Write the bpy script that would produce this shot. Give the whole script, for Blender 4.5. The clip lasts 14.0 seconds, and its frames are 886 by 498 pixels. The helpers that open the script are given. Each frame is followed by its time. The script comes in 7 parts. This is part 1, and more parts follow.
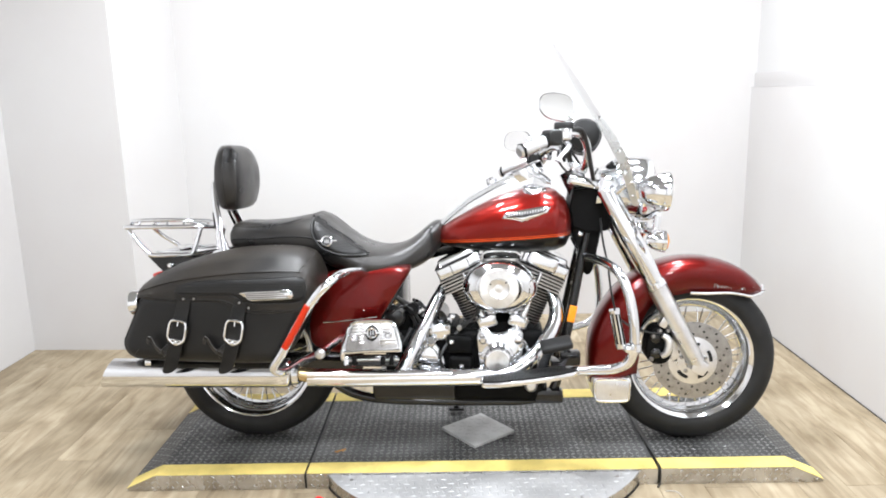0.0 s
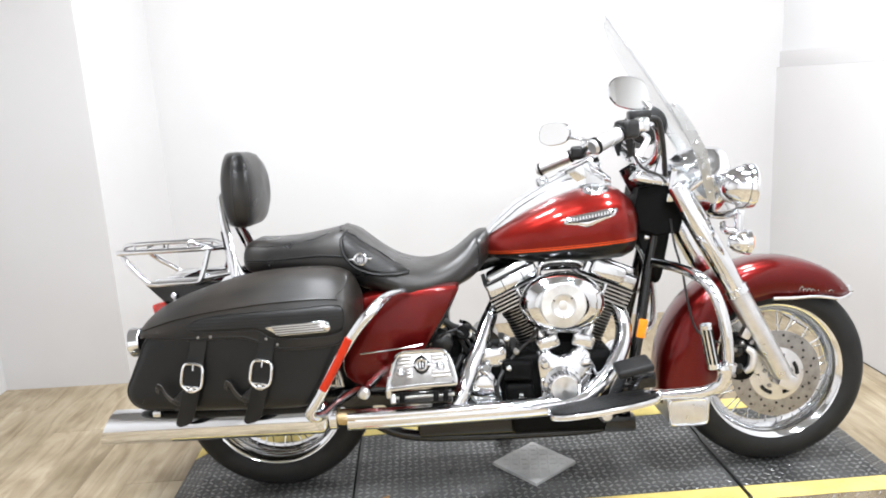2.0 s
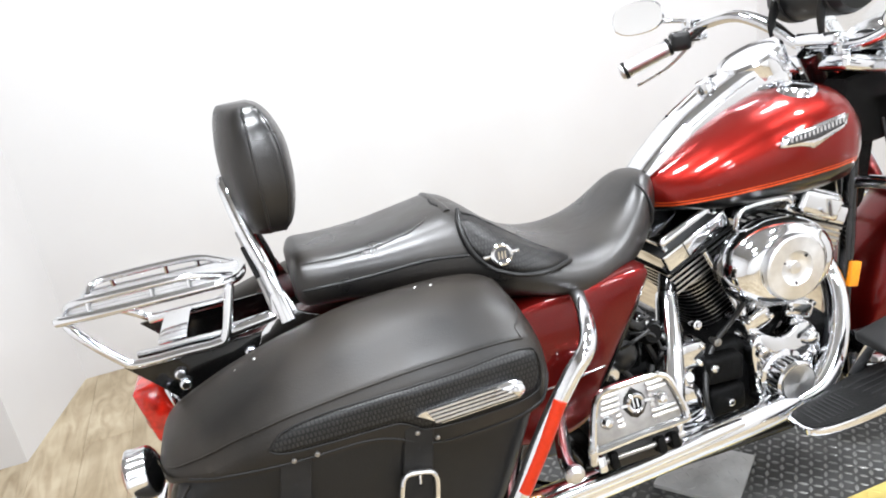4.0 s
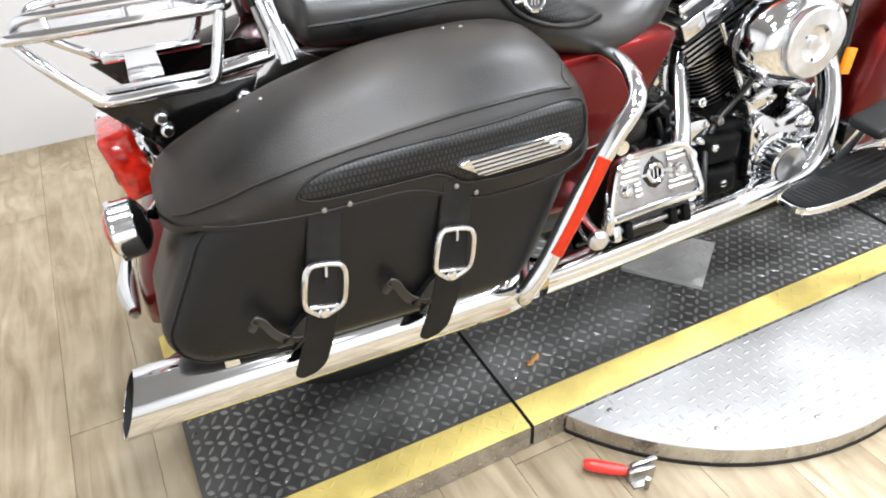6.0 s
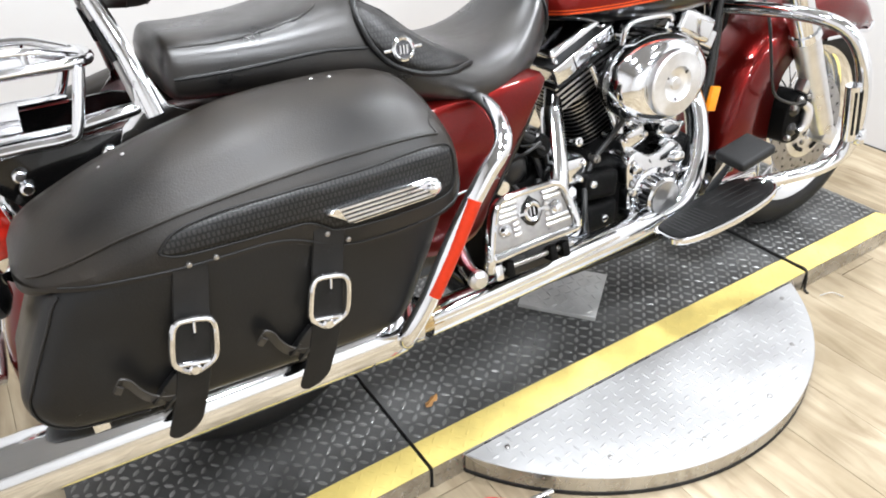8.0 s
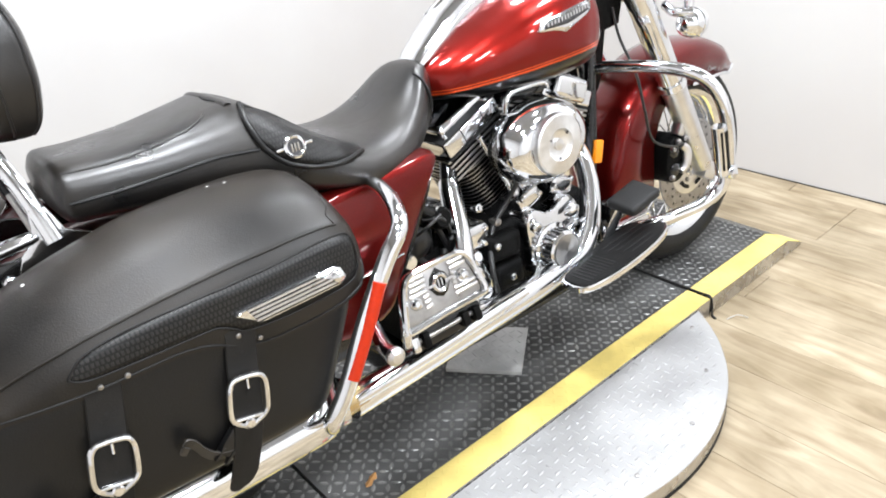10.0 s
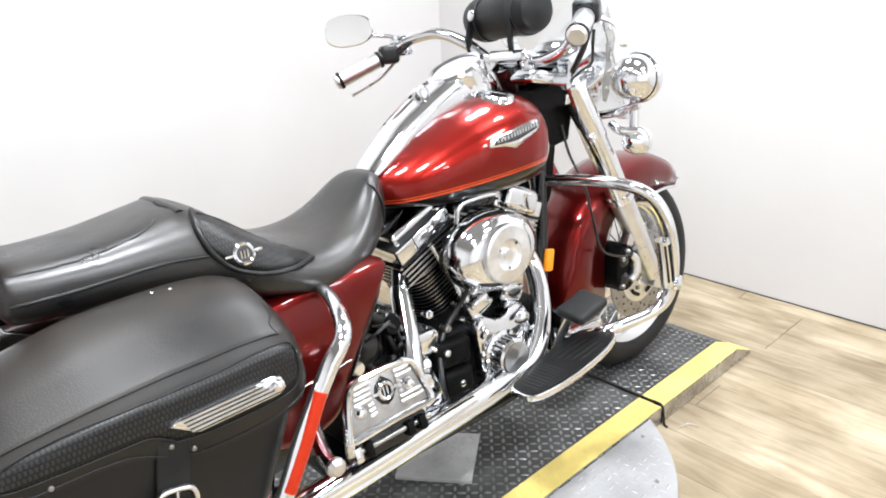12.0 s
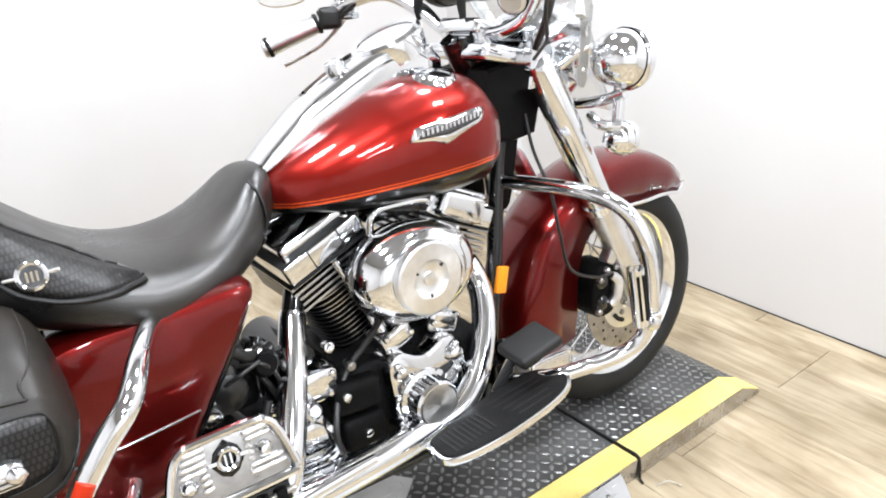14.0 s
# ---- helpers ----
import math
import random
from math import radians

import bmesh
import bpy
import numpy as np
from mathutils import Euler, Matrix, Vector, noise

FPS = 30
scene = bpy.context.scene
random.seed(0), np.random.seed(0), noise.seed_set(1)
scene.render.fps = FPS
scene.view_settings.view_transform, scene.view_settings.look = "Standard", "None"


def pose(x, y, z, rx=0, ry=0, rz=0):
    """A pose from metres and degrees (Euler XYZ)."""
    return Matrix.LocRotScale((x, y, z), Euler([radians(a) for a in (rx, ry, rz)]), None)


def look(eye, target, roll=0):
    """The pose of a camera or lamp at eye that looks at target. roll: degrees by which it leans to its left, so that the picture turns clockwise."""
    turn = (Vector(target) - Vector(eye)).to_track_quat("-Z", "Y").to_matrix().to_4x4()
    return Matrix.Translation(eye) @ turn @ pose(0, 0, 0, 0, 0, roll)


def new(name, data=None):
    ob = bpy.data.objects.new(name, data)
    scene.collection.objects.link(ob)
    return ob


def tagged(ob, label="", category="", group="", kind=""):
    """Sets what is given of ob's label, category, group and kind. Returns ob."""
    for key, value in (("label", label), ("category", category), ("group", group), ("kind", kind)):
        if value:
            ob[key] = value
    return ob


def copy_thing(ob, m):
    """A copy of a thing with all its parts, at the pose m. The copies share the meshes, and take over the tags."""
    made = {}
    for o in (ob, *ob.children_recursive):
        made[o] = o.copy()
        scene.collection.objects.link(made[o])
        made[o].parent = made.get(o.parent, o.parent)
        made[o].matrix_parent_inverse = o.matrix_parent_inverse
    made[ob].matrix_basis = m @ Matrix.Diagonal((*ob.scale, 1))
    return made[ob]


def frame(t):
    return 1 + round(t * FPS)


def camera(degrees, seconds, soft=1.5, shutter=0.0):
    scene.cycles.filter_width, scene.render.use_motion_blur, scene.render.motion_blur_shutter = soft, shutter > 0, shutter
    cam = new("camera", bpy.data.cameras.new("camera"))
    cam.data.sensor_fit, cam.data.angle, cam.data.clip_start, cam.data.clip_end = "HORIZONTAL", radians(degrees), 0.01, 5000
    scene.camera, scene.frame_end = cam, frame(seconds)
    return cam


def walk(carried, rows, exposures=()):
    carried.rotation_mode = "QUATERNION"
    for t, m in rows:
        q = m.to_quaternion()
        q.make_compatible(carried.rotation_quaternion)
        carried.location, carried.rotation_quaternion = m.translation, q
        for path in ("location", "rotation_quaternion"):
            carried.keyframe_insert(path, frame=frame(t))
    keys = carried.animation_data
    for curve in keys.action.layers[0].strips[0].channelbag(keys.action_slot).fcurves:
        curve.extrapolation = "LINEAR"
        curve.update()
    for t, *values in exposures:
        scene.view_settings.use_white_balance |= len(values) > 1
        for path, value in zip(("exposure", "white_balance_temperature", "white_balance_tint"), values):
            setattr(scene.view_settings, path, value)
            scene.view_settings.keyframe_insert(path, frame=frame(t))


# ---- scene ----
cam = camera(62.6, 14.0, 1.9)
PATH = [
    (0, (0.749, -2.545, 1.301), (0.716, -0.588, 0.887), -1.3),
    (0.5, (0.754, -2.541, 1.298), (0.713, -0.586, 0.88), -1.4),
    (1, (0.707, -2.504, 1.295), (0.686, -0.555, 0.846), -0.9),
    (1.5, (0.592, -2.403, 1.284), (0.631, -0.452, 0.846), -3.5),
    (2, (0.481, -2.2, 1.299), (0.551, -0.249, 0.867), -3.3),
    (2.5, (0.281, -1.914, 1.356), (0.29, 0.019, 0.842), -4.4),
    (2.7, (0.195, -1.818, 1.334), (0.292, 0.115, 0.829), -6.0),
    (4.8, (-0.219, -1.066, 1.29), (0.408, 0.589, 0.36), -5.5),
    (5, (-0.242, -1.064, 1.266), (0.405, 0.552, 0.28), -4.9),
    (5.5, (-0.292, -1.066, 1.218), (0.397, 0.448, 0.107), -4.3),
    (6, (-0.323, -1.082, 1.178), (0.373, 0.382, 0.007), -2.4),
    (6.5, (-0.325, -1.1, 1.166), (0.354, 0.342, -0.043), -1.1),
    (7, (-0.307, -1.111, 1.168), (0.428, 0.315, -0.026), -0.0),
    (7.5, (-0.287, -1.113, 1.172), (0.509, 0.303, 0.006), 0.1),
    (8, (-0.26, -1.12, 1.188), (0.642, 0.295, 0.1), -1.1),
    (8.5, (-0.246, -1.127, 1.194), (0.718, 0.256, 0.117), -1.5),
    (8.7, (-0.235, -1.133, 1.198), (0.748, 0.239, 0.124), -1.8),
    (10.8, (-0.259, -1.192, 1.249), (0.911, 0.184, 0.39), -5.9),
    (11, (-0.268, -1.196, 1.251), (0.905, 0.196, 0.422), -4.2),
    (11.5, (-0.248, -1.196, 1.256), (0.941, 0.222, 0.498), -3.5),
    (12, (-0.215, -1.204, 1.265), (1.035, 0.179, 0.539), -2.9),
    (12.5, (-0.192, -1.207, 1.269), (1.066, 0.181, 0.567), -2.9),
    (13, (-0.113, -1.201, 1.25), (1.118, 0.207, 0.544), -4.6),
    (13.5, (0.067, -1.2, 1.245), (1.21, 0.261, 0.497), -2.5),
    (14, (0.204, -1.107, 1.217), (1.337, 0.335, 0.419), -1.2),
]
walk(cam, [(t, look(eye, target, roll)) for t, eye, target, roll in PATH], [(0.0, -0.07), (1.5, -0.10), (2.7, -0.09), (4.8, 0.03), (6.5, 0.05), (8.7, -0.05), (10.8, -0.08), (14.0, -0.05)])

# ---- light: a white studio lit by rows of round ceiling lamps ----
world = bpy.data.worlds.new("world")
scene.world = world
world.use_nodes = True
world.node_tree.nodes["Background"].inputs[0].default_value = (0.97, 0.985, 1.0, 1)
world.node_tree.nodes["Background"].inputs[1].default_value = 0.1
scene.view_settings.exposure = 0.0
CEIL = 2.75
LAMPS = [(x, y, w) for x in (0.10, 1.65) for y, w in ((-3.5, 38.0), (-2.0, 42.0), (-0.50, 54.0), (0.62, 40.0))]
for lx, ly, watts in LAMPS:
    ld = bpy.data.lights.new("lamp_light", "AREA")
    ld.shape, ld.size, ld.energy, ld.color = "DISK", 0.36, watts, (0.935, 0.972, 1.03)
    lo = new("lamp_light", ld)
    lo.matrix_world = pose(lx, ly, CEIL - 0.035)

# ---- mesh helpers ----
def part(name, bm, material, parent=None, label="", angle=38):
    me = bpy.data.meshes.new(name)
    bmesh.ops.remove_doubles(bm, verts=bm.verts, dist=1e-6)
    bmesh.ops.recalc_face_normals(bm, faces=bm.faces)
    bm.to_mesh(me)
    bm.free()
    for m in material if isinstance(material, (list, tuple)) else [material]:
        me.materials.append(m)
    me.shade_smooth()
    me.set_sharp_from_angle(angle=radians(angle))
    ob = new(name, me)
    ob.parent = parent
    if label:
        ob["label"] = label
    return ob


def raw(name, verts, faces, material, parent=None):
    me = bpy.data.meshes.new(name)
    me.from_pydata(verts, [], faces)
    me.materials.append(material)
    ob = new(name, me)
    ob.parent = parent
    return ob


def cr(pts, n=6, closed=False):
    """Points of a Catmull-Rom curve through pts, n to a span."""
    p = [np.array(q, float) for q in pts]
    out, m = [], len(p)
    for i in range(m if closed else m - 1):
        a, b, c, d = (p[(i + k) % m] if closed else p[min(max(i + k, 0), m - 1)] for k in (-1, 0, 1, 2))
        for j in range(n):
            t = j / n
            out.append(0.5 * (2 * b + (c - a) * t + (2 * a - 5 * b + 4 * c - d) * t * t + (3 * b - a - 3 * c + d) * t ** 3))
    if not closed:
        out.append(p[-1])
    return out


def table(x, rows):
    """A smooth value at x from rows of (x, value, ...)."""
    xs = [r[0] for r in rows]
    return [float(np.interp(x, xs, [r[k] for r in rows])) for k in range(1, len(rows[0]))]


def loft(bm, rings, caps=(True, True), closed=True):
    vs = [[bm.verts.new(tuple(p)) for p in r] for r in rings]
    n = len(vs[0])
    for a, b in zip(vs, vs[1:]):
        for i in range(n if closed else n - 1):
            j = (i + 1) % n
            bm.faces.new((a[i], a[j], b[j], b[i]))
    if closed and caps[0]:
        bm.faces.new(vs[0][::-1])
    if closed and caps[1]:
        bm.faces.new(vs[-1])
    return bm


def tube(bm, pts, r, n=10, res=6, closed=False, caps=True, flat=1.0):
    """A round bar along a curve; r is one radius or one for each point."""
    rs = r if isinstance(r, (list, tuple)) else [r] * len(pts)
    q = cr([(*p, s) for p, s in zip(pts, rs)], res, closed) if res > 1 else [np.array((*p, s), float) for p, s in zip(pts, rs)]
    c = [p[:3] for p in q]
    m, rings, up = len(c), [], None
    for i in range(m):
        t = c[(i + 1) % m] - c[i - 1] if closed else c[min(i + 1, m - 1)] - c[max(i - 1, 0)]
        t = t / (np.linalg.norm(t) + 1e-12)
        if up is None:
            up = np.cross(t, (0, 0, 1) if abs(t[2]) < 0.9 else (0, 1, 0))
        up = up - t * np.dot(up, t)
        up = up / np.linalg.norm(up)
        side = np.cross(t, up)
        rings.append([c[i] + q[i][3] * (math.cos(a) * up + flat * math.sin(a) * side) for a in np.arange(n) * 2 * math.pi / n])
    if closed:
        rings.append(rings[0])
    return loft(bm, rings, (caps and not closed, caps and not closed))


def lathe(bm, prof, at, axis=(0, -1, 0), n=32, sx=1.0, sz=1.0, start=0.0, stop=360.0):
    """A turned body: prof rows of (radius, distance along axis)."""
    ax = Vector(axis).normalized()
    u = ax.orthogonal().normalized() if abs(ax.z) > 0.9 else Vector((0, 0, 1)).cross(ax).normalized()
    w = ax.cross(u)
    full = stop - start > 359.9
    steps = n if full else n + 1
    ang = [radians(start + (stop - start) * i / n) for i in range(steps)]
    rings = [[Vector(at) + ax * h + (u * math.cos(a) * sx + w * math.sin(a) * sz) * max(r, 1e-5) for a in ang] for r, h in prof]
    return loft(bm, rings, (False, False), closed=full)


def box(bm, at, size, turn=None, bevel=0.0, seg=2):
    m = Matrix.Translation(at) @ (turn or Matrix()) @ Matrix.Diagonal((*size, 1))
    g = bmesh.ops.create_cube(bm, size=1, matrix=m)
    if bevel:
        es = list({e for v in g["verts"] for e in v.link_edges})
        bmesh.ops.bevel(bm, geom=es, offset=bevel, segments=seg, profile=0.6, affect="EDGES")
    return bm


def slab(bm, outline, y0, y1, bevel=0.004, flip=None):
    """An outline in (x, z), given thickness from y0 to y1 with softened outer edges."""
    o = [np.array(p, float) for p in outline]
    c = sum(o) / len(o)

    def ring(y, inset):
        out = []
        for p in o:
            d = c - p
            out.append((p[0] + d[0] / (np.linalg.norm(d) + 1e-9) * inset, y, p[1] + d[1] / (np.linalg.norm(d) + 1e-9) * inset))
        return out
    s = 1 if y1 > y0 else -1
    return loft(bm, [ring(y0, 0), ring(y1 - s * bevel, 0), ring(y1 - s * bevel * 0.3, bevel * 0.3), ring(y1, bevel)])


def bm_new():
    return bmesh.new()


def bolt(bm, at, r=0.007, h=0.006, axis=(0, -1, 0), n=10):
    return lathe(bm, [(0, h), (r * 0.55, h), (r * 0.9, h * 0.75), (r, h * 0.4), (r, -0.004)], at, axis, n)

# ---- materials ----
def mat(name, col, rough=0.5, metal=0.0, coat=0.0, noise_size=0.0, amount=0.0, bump=0.0, bump_size=400.0, rough_var=0.0, spec=0.5, coat_rough=0.03, dark=None):
    """A surface with colour wear at one scale and fine relief at another."""
    m = bpy.data.materials.new(name)
    m.use_nodes = True
    nt = m.node_tree
    b = nt.nodes["Principled BSDF"]
    b.inputs["Base Color"].default_value = (*col, 1)
    b.inputs["Roughness"].default_value = rough
    b.inputs["Metallic"].default_value = metal
    b.inputs["Coat Weight"].default_value = coat
    b.inputs["Coat Roughness"].default_value = coat_rough
    b.inputs["Specular IOR Level"].default_value = spec
    if noise_size or bump:
        tc = nt.nodes.new("ShaderNodeTexCoord")
    if noise_size:
        n1 = nt.nodes.new("ShaderNodeTexNoise")
        n1.inputs["Scale"].default_value = noise_size
        n1.inputs["Detail"].default_value = 6
        nt.links.new(tc.outputs["Object"], n1.inputs["Vector"])
        mix = nt.nodes.new("ShaderNodeMix")
        mix.data_type = "RGBA"
        d = dark or tuple(c * (1 - amount) for c in col)
        mix.inputs[6].default_value = (*d, 1)
        mix.inputs[7].default_value = (*col, 1)
        ramp = nt.nodes.new("ShaderNodeMapRange")
        ramp.inputs[1].default_value, ramp.inputs[2].default_value = 0.35, 0.65
        nt.links.new(n1.outputs["Fac"], ramp.inputs[0])
        nt.links.new(ramp.outputs[0], mix.inputs[0])
        nt.links.new(mix.outputs[2], b.inputs["Base Color"])
        if rough_var:
            rr = nt.nodes.new("ShaderNodeMapRange")
            rr.inputs[1].default_value, rr.inputs[2].default_value = 0.3, 0.7
            rr.inputs[3].default_value, rr.inputs[4].default_value = rough - rough_var, rough + rough_var
            nt.links.new(n1.outputs["Fac"], rr.inputs[0])
            nt.links.new(rr.outputs[0], b.inputs["Roughness"])
    if bump:
        n2 = nt.nodes.new("ShaderNodeTexNoise")
        n2.inputs["Scale"].default_value = bump_size
        n2.inputs["Detail"].default_value = 3
        nt.links.new(tc.outputs["Object"], n2.inputs["Vector"])
        bp = nt.nodes.new("ShaderNodeBump")
        bp.inputs["Strength"].default_value = bump
        bp.inputs["Distance"].default_value = 0.002
        nt.links.new(n2.outputs["Fac"], bp.inputs["Height"])
        nt.links.new(bp.outputs[0], b.inputs["Normal"])
    return m


CHROME = mat("chrome", (0.84, 0.855, 0.88), 0.085, 1.0, noise_size=9, amount=0.06, rough_var=0.02)
SATIN = mat("satin_aluminium", (0.78, 0.78, 0.79), 0.32, 1.0, noise_size=30, amount=0.12, rough_var=0.06)
BRUSHED = mat("brushed_disc", (0.86, 0.86, 0.86), 0.34, 1.0, noise_size=60, amount=0.1, rough_var=0.06)
spun_tree = BRUSHED.node_tree
spun = spun_tree.nodes.new("ShaderNodeTangent")
spun.direction_type, spun.axis = "RADIAL", "Y"
spun_tree.nodes["Principled BSDF"].inputs["Anisotropic"].default_value = 0.85
spun_tree.links.new(spun.outputs[0], spun_tree.nodes["Principled BSDF"].inputs["Tangent"])
STEEL = mat("brake_steel", (0.42, 0.41, 0.40), 0.33, 1.0, noise_size=40, amount=0.25, rough_var=0.08)
BRASS = mat("heated_steel", (0.65, 0.5, 0.28), 0.25, 1.0, noise_size=30, amount=0.3)
RED = mat("cherry_paint", (0.135, 0.0045, 0.0035), 0.30, 0.75, 1.0, noise_size=300, amount=0.2, coat_rough=0.02)
BLACK = mat("gloss_black", (0.004, 0.004, 0.004), 0.12, 0.0, 0.3, spec=0.4, noise_size=12, amount=0.3)
CRINKLE = mat("black_crinkle", (0.003, 0.003, 0.003), 0.48, 0.0, spec=0.09, bump=0.5, bump_size=900, noise_size=20, amount=0.3)
FIN = mat("black_fin", (0.0035, 0.0035, 0.0035), 0.38, 0.0, spec=0.15, noise_size=30, amount=0.3)
FIN_EDGE = mat("machined_fin_edge", (0.5, 0.5, 0.5), 0.28, 1.0, noise_size=30, amount=0.1)


def leather(name, col, worn, rough, spec, crease, crease_size=14.0, patch=6.0):
    """Hide with brown patches for rubbing and sheen, soft creases and a fine pebbled grain."""
    m = mat(name, col, rough, 0.0, noise_size=patch, amount=0.5, rough_var=0.11, spec=spec, dark=worn)
    nt = m.node_tree
    tc = nt.nodes.new("ShaderNodeTexCoord")
    folds = nt.nodes.new("ShaderNodeTexNoise")
    folds.inputs["Scale"].default_value, folds.inputs["Detail"].default_value, folds.inputs["Distortion"].default_value = crease_size, 5, 1.4
    grain = nt.nodes.new("ShaderNodeTexVoronoi")
    grain.inputs["Scale"].default_value = 420
    last = None
    for tex, out, strength, dist in ((folds, "Fac", crease, 0.006), (grain, "Distance", 0.16, 0.0010)):
        nt.links.new(tc.outputs["Object"], tex.inputs["Vector"])
        bp = nt.nodes.new("ShaderNodeBump")
        bp.inputs["Strength"].default_value, bp.inputs["Distance"].default_value = strength, dist
        nt.links.new(tex.outputs[out], bp.inputs["Height"])
        if last:
            nt.links.new(last.outputs[0], bp.inputs["Normal"])
        last = bp
    nt.links.new(last.outputs[0], nt.nodes["Principled BSDF"].inputs["Normal"])
    return m


LEATHER = leather("black_leather", (0.0045, 0.0045, 0.0046), (0.003, 0.003, 0.0031), 0.42, 0.40, 0.05)
SEAT = leather("black_seat_leather", (0.014, 0.0115, 0.0090), (0.0045, 0.0045, 0.0048), 0.34, 0.62, 0.16, 11.0, 8.0)
STRAP = leather("dull_strap_leather", (0.012, 0.011, 0.0098), (0.006, 0.0058, 0.0055), 0.56, 0.25, 0.10, 30.0, 25.0)
# keeper colour lightened for the light its upturned side catches
KEEPER = leather("lightened_keeper_leather", (0.050, 0.046, 0.042), (0.022, 0.020, 0.019), 0.50, 0.4, 0.10, 30.0, 25.0)
# paler and browner than the bag's leather, for wear and its warm sheen
LID = leather("worn_lid_leather", (0.019, 0.0145, 0.0100), (0.0065, 0.0058, 0.0050), 0.42, 0.36, 0.07, 9.0, 5.0)
PIPING = mat("black_piping", (0.008, 0.008, 0.008), 0.38, spec=0.35, noise_size=20, amount=0.3)
RUBBER = mat("tyre_rubber", (0.014, 0.014, 0.014), 0.6, spec=0.3, noise_size=14, amount=0.35, bump=0.2, bump_size=500)
PAD = mat("rubber_pad", (0.010, 0.010, 0.010), 0.52, spec=0.12, noise_size=20, amount=0.3, bump=0.3, bump_size=300)
CABLE = mat("cable_sheath", (0.01, 0.01, 0.01), 0.4, noise_size=20, amount=0.3)
REDLENS = mat("red_lens", (0.72, 0.022, 0.010), 0.10, 0.0, 0.8, noise_size=45, amount=0.6)
STRIP = mat("red_reflector", (0.50, 0.030, 0.007), 0.35, spec=0.22, noise_size=120, amount=0.15)
AMBER = mat("amber_reflector", (0.95, 0.30, 0.01), 0.25, noise_size=150, amount=0.15)
SILVER_PRINT = mat("silver_emblem", (0.75, 0.75, 0.76), 0.2, 1.0, noise_size=80, amount=0.15)
EMBLEM_GREY = mat("emblem_grey", (0.10, 0.10, 0.105), 0.3, 0.8, noise_size=80, amount=0.3)
WALL = mat("white_wall", (0.56, 0.555, 0.55), 0.6, noise_size=0.9, amount=0.05, dark=(0.52, 0.502, 0.495), bump=0.06, bump_size=60)
WALL2 = mat("pale_grey_wall", (0.58, 0.575, 0.57), 0.6, noise_size=1.2, amount=0.05, bump=0.06, bump_size=60)
CEILM = mat("ceiling_grey", (0.32, 0.32, 0.32), 0.7, noise_size=1.0, amount=0.04)
TREAD = mat("black_tread_plate", (0.100, 0.100, 0.098), 0.50, 0.08, spec=0.25, noise_size=5, amount=0.55, bump=0.3, bump_size=260, rough_var=0.1)
TREAD_BUMP = mat("worn_tread_bump", (0.30, 0.30, 0.292), 0.36, 0.6, noise_size=9, amount=0.5, rough_var=0.08)
ALU = mat("aluminium_tread_plate", (0.43, 0.43, 0.43), 0.52, 0.4, noise_size=6, amount=0.2, bump=0.15, bump_size=200, rough_var=0.08)
# unseen south wall, kept whiter than the others to brighten the bike
SOUTHWALL = mat("unseen_white_wall", (0.80, 0.80, 0.795), 0.6, noise_size=1.5, amount=0.05, bump=0.05, bump_size=60)
RIM = mat("white_rim", (0.8, 0.8, 0.8), 0.5, noise_size=8, amount=0.1)
YELLOW = mat("yellow_paint", (0.82, 0.65, 0.20), 0.66, noise_size=9, amount=0.25, bump=0.3, bump_size=120)
JOINT = mat("plank_joint", (0.28, 0.23, 0.16), 0.7, noise_size=6, amount=0.3)
GAP = mat("gap_black", (0.006, 0.006, 0.006), 0.8, noise_size=20, amount=0.3)
REDGRIP = mat("red_vinyl_grip", (0.75, 0.04, 0.03), 0.35, noise_size=30, amount=0.2)
LEAF = mat("dry_leaf", (0.42, 0.2, 0.05), 0.7, noise_size=60, amount=0.4)
PAD_ALU = mat("worn_aluminium_pad", (0.62, 0.62, 0.61), 0.5, 0.35, noise_size=8, amount=0.35, rough_var=0.08)
FROST = mat("frosted_brace", (0.55, 0.56, 0.56), 0.28, 0.75, noise_size=14, amount=0.15, rough_var=0.05)
SIDE_METAL = mat("bare_side_metal", (0.62, 0.61, 0.60), 0.26, 1.0, noise_size=14, amount=0.25, rough_var=0.1)
PLASTIC = mat("black_plastic", (0.006, 0.006, 0.006), 0.32, noise_size=20, amount=0.3)


# turned finish: fine lathe rings that stretch the highlights into a cross
for m_ in (BRUSHED,):
    b_ = m_.node_tree.nodes["Principled BSDF"]
    tg_ = m_.node_tree.nodes.new("ShaderNodeTangent")
    tg_.direction_type, tg_.axis = "RADIAL", "Y"
    m_.node_tree.links.new(tg_.outputs[0], b_.inputs["Tangent"])
    b_.inputs["Anisotropic"].default_value = 0.75

for m_ in (RED,):
    m_.node_tree.nodes["Principled BSDF"].inputs["Coat IOR"].default_value = 1.33
    m_.node_tree.nodes["Principled BSDF"].inputs["Specular IOR Level"].default_value = 0.2


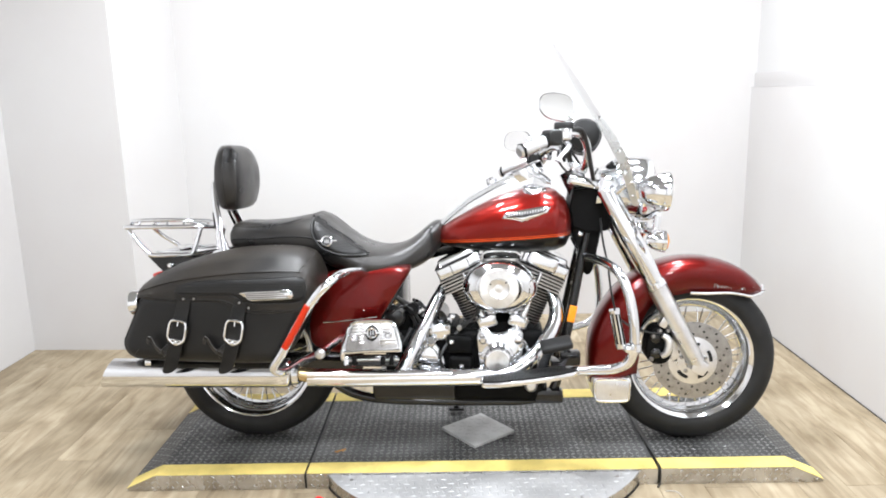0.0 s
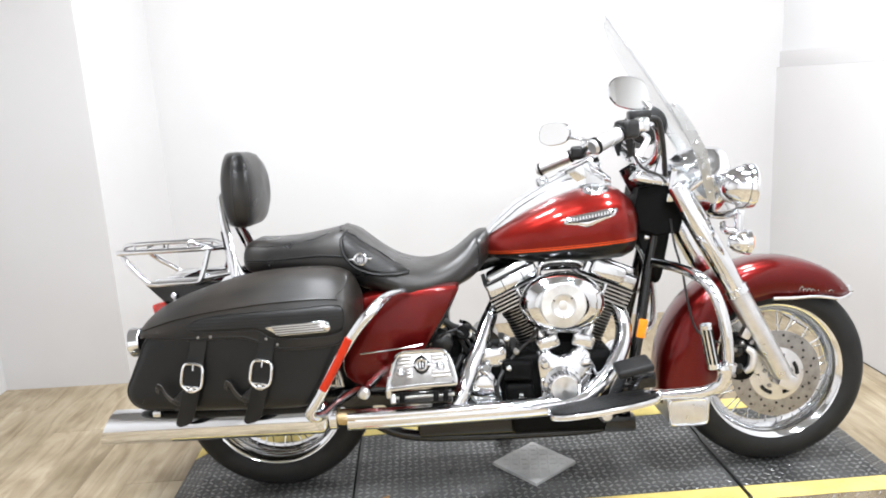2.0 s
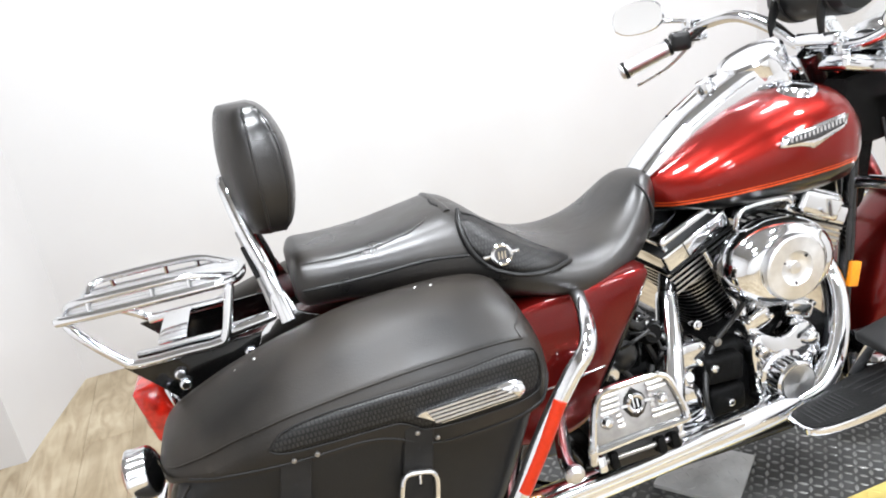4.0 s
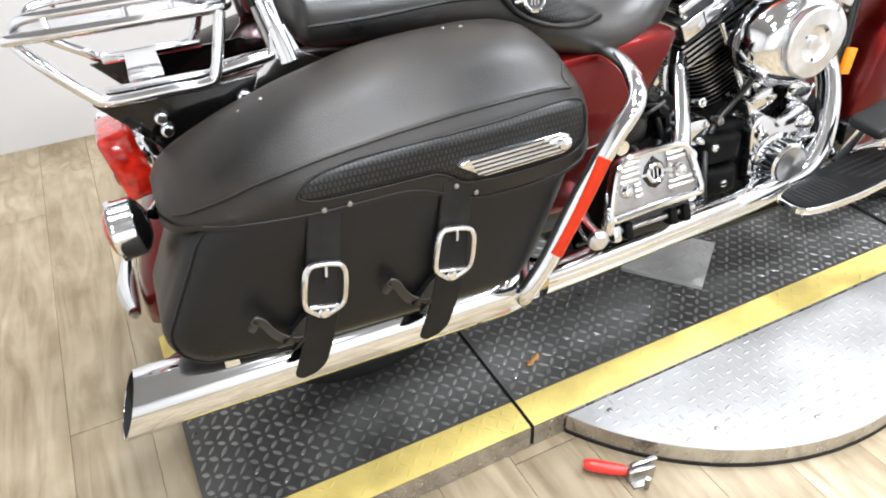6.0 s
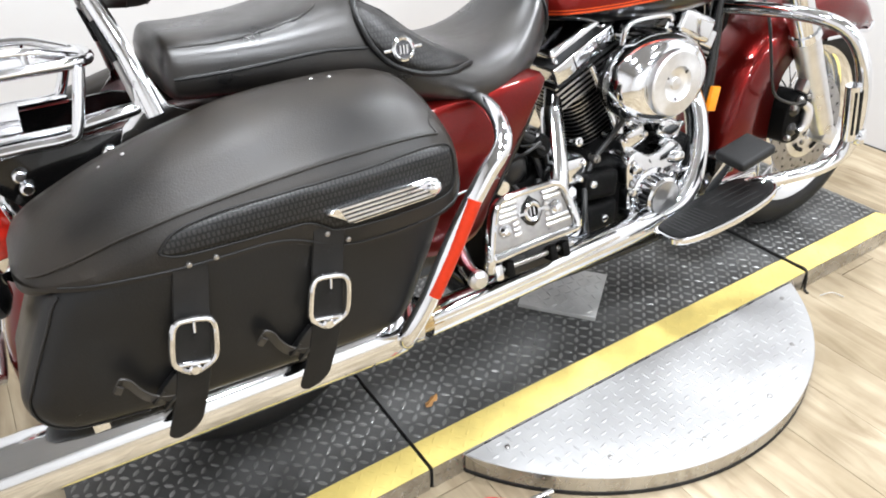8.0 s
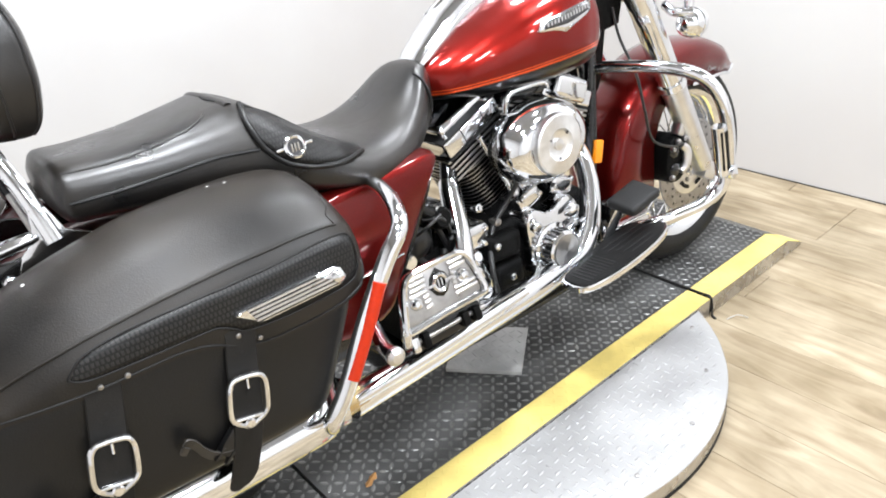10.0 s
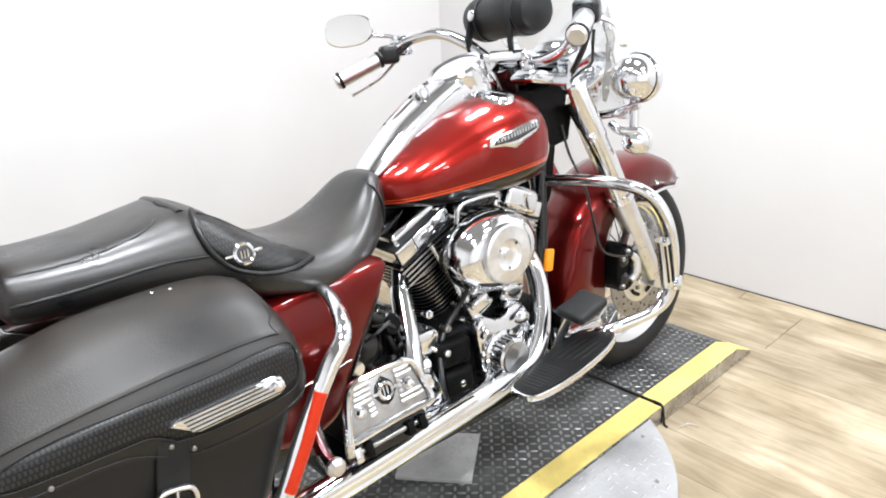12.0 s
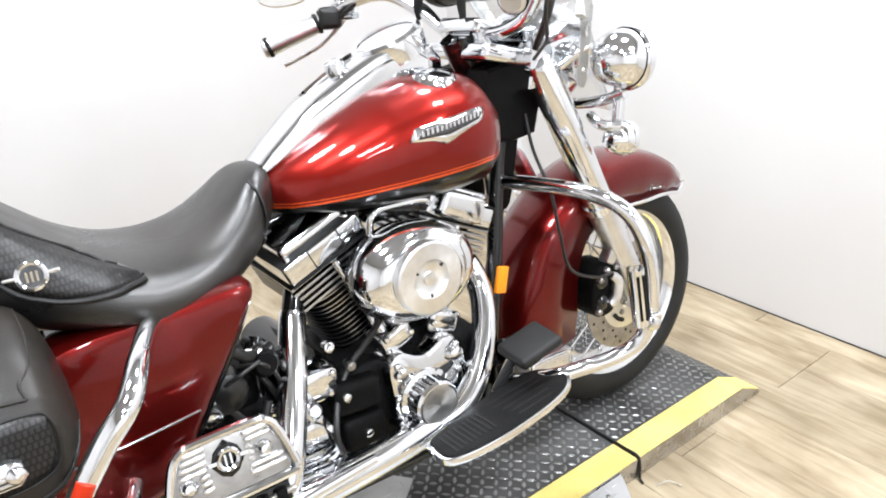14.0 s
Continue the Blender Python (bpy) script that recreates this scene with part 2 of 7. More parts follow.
def clear_mat(name, tint, gloss=0.05):
    m = bpy.data.materials.new(name)
    m.use_nodes = True
    nt = m.node_tree
    out = nt.nodes["Material Output"]
    nt.nodes.remove(nt.nodes["Principled BSDF"])
    tr = nt.nodes.new("ShaderNodeBsdfTransparent")
    tr.inputs[0].default_value = (*tint, 1)
    gl = nt.nodes.new("ShaderNodeBsdfGlossy")
    gl.inputs["Roughness"].default_value = 0.03
    mx = nt.nodes.new("ShaderNodeMixShader")
    lw = nt.nodes.new("ShaderNodeLayerWeight")
    lw.inputs[0].default_value = 0.5
    pw = nt.nodes.new("ShaderNodeMath")
    pw.operation = "POWER"
    pw.inputs[1].default_value = 3.5
    nt.links.new(lw.outputs["Facing"], pw.inputs[0])
    ml = nt.nodes.new("ShaderNodeMath")
    ml.operation = "MULTIPLY_ADD"
    ml.inputs[1].default_value, ml.inputs[2].default_value = 0.7, gloss
    nt.links.new(pw.outputs[0], ml.inputs[0])
    nt.links.new(ml.outputs[0], mx.inputs[0])
    nt.links.new(tr.outputs[0], mx.inputs[1])
    nt.links.new(gl.outputs[0], mx.inputs[2])
    nt.links.new(mx.outputs[0], out.inputs[0])
    return m


CLEAR = clear_mat("clear_screen", (0.96, 0.965, 0.965))
CLEAR_LENS = clear_mat("clear_lens", (0.9, 0.9, 0.92))


def tank_paint():
    """Cherry above, black below, parted by two orange pinstripes that rise to the front."""
    m = mat("two_tone_tank_paint", (0.20, 0.007, 0.004), 0.30, 0.75, 1.0, coat_rough=0.02)
    nt = m.node_tree
    b = nt.nodes["Principled BSDF"]
    tc = nt.nodes.new("ShaderNodeTexCoord")
    sp = nt.nodes.new("ShaderNodeSeparateXYZ")
    nt.links.new(tc.outputs["Object"], sp.inputs[0])
    ln = nt.nodes.new("ShaderNodeMath")
    ln.operation = "MULTIPLY_ADD"
    ln.inputs[1].default_value, ln.inputs[2].default_value = -0.065, -0.6885
    nt.links.new(sp.outputs[0], ln.inputs[0])
    ad = nt.nodes.new("ShaderNodeMath")
    ad.operation = "ADD"
    nt.links.new(ln.outputs[0], ad.inputs[0])
    nt.links.new(sp.outputs[2], ad.inputs[1])
    rp = nt.nodes.new("ShaderNodeMapRange")
    rp.inputs[1].default_value, rp.inputs[2].default_value = -0.02, 0.02
    nt.links.new(ad.outputs[0], rp.inputs[0])
    cr_ = nt.nodes.new("ShaderNodeValToRGB")
    cr_.color_ramp.interpolation = "CONSTANT"
    e = cr_.color_ramp.elements
    e[0].position, e[0].color = 0.0, (0.006, 0.006, 0.006, 1)
    e[1].position, e[1].color = 0.42, (0.85, 0.10, 0.02, 1)
    for p, c in ((0.53, (0.2, 0.01, 0.012, 1)), (0.60, (0.85, 0.10, 0.02, 1)), (0.66, (0.20, 0.007, 0.004, 1))):
        x = e.new(p)
        x.color = c
    nt.links.new(rp.outputs[0], cr_.inputs[0])
    nt.links.new(cr_.outputs[0], b.inputs["Base Color"])
    b.inputs["Coat IOR"].default_value = 1.33
    b.inputs["Specular IOR Level"].default_value = 0.2
    return m


TANK = tank_paint()


def plank_mat():
    """Pale limed oak: grain along the board, each board its own tone."""
    m = bpy.data.materials.new("pale_oak_plank")
    m.use_nodes = True
    nt = m.node_tree
    b = nt.nodes["Principled BSDF"]
    b.inputs["Roughness"].default_value = 0.5
    b.inputs["Specular IOR Level"].default_value = 0.22
    tc = nt.nodes.new("ShaderNodeTexCoord")
    oi = nt.nodes.new("ShaderNodeObjectInfo")
    off = nt.nodes.new("ShaderNodeVectorMath")
    off.operation = "MULTIPLY_ADD"
    cb = nt.nodes.new("ShaderNodeCombineXYZ")
    for k in range(3):
        nt.links.new(oi.outputs["Random"], cb.inputs[k])
    off.inputs[1].default_value = (17, 31, 7)
    nt.links.new(cb.outputs[0], off.inputs[0])
    nt.links.new(tc.outputs["Object"], off.inputs[2])
    mp = nt.nodes.new("ShaderNodeMapping")
    mp.inputs["Scale"].default_value = (20, 3.0, 1)
    nt.links.new(off.outputs[0], mp.inputs[0])
    n1 = nt.nodes.new("ShaderNodeTexNoise")
    n1.inputs["Scale"].default_value, n1.inputs["Detail"].default_value, n1.inputs["Distortion"].default_value = 1.0, 8, 1.6
    nt.links.new(mp.outputs[0], n1.inputs["Vector"])
    mp2 = nt.nodes.new("ShaderNodeMapping")
    mp2.inputs["Scale"].default_value = (5, 1.1, 1)
    nt.links.new(off.outputs[0], mp2.inputs[0])
    n2 = nt.nodes.new("ShaderNodeTexNoise")
    n2.inputs["Scale"].default_value, n2.inputs["Detail"].default_value = 1.0, 3
    nt.links.new(mp2.outputs[0], n2.inputs["Vector"])
    r1 = nt.nodes.new("ShaderNodeValToRGB")
    e = r1.color_ramp.elements
    e[0].position, e[0].color = 0.28, (0.275, 0.219, 0.147, 1)
    e[1].position, e[1].color = 0.62, (0.425, 0.362, 0.263, 1)
    nt.links.new(n1.outputs["Fac"], r1.inputs[0])
    r2 = nt.nodes.new("ShaderNodeValToRGB")
    e = r2.color_ramp.elements
    e[0].position, e[0].color = 0.3, (0.76, 0.73, 0.68, 1)
    e[1].position, e[1].color = 0.7, (1.05, 1.045, 1.03, 1)
    nt.links.new(n2.outputs["Fac"], r2.inputs[0])
    mu = nt.nodes.new("ShaderNodeMix")
    mu.data_type, mu.blend_type = "RGBA", "MULTIPLY"
    mu.inputs[0].default_value = 1.0
    nt.links.new(r1.outputs[0], mu.inputs[6])
    nt.links.new(r2.outputs[0], mu.inputs[7])
    hv = nt.nodes.new("ShaderNodeHueSaturation")
    vr = nt.nodes.new("ShaderNodeMapRange")
    vr.inputs[3].default_value, vr.inputs[4].default_value = 0.92, 1.05
    nt.links.new(oi.outputs["Random"], vr.inputs[0])
    nt.links.new(vr.outputs[0], hv.inputs["Value"])
    # worn, cloudy patches that run across the boards
    ge = nt.nodes.new("ShaderNodeNewGeometry")
    n3 = nt.nodes.new("ShaderNodeTexNoise")
    n3.inputs["Scale"].default_value, n3.inputs["Detail"].default_value = 5.0, 6
    nt.links.new(ge.outputs["Position"], n3.inputs["Vector"])
    r3 = nt.nodes.new("ShaderNodeValToRGB")
    e = r3.color_ramp.elements
    e[0].position, e[0].color = 0.36, (0.78, 0.755, 0.71, 1)
    e[1].position, e[1].color = 0.62, (1.04, 1.04, 1.04, 1)
    nt.links.new(n3.outputs["Fac"], r3.inputs[0])
    mw = nt.nodes.new("ShaderNodeMix")
    mw.data_type, mw.blend_type = "RGBA", "MULTIPLY"
    mw.inputs[0].default_value = 1.0
    nt.links.new(mu.outputs[2], mw.inputs[6])
    nt.links.new(r3.outputs[0], mw.inputs[7])
    nt.links.new(mw.outputs[2], hv.inputs["Color"])
    nt.links.new(hv.outputs[0], b.inputs["Base Color"])
    bp = nt.nodes.new("ShaderNodeBump")
    bp.inputs["Strength"].default_value, bp.inputs["Distance"].default_value = 0.25, 0.001
    nt.links.new(n1.outputs["Fac"], bp.inputs["Height"])
    nt.links.new(bp.outputs[0], b.inputs["Normal"])
    return m


PLANK = plank_mat()

# ---- room ----
X0, X1, Y0, Y1 = -1.53, 2.43, -4.6, 1.66


def structure(name, bm, m, label, cat=None, angle=38):
    ob = part(name, bm, m, None, label, angle)
    return tagged(ob, label, cat or name.split("_")[0], "", "structure")


floor = structure("floor", box(bm_new(), ((X0 + X1) / 2, (Y0 + Y1) / 2, -0.06), (X1 - X0 + 0.4, Y1 - Y0 + 0.4, 0.1)), JOINT, "pale limed oak plank floor with fine dark joints")
structure("ceiling", box(bm_new(), ((X0 + X1) / 2, (Y0 + Y1) / 2, CEIL + 0.06), (X1 - X0 + 2.4, Y1 - Y0 + 0.4, 0.12)), CEILM, "plain grey ceiling above the bike stand")
structure("wall_north", box(bm_new(), ((X0 + X1) / 2, Y1 + 0.06, CEIL / 2), (X1 - X0 + 1.6, 0.12, CEIL)), WALL, "bright white painted back wall", "wall")
structure("wall_west", box(bm_new(), (X0 - 0.06, (Y0 + Y1) / 2, CEIL / 2), (0.12, Y1 - Y0, CEIL)), WALL, "bright white painted side wall", "wall")
structure("wall_south", box(bm_new(), ((X0 + X1) / 2, Y0 - 0.06, CEIL / 2), (X1 - X0 + 1.6, 0.12, CEIL)), SOUTHWALL, "plain white unseen south wall, whitened to brighten the bike", "wall")
structure("wall_east", box(bm_new(), (X1 + 0.25, (Y0 + Y1) / 2, 0.6525), (0.5, Y1 - Y0, 1.305)), WALL, "low white partition wall with a ledge on top", "wall")
structure("wall_upper", box(bm_new(), (X1 + 0.085, (Y0 + Y1) / 2, CEIL / 2 + 0.65), (0.12, Y1 - Y0, CEIL - 1.3)), WALL2, "pale grey wall set back above the white partition", "wall")
structure("ledge_trim", box(bm_new(), (X1 + 0.035, (Y0 + Y1) / 2, 1.345), (0.045, Y1 - Y0, 0.08), None, 0.004), WALL, "white ledge board along the partition top", "ledge")
bm = bm_new()
# the pier in the corner: a flat front and a slanting return to the back wall
loft(bm, [[(X0, 1.17, z), (-0.93, 1.15, z), (-0.80, Y1, z), (X0, Y1, z)] for z in (0, CEIL)])
structure("wall_pier", bm, WALL, "white corner pier with a slanting return", "wall", 20)

bm = bm_new()
box(bm, (X1 - 0.002, (Y0 + Y1) / 2, 0.002), (0.004, Y1 - Y0, 0.003))
structure("joint_trim", bm, GAP, "thin dark joint at the foot of the white wall", "joint")

# ceiling lamps: white rims with a bright glass in each
for k, (lx, ly, _) in enumerate(LAMPS):
    if k == 0:
        first_lamp = tagged(part("ceiling_lamp", lathe(bm_new(), [(0.185, 0.0), (0.215, 0.0), (0.22, 0.02), (0.215, 0.034), (0.185, 0.034), (0.185, 0.0)], (0, 0, 0), (0, 0, 1), 28), RIM), "round white recessed ceiling lamp, switched on", "ceiling lamp", "ceiling lamps")
        first_lamp.matrix_world = pose(lx, ly, CEIL - 0.036)
    else:
        copy_thing(first_lamp, pose(lx, ly, CEIL - 0.036))

# ---- the wheel stand: three plate sections, yellow edges ----
PL, PX0, PX1 = 0.057, -0.385, 1.97
PY0, PY1 = -0.297, 0.386
SPLIT0, SPLIT1 = 0.228, 1.42
stand = tagged(new("motorcycle_stand"), "low black tread-plate motorcycle stand with worn yellow edges", "motorcycle stand")


def top_z(x):
    return float(np.interp(x, [PX0, PX0 + 0.10, PX1 - 0.10, PX1], [0.012, PL, PL, 0.012]))


def deck(x0, x1, breaks):
    xs = [x0, *breaks, x1]
    bm = bm_new()
    loft(bm, [[(x, PY0, 0.001), (x, PY0, top_z(x)), (x, PY1, top_z(x)), (x, PY1, 0.001)] for x in xs])
    return bm


def stripe(x0, x1, breaks, ya, yb):
    xs = [x0, *breaks, x1]
    bm = bm_new()
    loft(bm, [[(x, ya, top_z(x) - 0.002), (x, ya, top_z(x) + 0.0015), (x, yb, top_z(x) + 0.0015), (x, yb, top_z(x) - 0.002)] for x in xs])
    return bm


def lozenges(spots, w, l, h, ang_of, zf):
    """Raised lens-shaped tread marks, low pyramids with a flat back."""
    vs, fs = [], []
    worn = random.Random(9)
    l_, w_, h_ = l, w, h
    for x, y, up in spots:
        a = ang_of(up) + worn.uniform(-0.07, 0.07)
        c, s = math.cos(a), math.sin(a)
        k_ = worn.uniform(0.84, 1.08)
        l, w, h = l_ * k_, w_ * worn.uniform(0.85, 1.2), h_ * worn.uniform(0.45, 1.15)
        k = len(vs)
        for dx, dy, dz in ((-l, 0, 0), (-l * 0.35, -w, 0), (l * 0.35, -w, 0), (l, 0, 0), (l * 0.35, w, 0), (-l * 0.35, w, 0), (-l * 0.45, 0, h), (l * 0.45, 0, h)):
            vs.append(zf(x + dx * c - dy * s, y + dx * s + dy * c, dz))
        fs += [(k, k + 1, k + 6), (k + 1, k + 2, k + 7, k + 6), (k + 2, k + 3, k + 7), (k + 3, k + 4, k + 7), (k + 4, k + 5, k + 6, k + 7), (k + 5, k, k + 6)]
    return vs, fs


def tread_grid(x0, x1, y0, y1, pitch, keep=lambda x, y: True):
    out = []
    for i in range(int((x1 - x0) / pitch) + 1):
        for j in range(int((y1 - y0) / pitch) + 1):
            x, y = x0 + (i + 0.5) * pitch, y0 + (j + 0.5) * pitch
            if x < x1 and y < y1 and keep(x, y):
                out.append((x, y, (i + j) % 2))
    return out


SLANT = lambda up: radians(45 if up else -45)
for x0, x1, brk in ((PX0, SPLIT0 - 0.004, [PX0 + 0.10]), (SPLIT0 + 0.004, SPLIT1 - 0.004, []), (SPLIT1 + 0.004, PX1, [PX1 - 0.10])):
    sec = part("deck_plate", deck(x0, x1, brk), [TREAD, SIDE_METAL], stand, "black tread-plate deck with bare metal sides", 20)
    for f in sec.data.polygons:
        if abs(f.normal.y) > 0.9:
            f.material_index = 1
    for ya, yb in ((PY0 + 0.001, -0.223), (0.300, PY1 - 0.001)):
        part("edge_stripe", stripe(x0, x1, brk, ya, yb), YELLOW, sec, "worn yellow painted edge stripe", 20)
    vs, fs = lozenges(tread_grid(x0 + 0.006, x1 - 0.006, -0.219, 0.295, 0.0225), 0.0040, 0.0118, 0.0017, SLANT, lambda x, y, dz: (x, y, top_z(x) + 0.0002 + dz))
    tagged(raw("tread_relief", vs, fs, TREAD_BUMP, sec), "worn raised tread marks", "", "", "stuff")
    vs, fs = lozenges(tread_grid(x0 + 0.006, x1 - 0.006, PY0 + 0.004, -0.226, 0.0225), 0.0034, 0.0112, 0.0012, SLANT, lambda x, y, dz: (x, y, top_z(x) + 0.0016 + dz))
    tagged(raw("stripe_relief", vs, fs, YELLOW, sec), "yellow painted tread marks", "", "", "stuff")
    vs, fs = lozenges([p for p in tread_grid(x0 + 0.01, x1 - 0.01, 0.004, PL, 0.0175) if p[1] < top_z(p[0]) - 0.008], 0.0026, 0.0095, 0.0013, SLANT, lambda x, y, dz: (x, PY0 - 0.0002 - dz, y))
    tagged(raw("side_relief", vs, fs, SIDE_METAL, sec), "bare metal tread marks", "", "", "stuff")
# black bars set in the open splits, standing in for the shade there
for xs in (SPLIT0, SPLIT1):
    part("gap_filler", box(bm_new(), (xs, (PY0 + PY1) / 2, PL / 2 - 0.004), (0.0075, PY1 - PY0 - 0.01, PL - 0.010)), GAP, stand, "black filler for the shaded gap between deck plates")

# ---- turntable under the stand ----
TX, TY, TR, TH = 0.830, 0.015, 0.610, 0.051
turn = tagged(new("turntable"), "round bright aluminium tread-plate turntable under the stand", "turntable")


def disc_sector(bm, r0, r1, z0, z1, n=72):
    a0, a1 = math.atan2(PY0 - 0.002 - TY, 0) - 1.03, math.atan2(PY0 - 0.002 - TY, 0) + 1.03
    lim = math.acos((TY - PY0 + 0.002) / r1)
    pts = [(TX + r1 * math.sin(a), TY - r1 * math.cos(a)) for a in np.linspace(-lim, lim, n)]
    rings = [[(x, y, z0) for x, y in pts], [(x, y, z1 - 0.002) for x, y in pts]]
    top = [(TX + (r1 - 0.002) * math.sin(a), min(TY - (r1 - 0.002) * math.cos(a), PY0 - 0.002)) for a in np.linspace(-lim, lim, n)]
    return loft(bm, rings + [[(x, y, z1) for x, y in top]])


plate = part("disc_plate", disc_sector(bm_new(), 0, TR, 0.010, TH), [ALU, SIDE_METAL], turn, "bright aluminium tread plate", 30)
for f in plate.data.polygons:
    if abs(f.normal.z) < 0.3:
        f.material_index = 1
part("disc_skirt", disc_sector(bm_new(), 0, TR + 0.0015, 0.001, 0.0115), GAP, turn, "black rubber skirt", 30)
inside = lambda x, y: (x - TX) ** 2 + (y - TY) ** 2 < (TR - 0.016) ** 2
vs, fs = lozenges(tread_grid(TX - TR, TX + TR, TY - TR, PY0 - 0.008, 0.0245, inside), 0.0036, 0.0115, 0.0018, lambda up: radians(8 if up else 98), lambda x, y, dz: (x, y, TH + 0.0002 + dz))
tagged(raw("disc_relief", vs, fs, ALU, plate), "raised aluminium tread marks", "", "", "stuff")
for k, a in enumerate((-52, -31, -10, 12, 33, 52)):
    ar = radians(a)
    q = part("screw", bolt(bm_new(), (TX + (TR - 0.05) * math.sin(ar), TY - (TR - 0.05) * math.cos(ar), TH), 0.0058, 0.003, (0, 0, 1), 10), STEEL, plate)
vs, fs = lozenges([(a, z, k) for k, (a, z) in enumerate((a, z) for a in np.arange(-0.95, 0.95, 0.036) for z in (0.021, 0.037))], 0.0026, 0.009, 0.0012, SLANT, lambda s, z, dz: (TX + (TR + dz) * math.sin(s), TY - (TR + dz) * math.cos(s), z))
tagged(raw("rim_relief", vs, fs, SIDE_METAL, plate), "raised aluminium tread marks", "", "", "stuff")

# ---- the motorcycle, in its own frame: x forward from the rear axle, y to its left, z up from the ground ----
bike = tagged(new("motorcycle"), "dark cherry red touring motorcycle leaning on its side stand", "motorcycle")
bike.matrix_world = pose(0, 0.02, PL, 0, 0, -2.67) @ pose(0, 0, 0, -5.0, 0, 0)
FX, FZ, WR = 1.583, 0.303, 0.322
FCX, FCZ = 1.587, 0.318
RZ = 0.312


def P_(name, bm, m, parent=bike, label="", angle=38):
    return part(name, bm, m, parent, label, angle)


# ---- wheels ----
def wheel(name, cx, cz, half, k_=1.0, spokes=True):
    rim = P_(name, lathe(bm_new(), [(r * k_, h) for r, h in [(0.232, half - 0.006), (0.238, half - 0.010), (0.236, half - 0.018), (0.222, half - 0.022), (0.214, half - 0.034), (0.206, half * 0.35), (0.206, -half * 0.35), (0.214, -half + 0.034), (0.222, -half + 0.022), (0.236, -half + 0.018), (0.238, -half + 0.010), (0.232, -half + 0.006), (0.220, -half + 0.012), (0.196, -half * 0.3), (0.196, half * 0.3), (0.220, half - 0.012), (0.232, half - 0.006)]], (cx, 0, cz), (0, -1, 0), 64), CHROME, bike, "laced chrome wheel")
    prof = [(0.228, half - 0.012), (0.245, half + 0.002), (0.268, half + 0.004), (0.292, half - 0.004), (0.308, half - 0.018), (0.318, half * 0.45), (WR, 0)]
    prof = [(r * k_, h) for r, h in prof]
    prof = prof + [(r, -h) for r, h in prof[-2::-1]]
    bm = lathe(bm_new(), prof, (cx, 0, cz), (0, -1, 0), 96)
    P_("tyre", bm, RUBBER, rim, "black rubber tyre with block tread")
    bm = bm_new()
    for k in range(60):
        # tread blocks along both shoulders
        a = 2 * math.pi * k / 60
        for s in (-1, 1):
            c = Vector((cx + 0.3005 * k_ * math.cos(a + 0.04 * s), s * half * 0.5, cz + 0.3005 * k_ * math.sin(a + 0.04 * s)))
            box(bm, c, (0.012, half * 0.42, 0.020), Matrix.Rotation(-a, 4, "Y") @ Matrix.Rotation(0.5 * s, 4, "X"))
    tagged(P_("tread", bm, RUBBER, rim), "low rubber tread blocks", "", "", "stuff")
    P_("hub", lathe(bm_new(), [(0, 0.062), (0.03, 0.062), (0.034, 0.05), (0.05, 0.045), (0.05, 0.036), (0.03, 0.03), (0.03, -0.03), (0.05, -0.036), (0.05, -0.045), (0.03, -0.06), (0, -0.06)], (cx, 0, cz), (0, -1, 0), 28), CHROME, rim)
    if spokes:
        for k in range(40):
            a = 2 * math.pi * k / 40
            s = -1 if k % 2 else 1
            b = a + (0.42 if (k // 2) % 2 else -0.42)
            P_("spoke", tube(bm_new(), [(cx + 0.047 * math.cos(b), s * 0.04, cz + 0.047 * math.sin(b)), (cx + 0.207 * k_ * math.cos(a), s * 0.006, cz + 0.207 * k_ * math.sin(a))], 0.0022, 6, 1), CHROME, rim)
    return rim


fwheel = wheel("front_wheel", FX, FZ, 0.062, 0.938)
wheel("rear_wheel", 0.0, RZ, 0.068, 0.968)


def rotor(cx, cz, y, parent):
    bm = lathe(bm_new(), [(0.082, -0.003), (0.132, -0.003), (0.138, -0.0025), (0.138, 0.0025), (0.132, 0.003), (0.082, 0.003), (0.082, -0.003)], (cx, y, cz), (0, -1, 0), 56)
    ro = P_("brake_disc", bm, STEEL, parent, "drilled steel brake disc")
    for k in range(36):
        bm = bm_new()
        a = 2 * math.pi * k / 36
        r = (0.095, 0.109, 0.124)[k % 3]
        lathe(bm, [(0, 0.0036), (0.0042, 0.0036)], (cx + r * math.cos(a), y, cz + r * math.sin(a)), (0, -1, 0), 8)
        P_("vent_hole", bm, GAP, ro)
    bm = lathe(bm_new(), [(0.030, 0.012), (0.060, 0.010), (0.085, 0.004), (0.085, -0.002)], (cx, y, cz), (0, -1, 0), 40)
    P_("disc_carrier", bm, SATIN, ro)
    for k in range(5):
        bm = bm_new()
        a = 2 * math.pi * k / 5 + 0.3
        tube(bm, [(cx + 0.062 * math.cos(a + d), y - 0.010, cz + 0.062 * math.sin(a + d)) for d in (-0.32, 0, 0.32)], 0.006, 8, 4)
        P_("carrier_slot", bm, GAP, ro)
        P_("carrier_bolt", bolt(bm_new(), (cx + 0.043 * math.cos(a), y - 0.012, cz + 0.043 * math.sin(a)), 0.007, 0.006), STEEL, ro)


rotor(FX, FZ, -0.072, fwheel)
P_("axle_nut", lathe(bm_new(), [(0, 0.024), (0.012, 0.024), (0.016, 0.018), (0.016, 0.004), (0.021, 0.004), (0.021, -0.05)], (1.590, -0.112, 0.315), (0, -1, 0), 6), CHROME, bike)

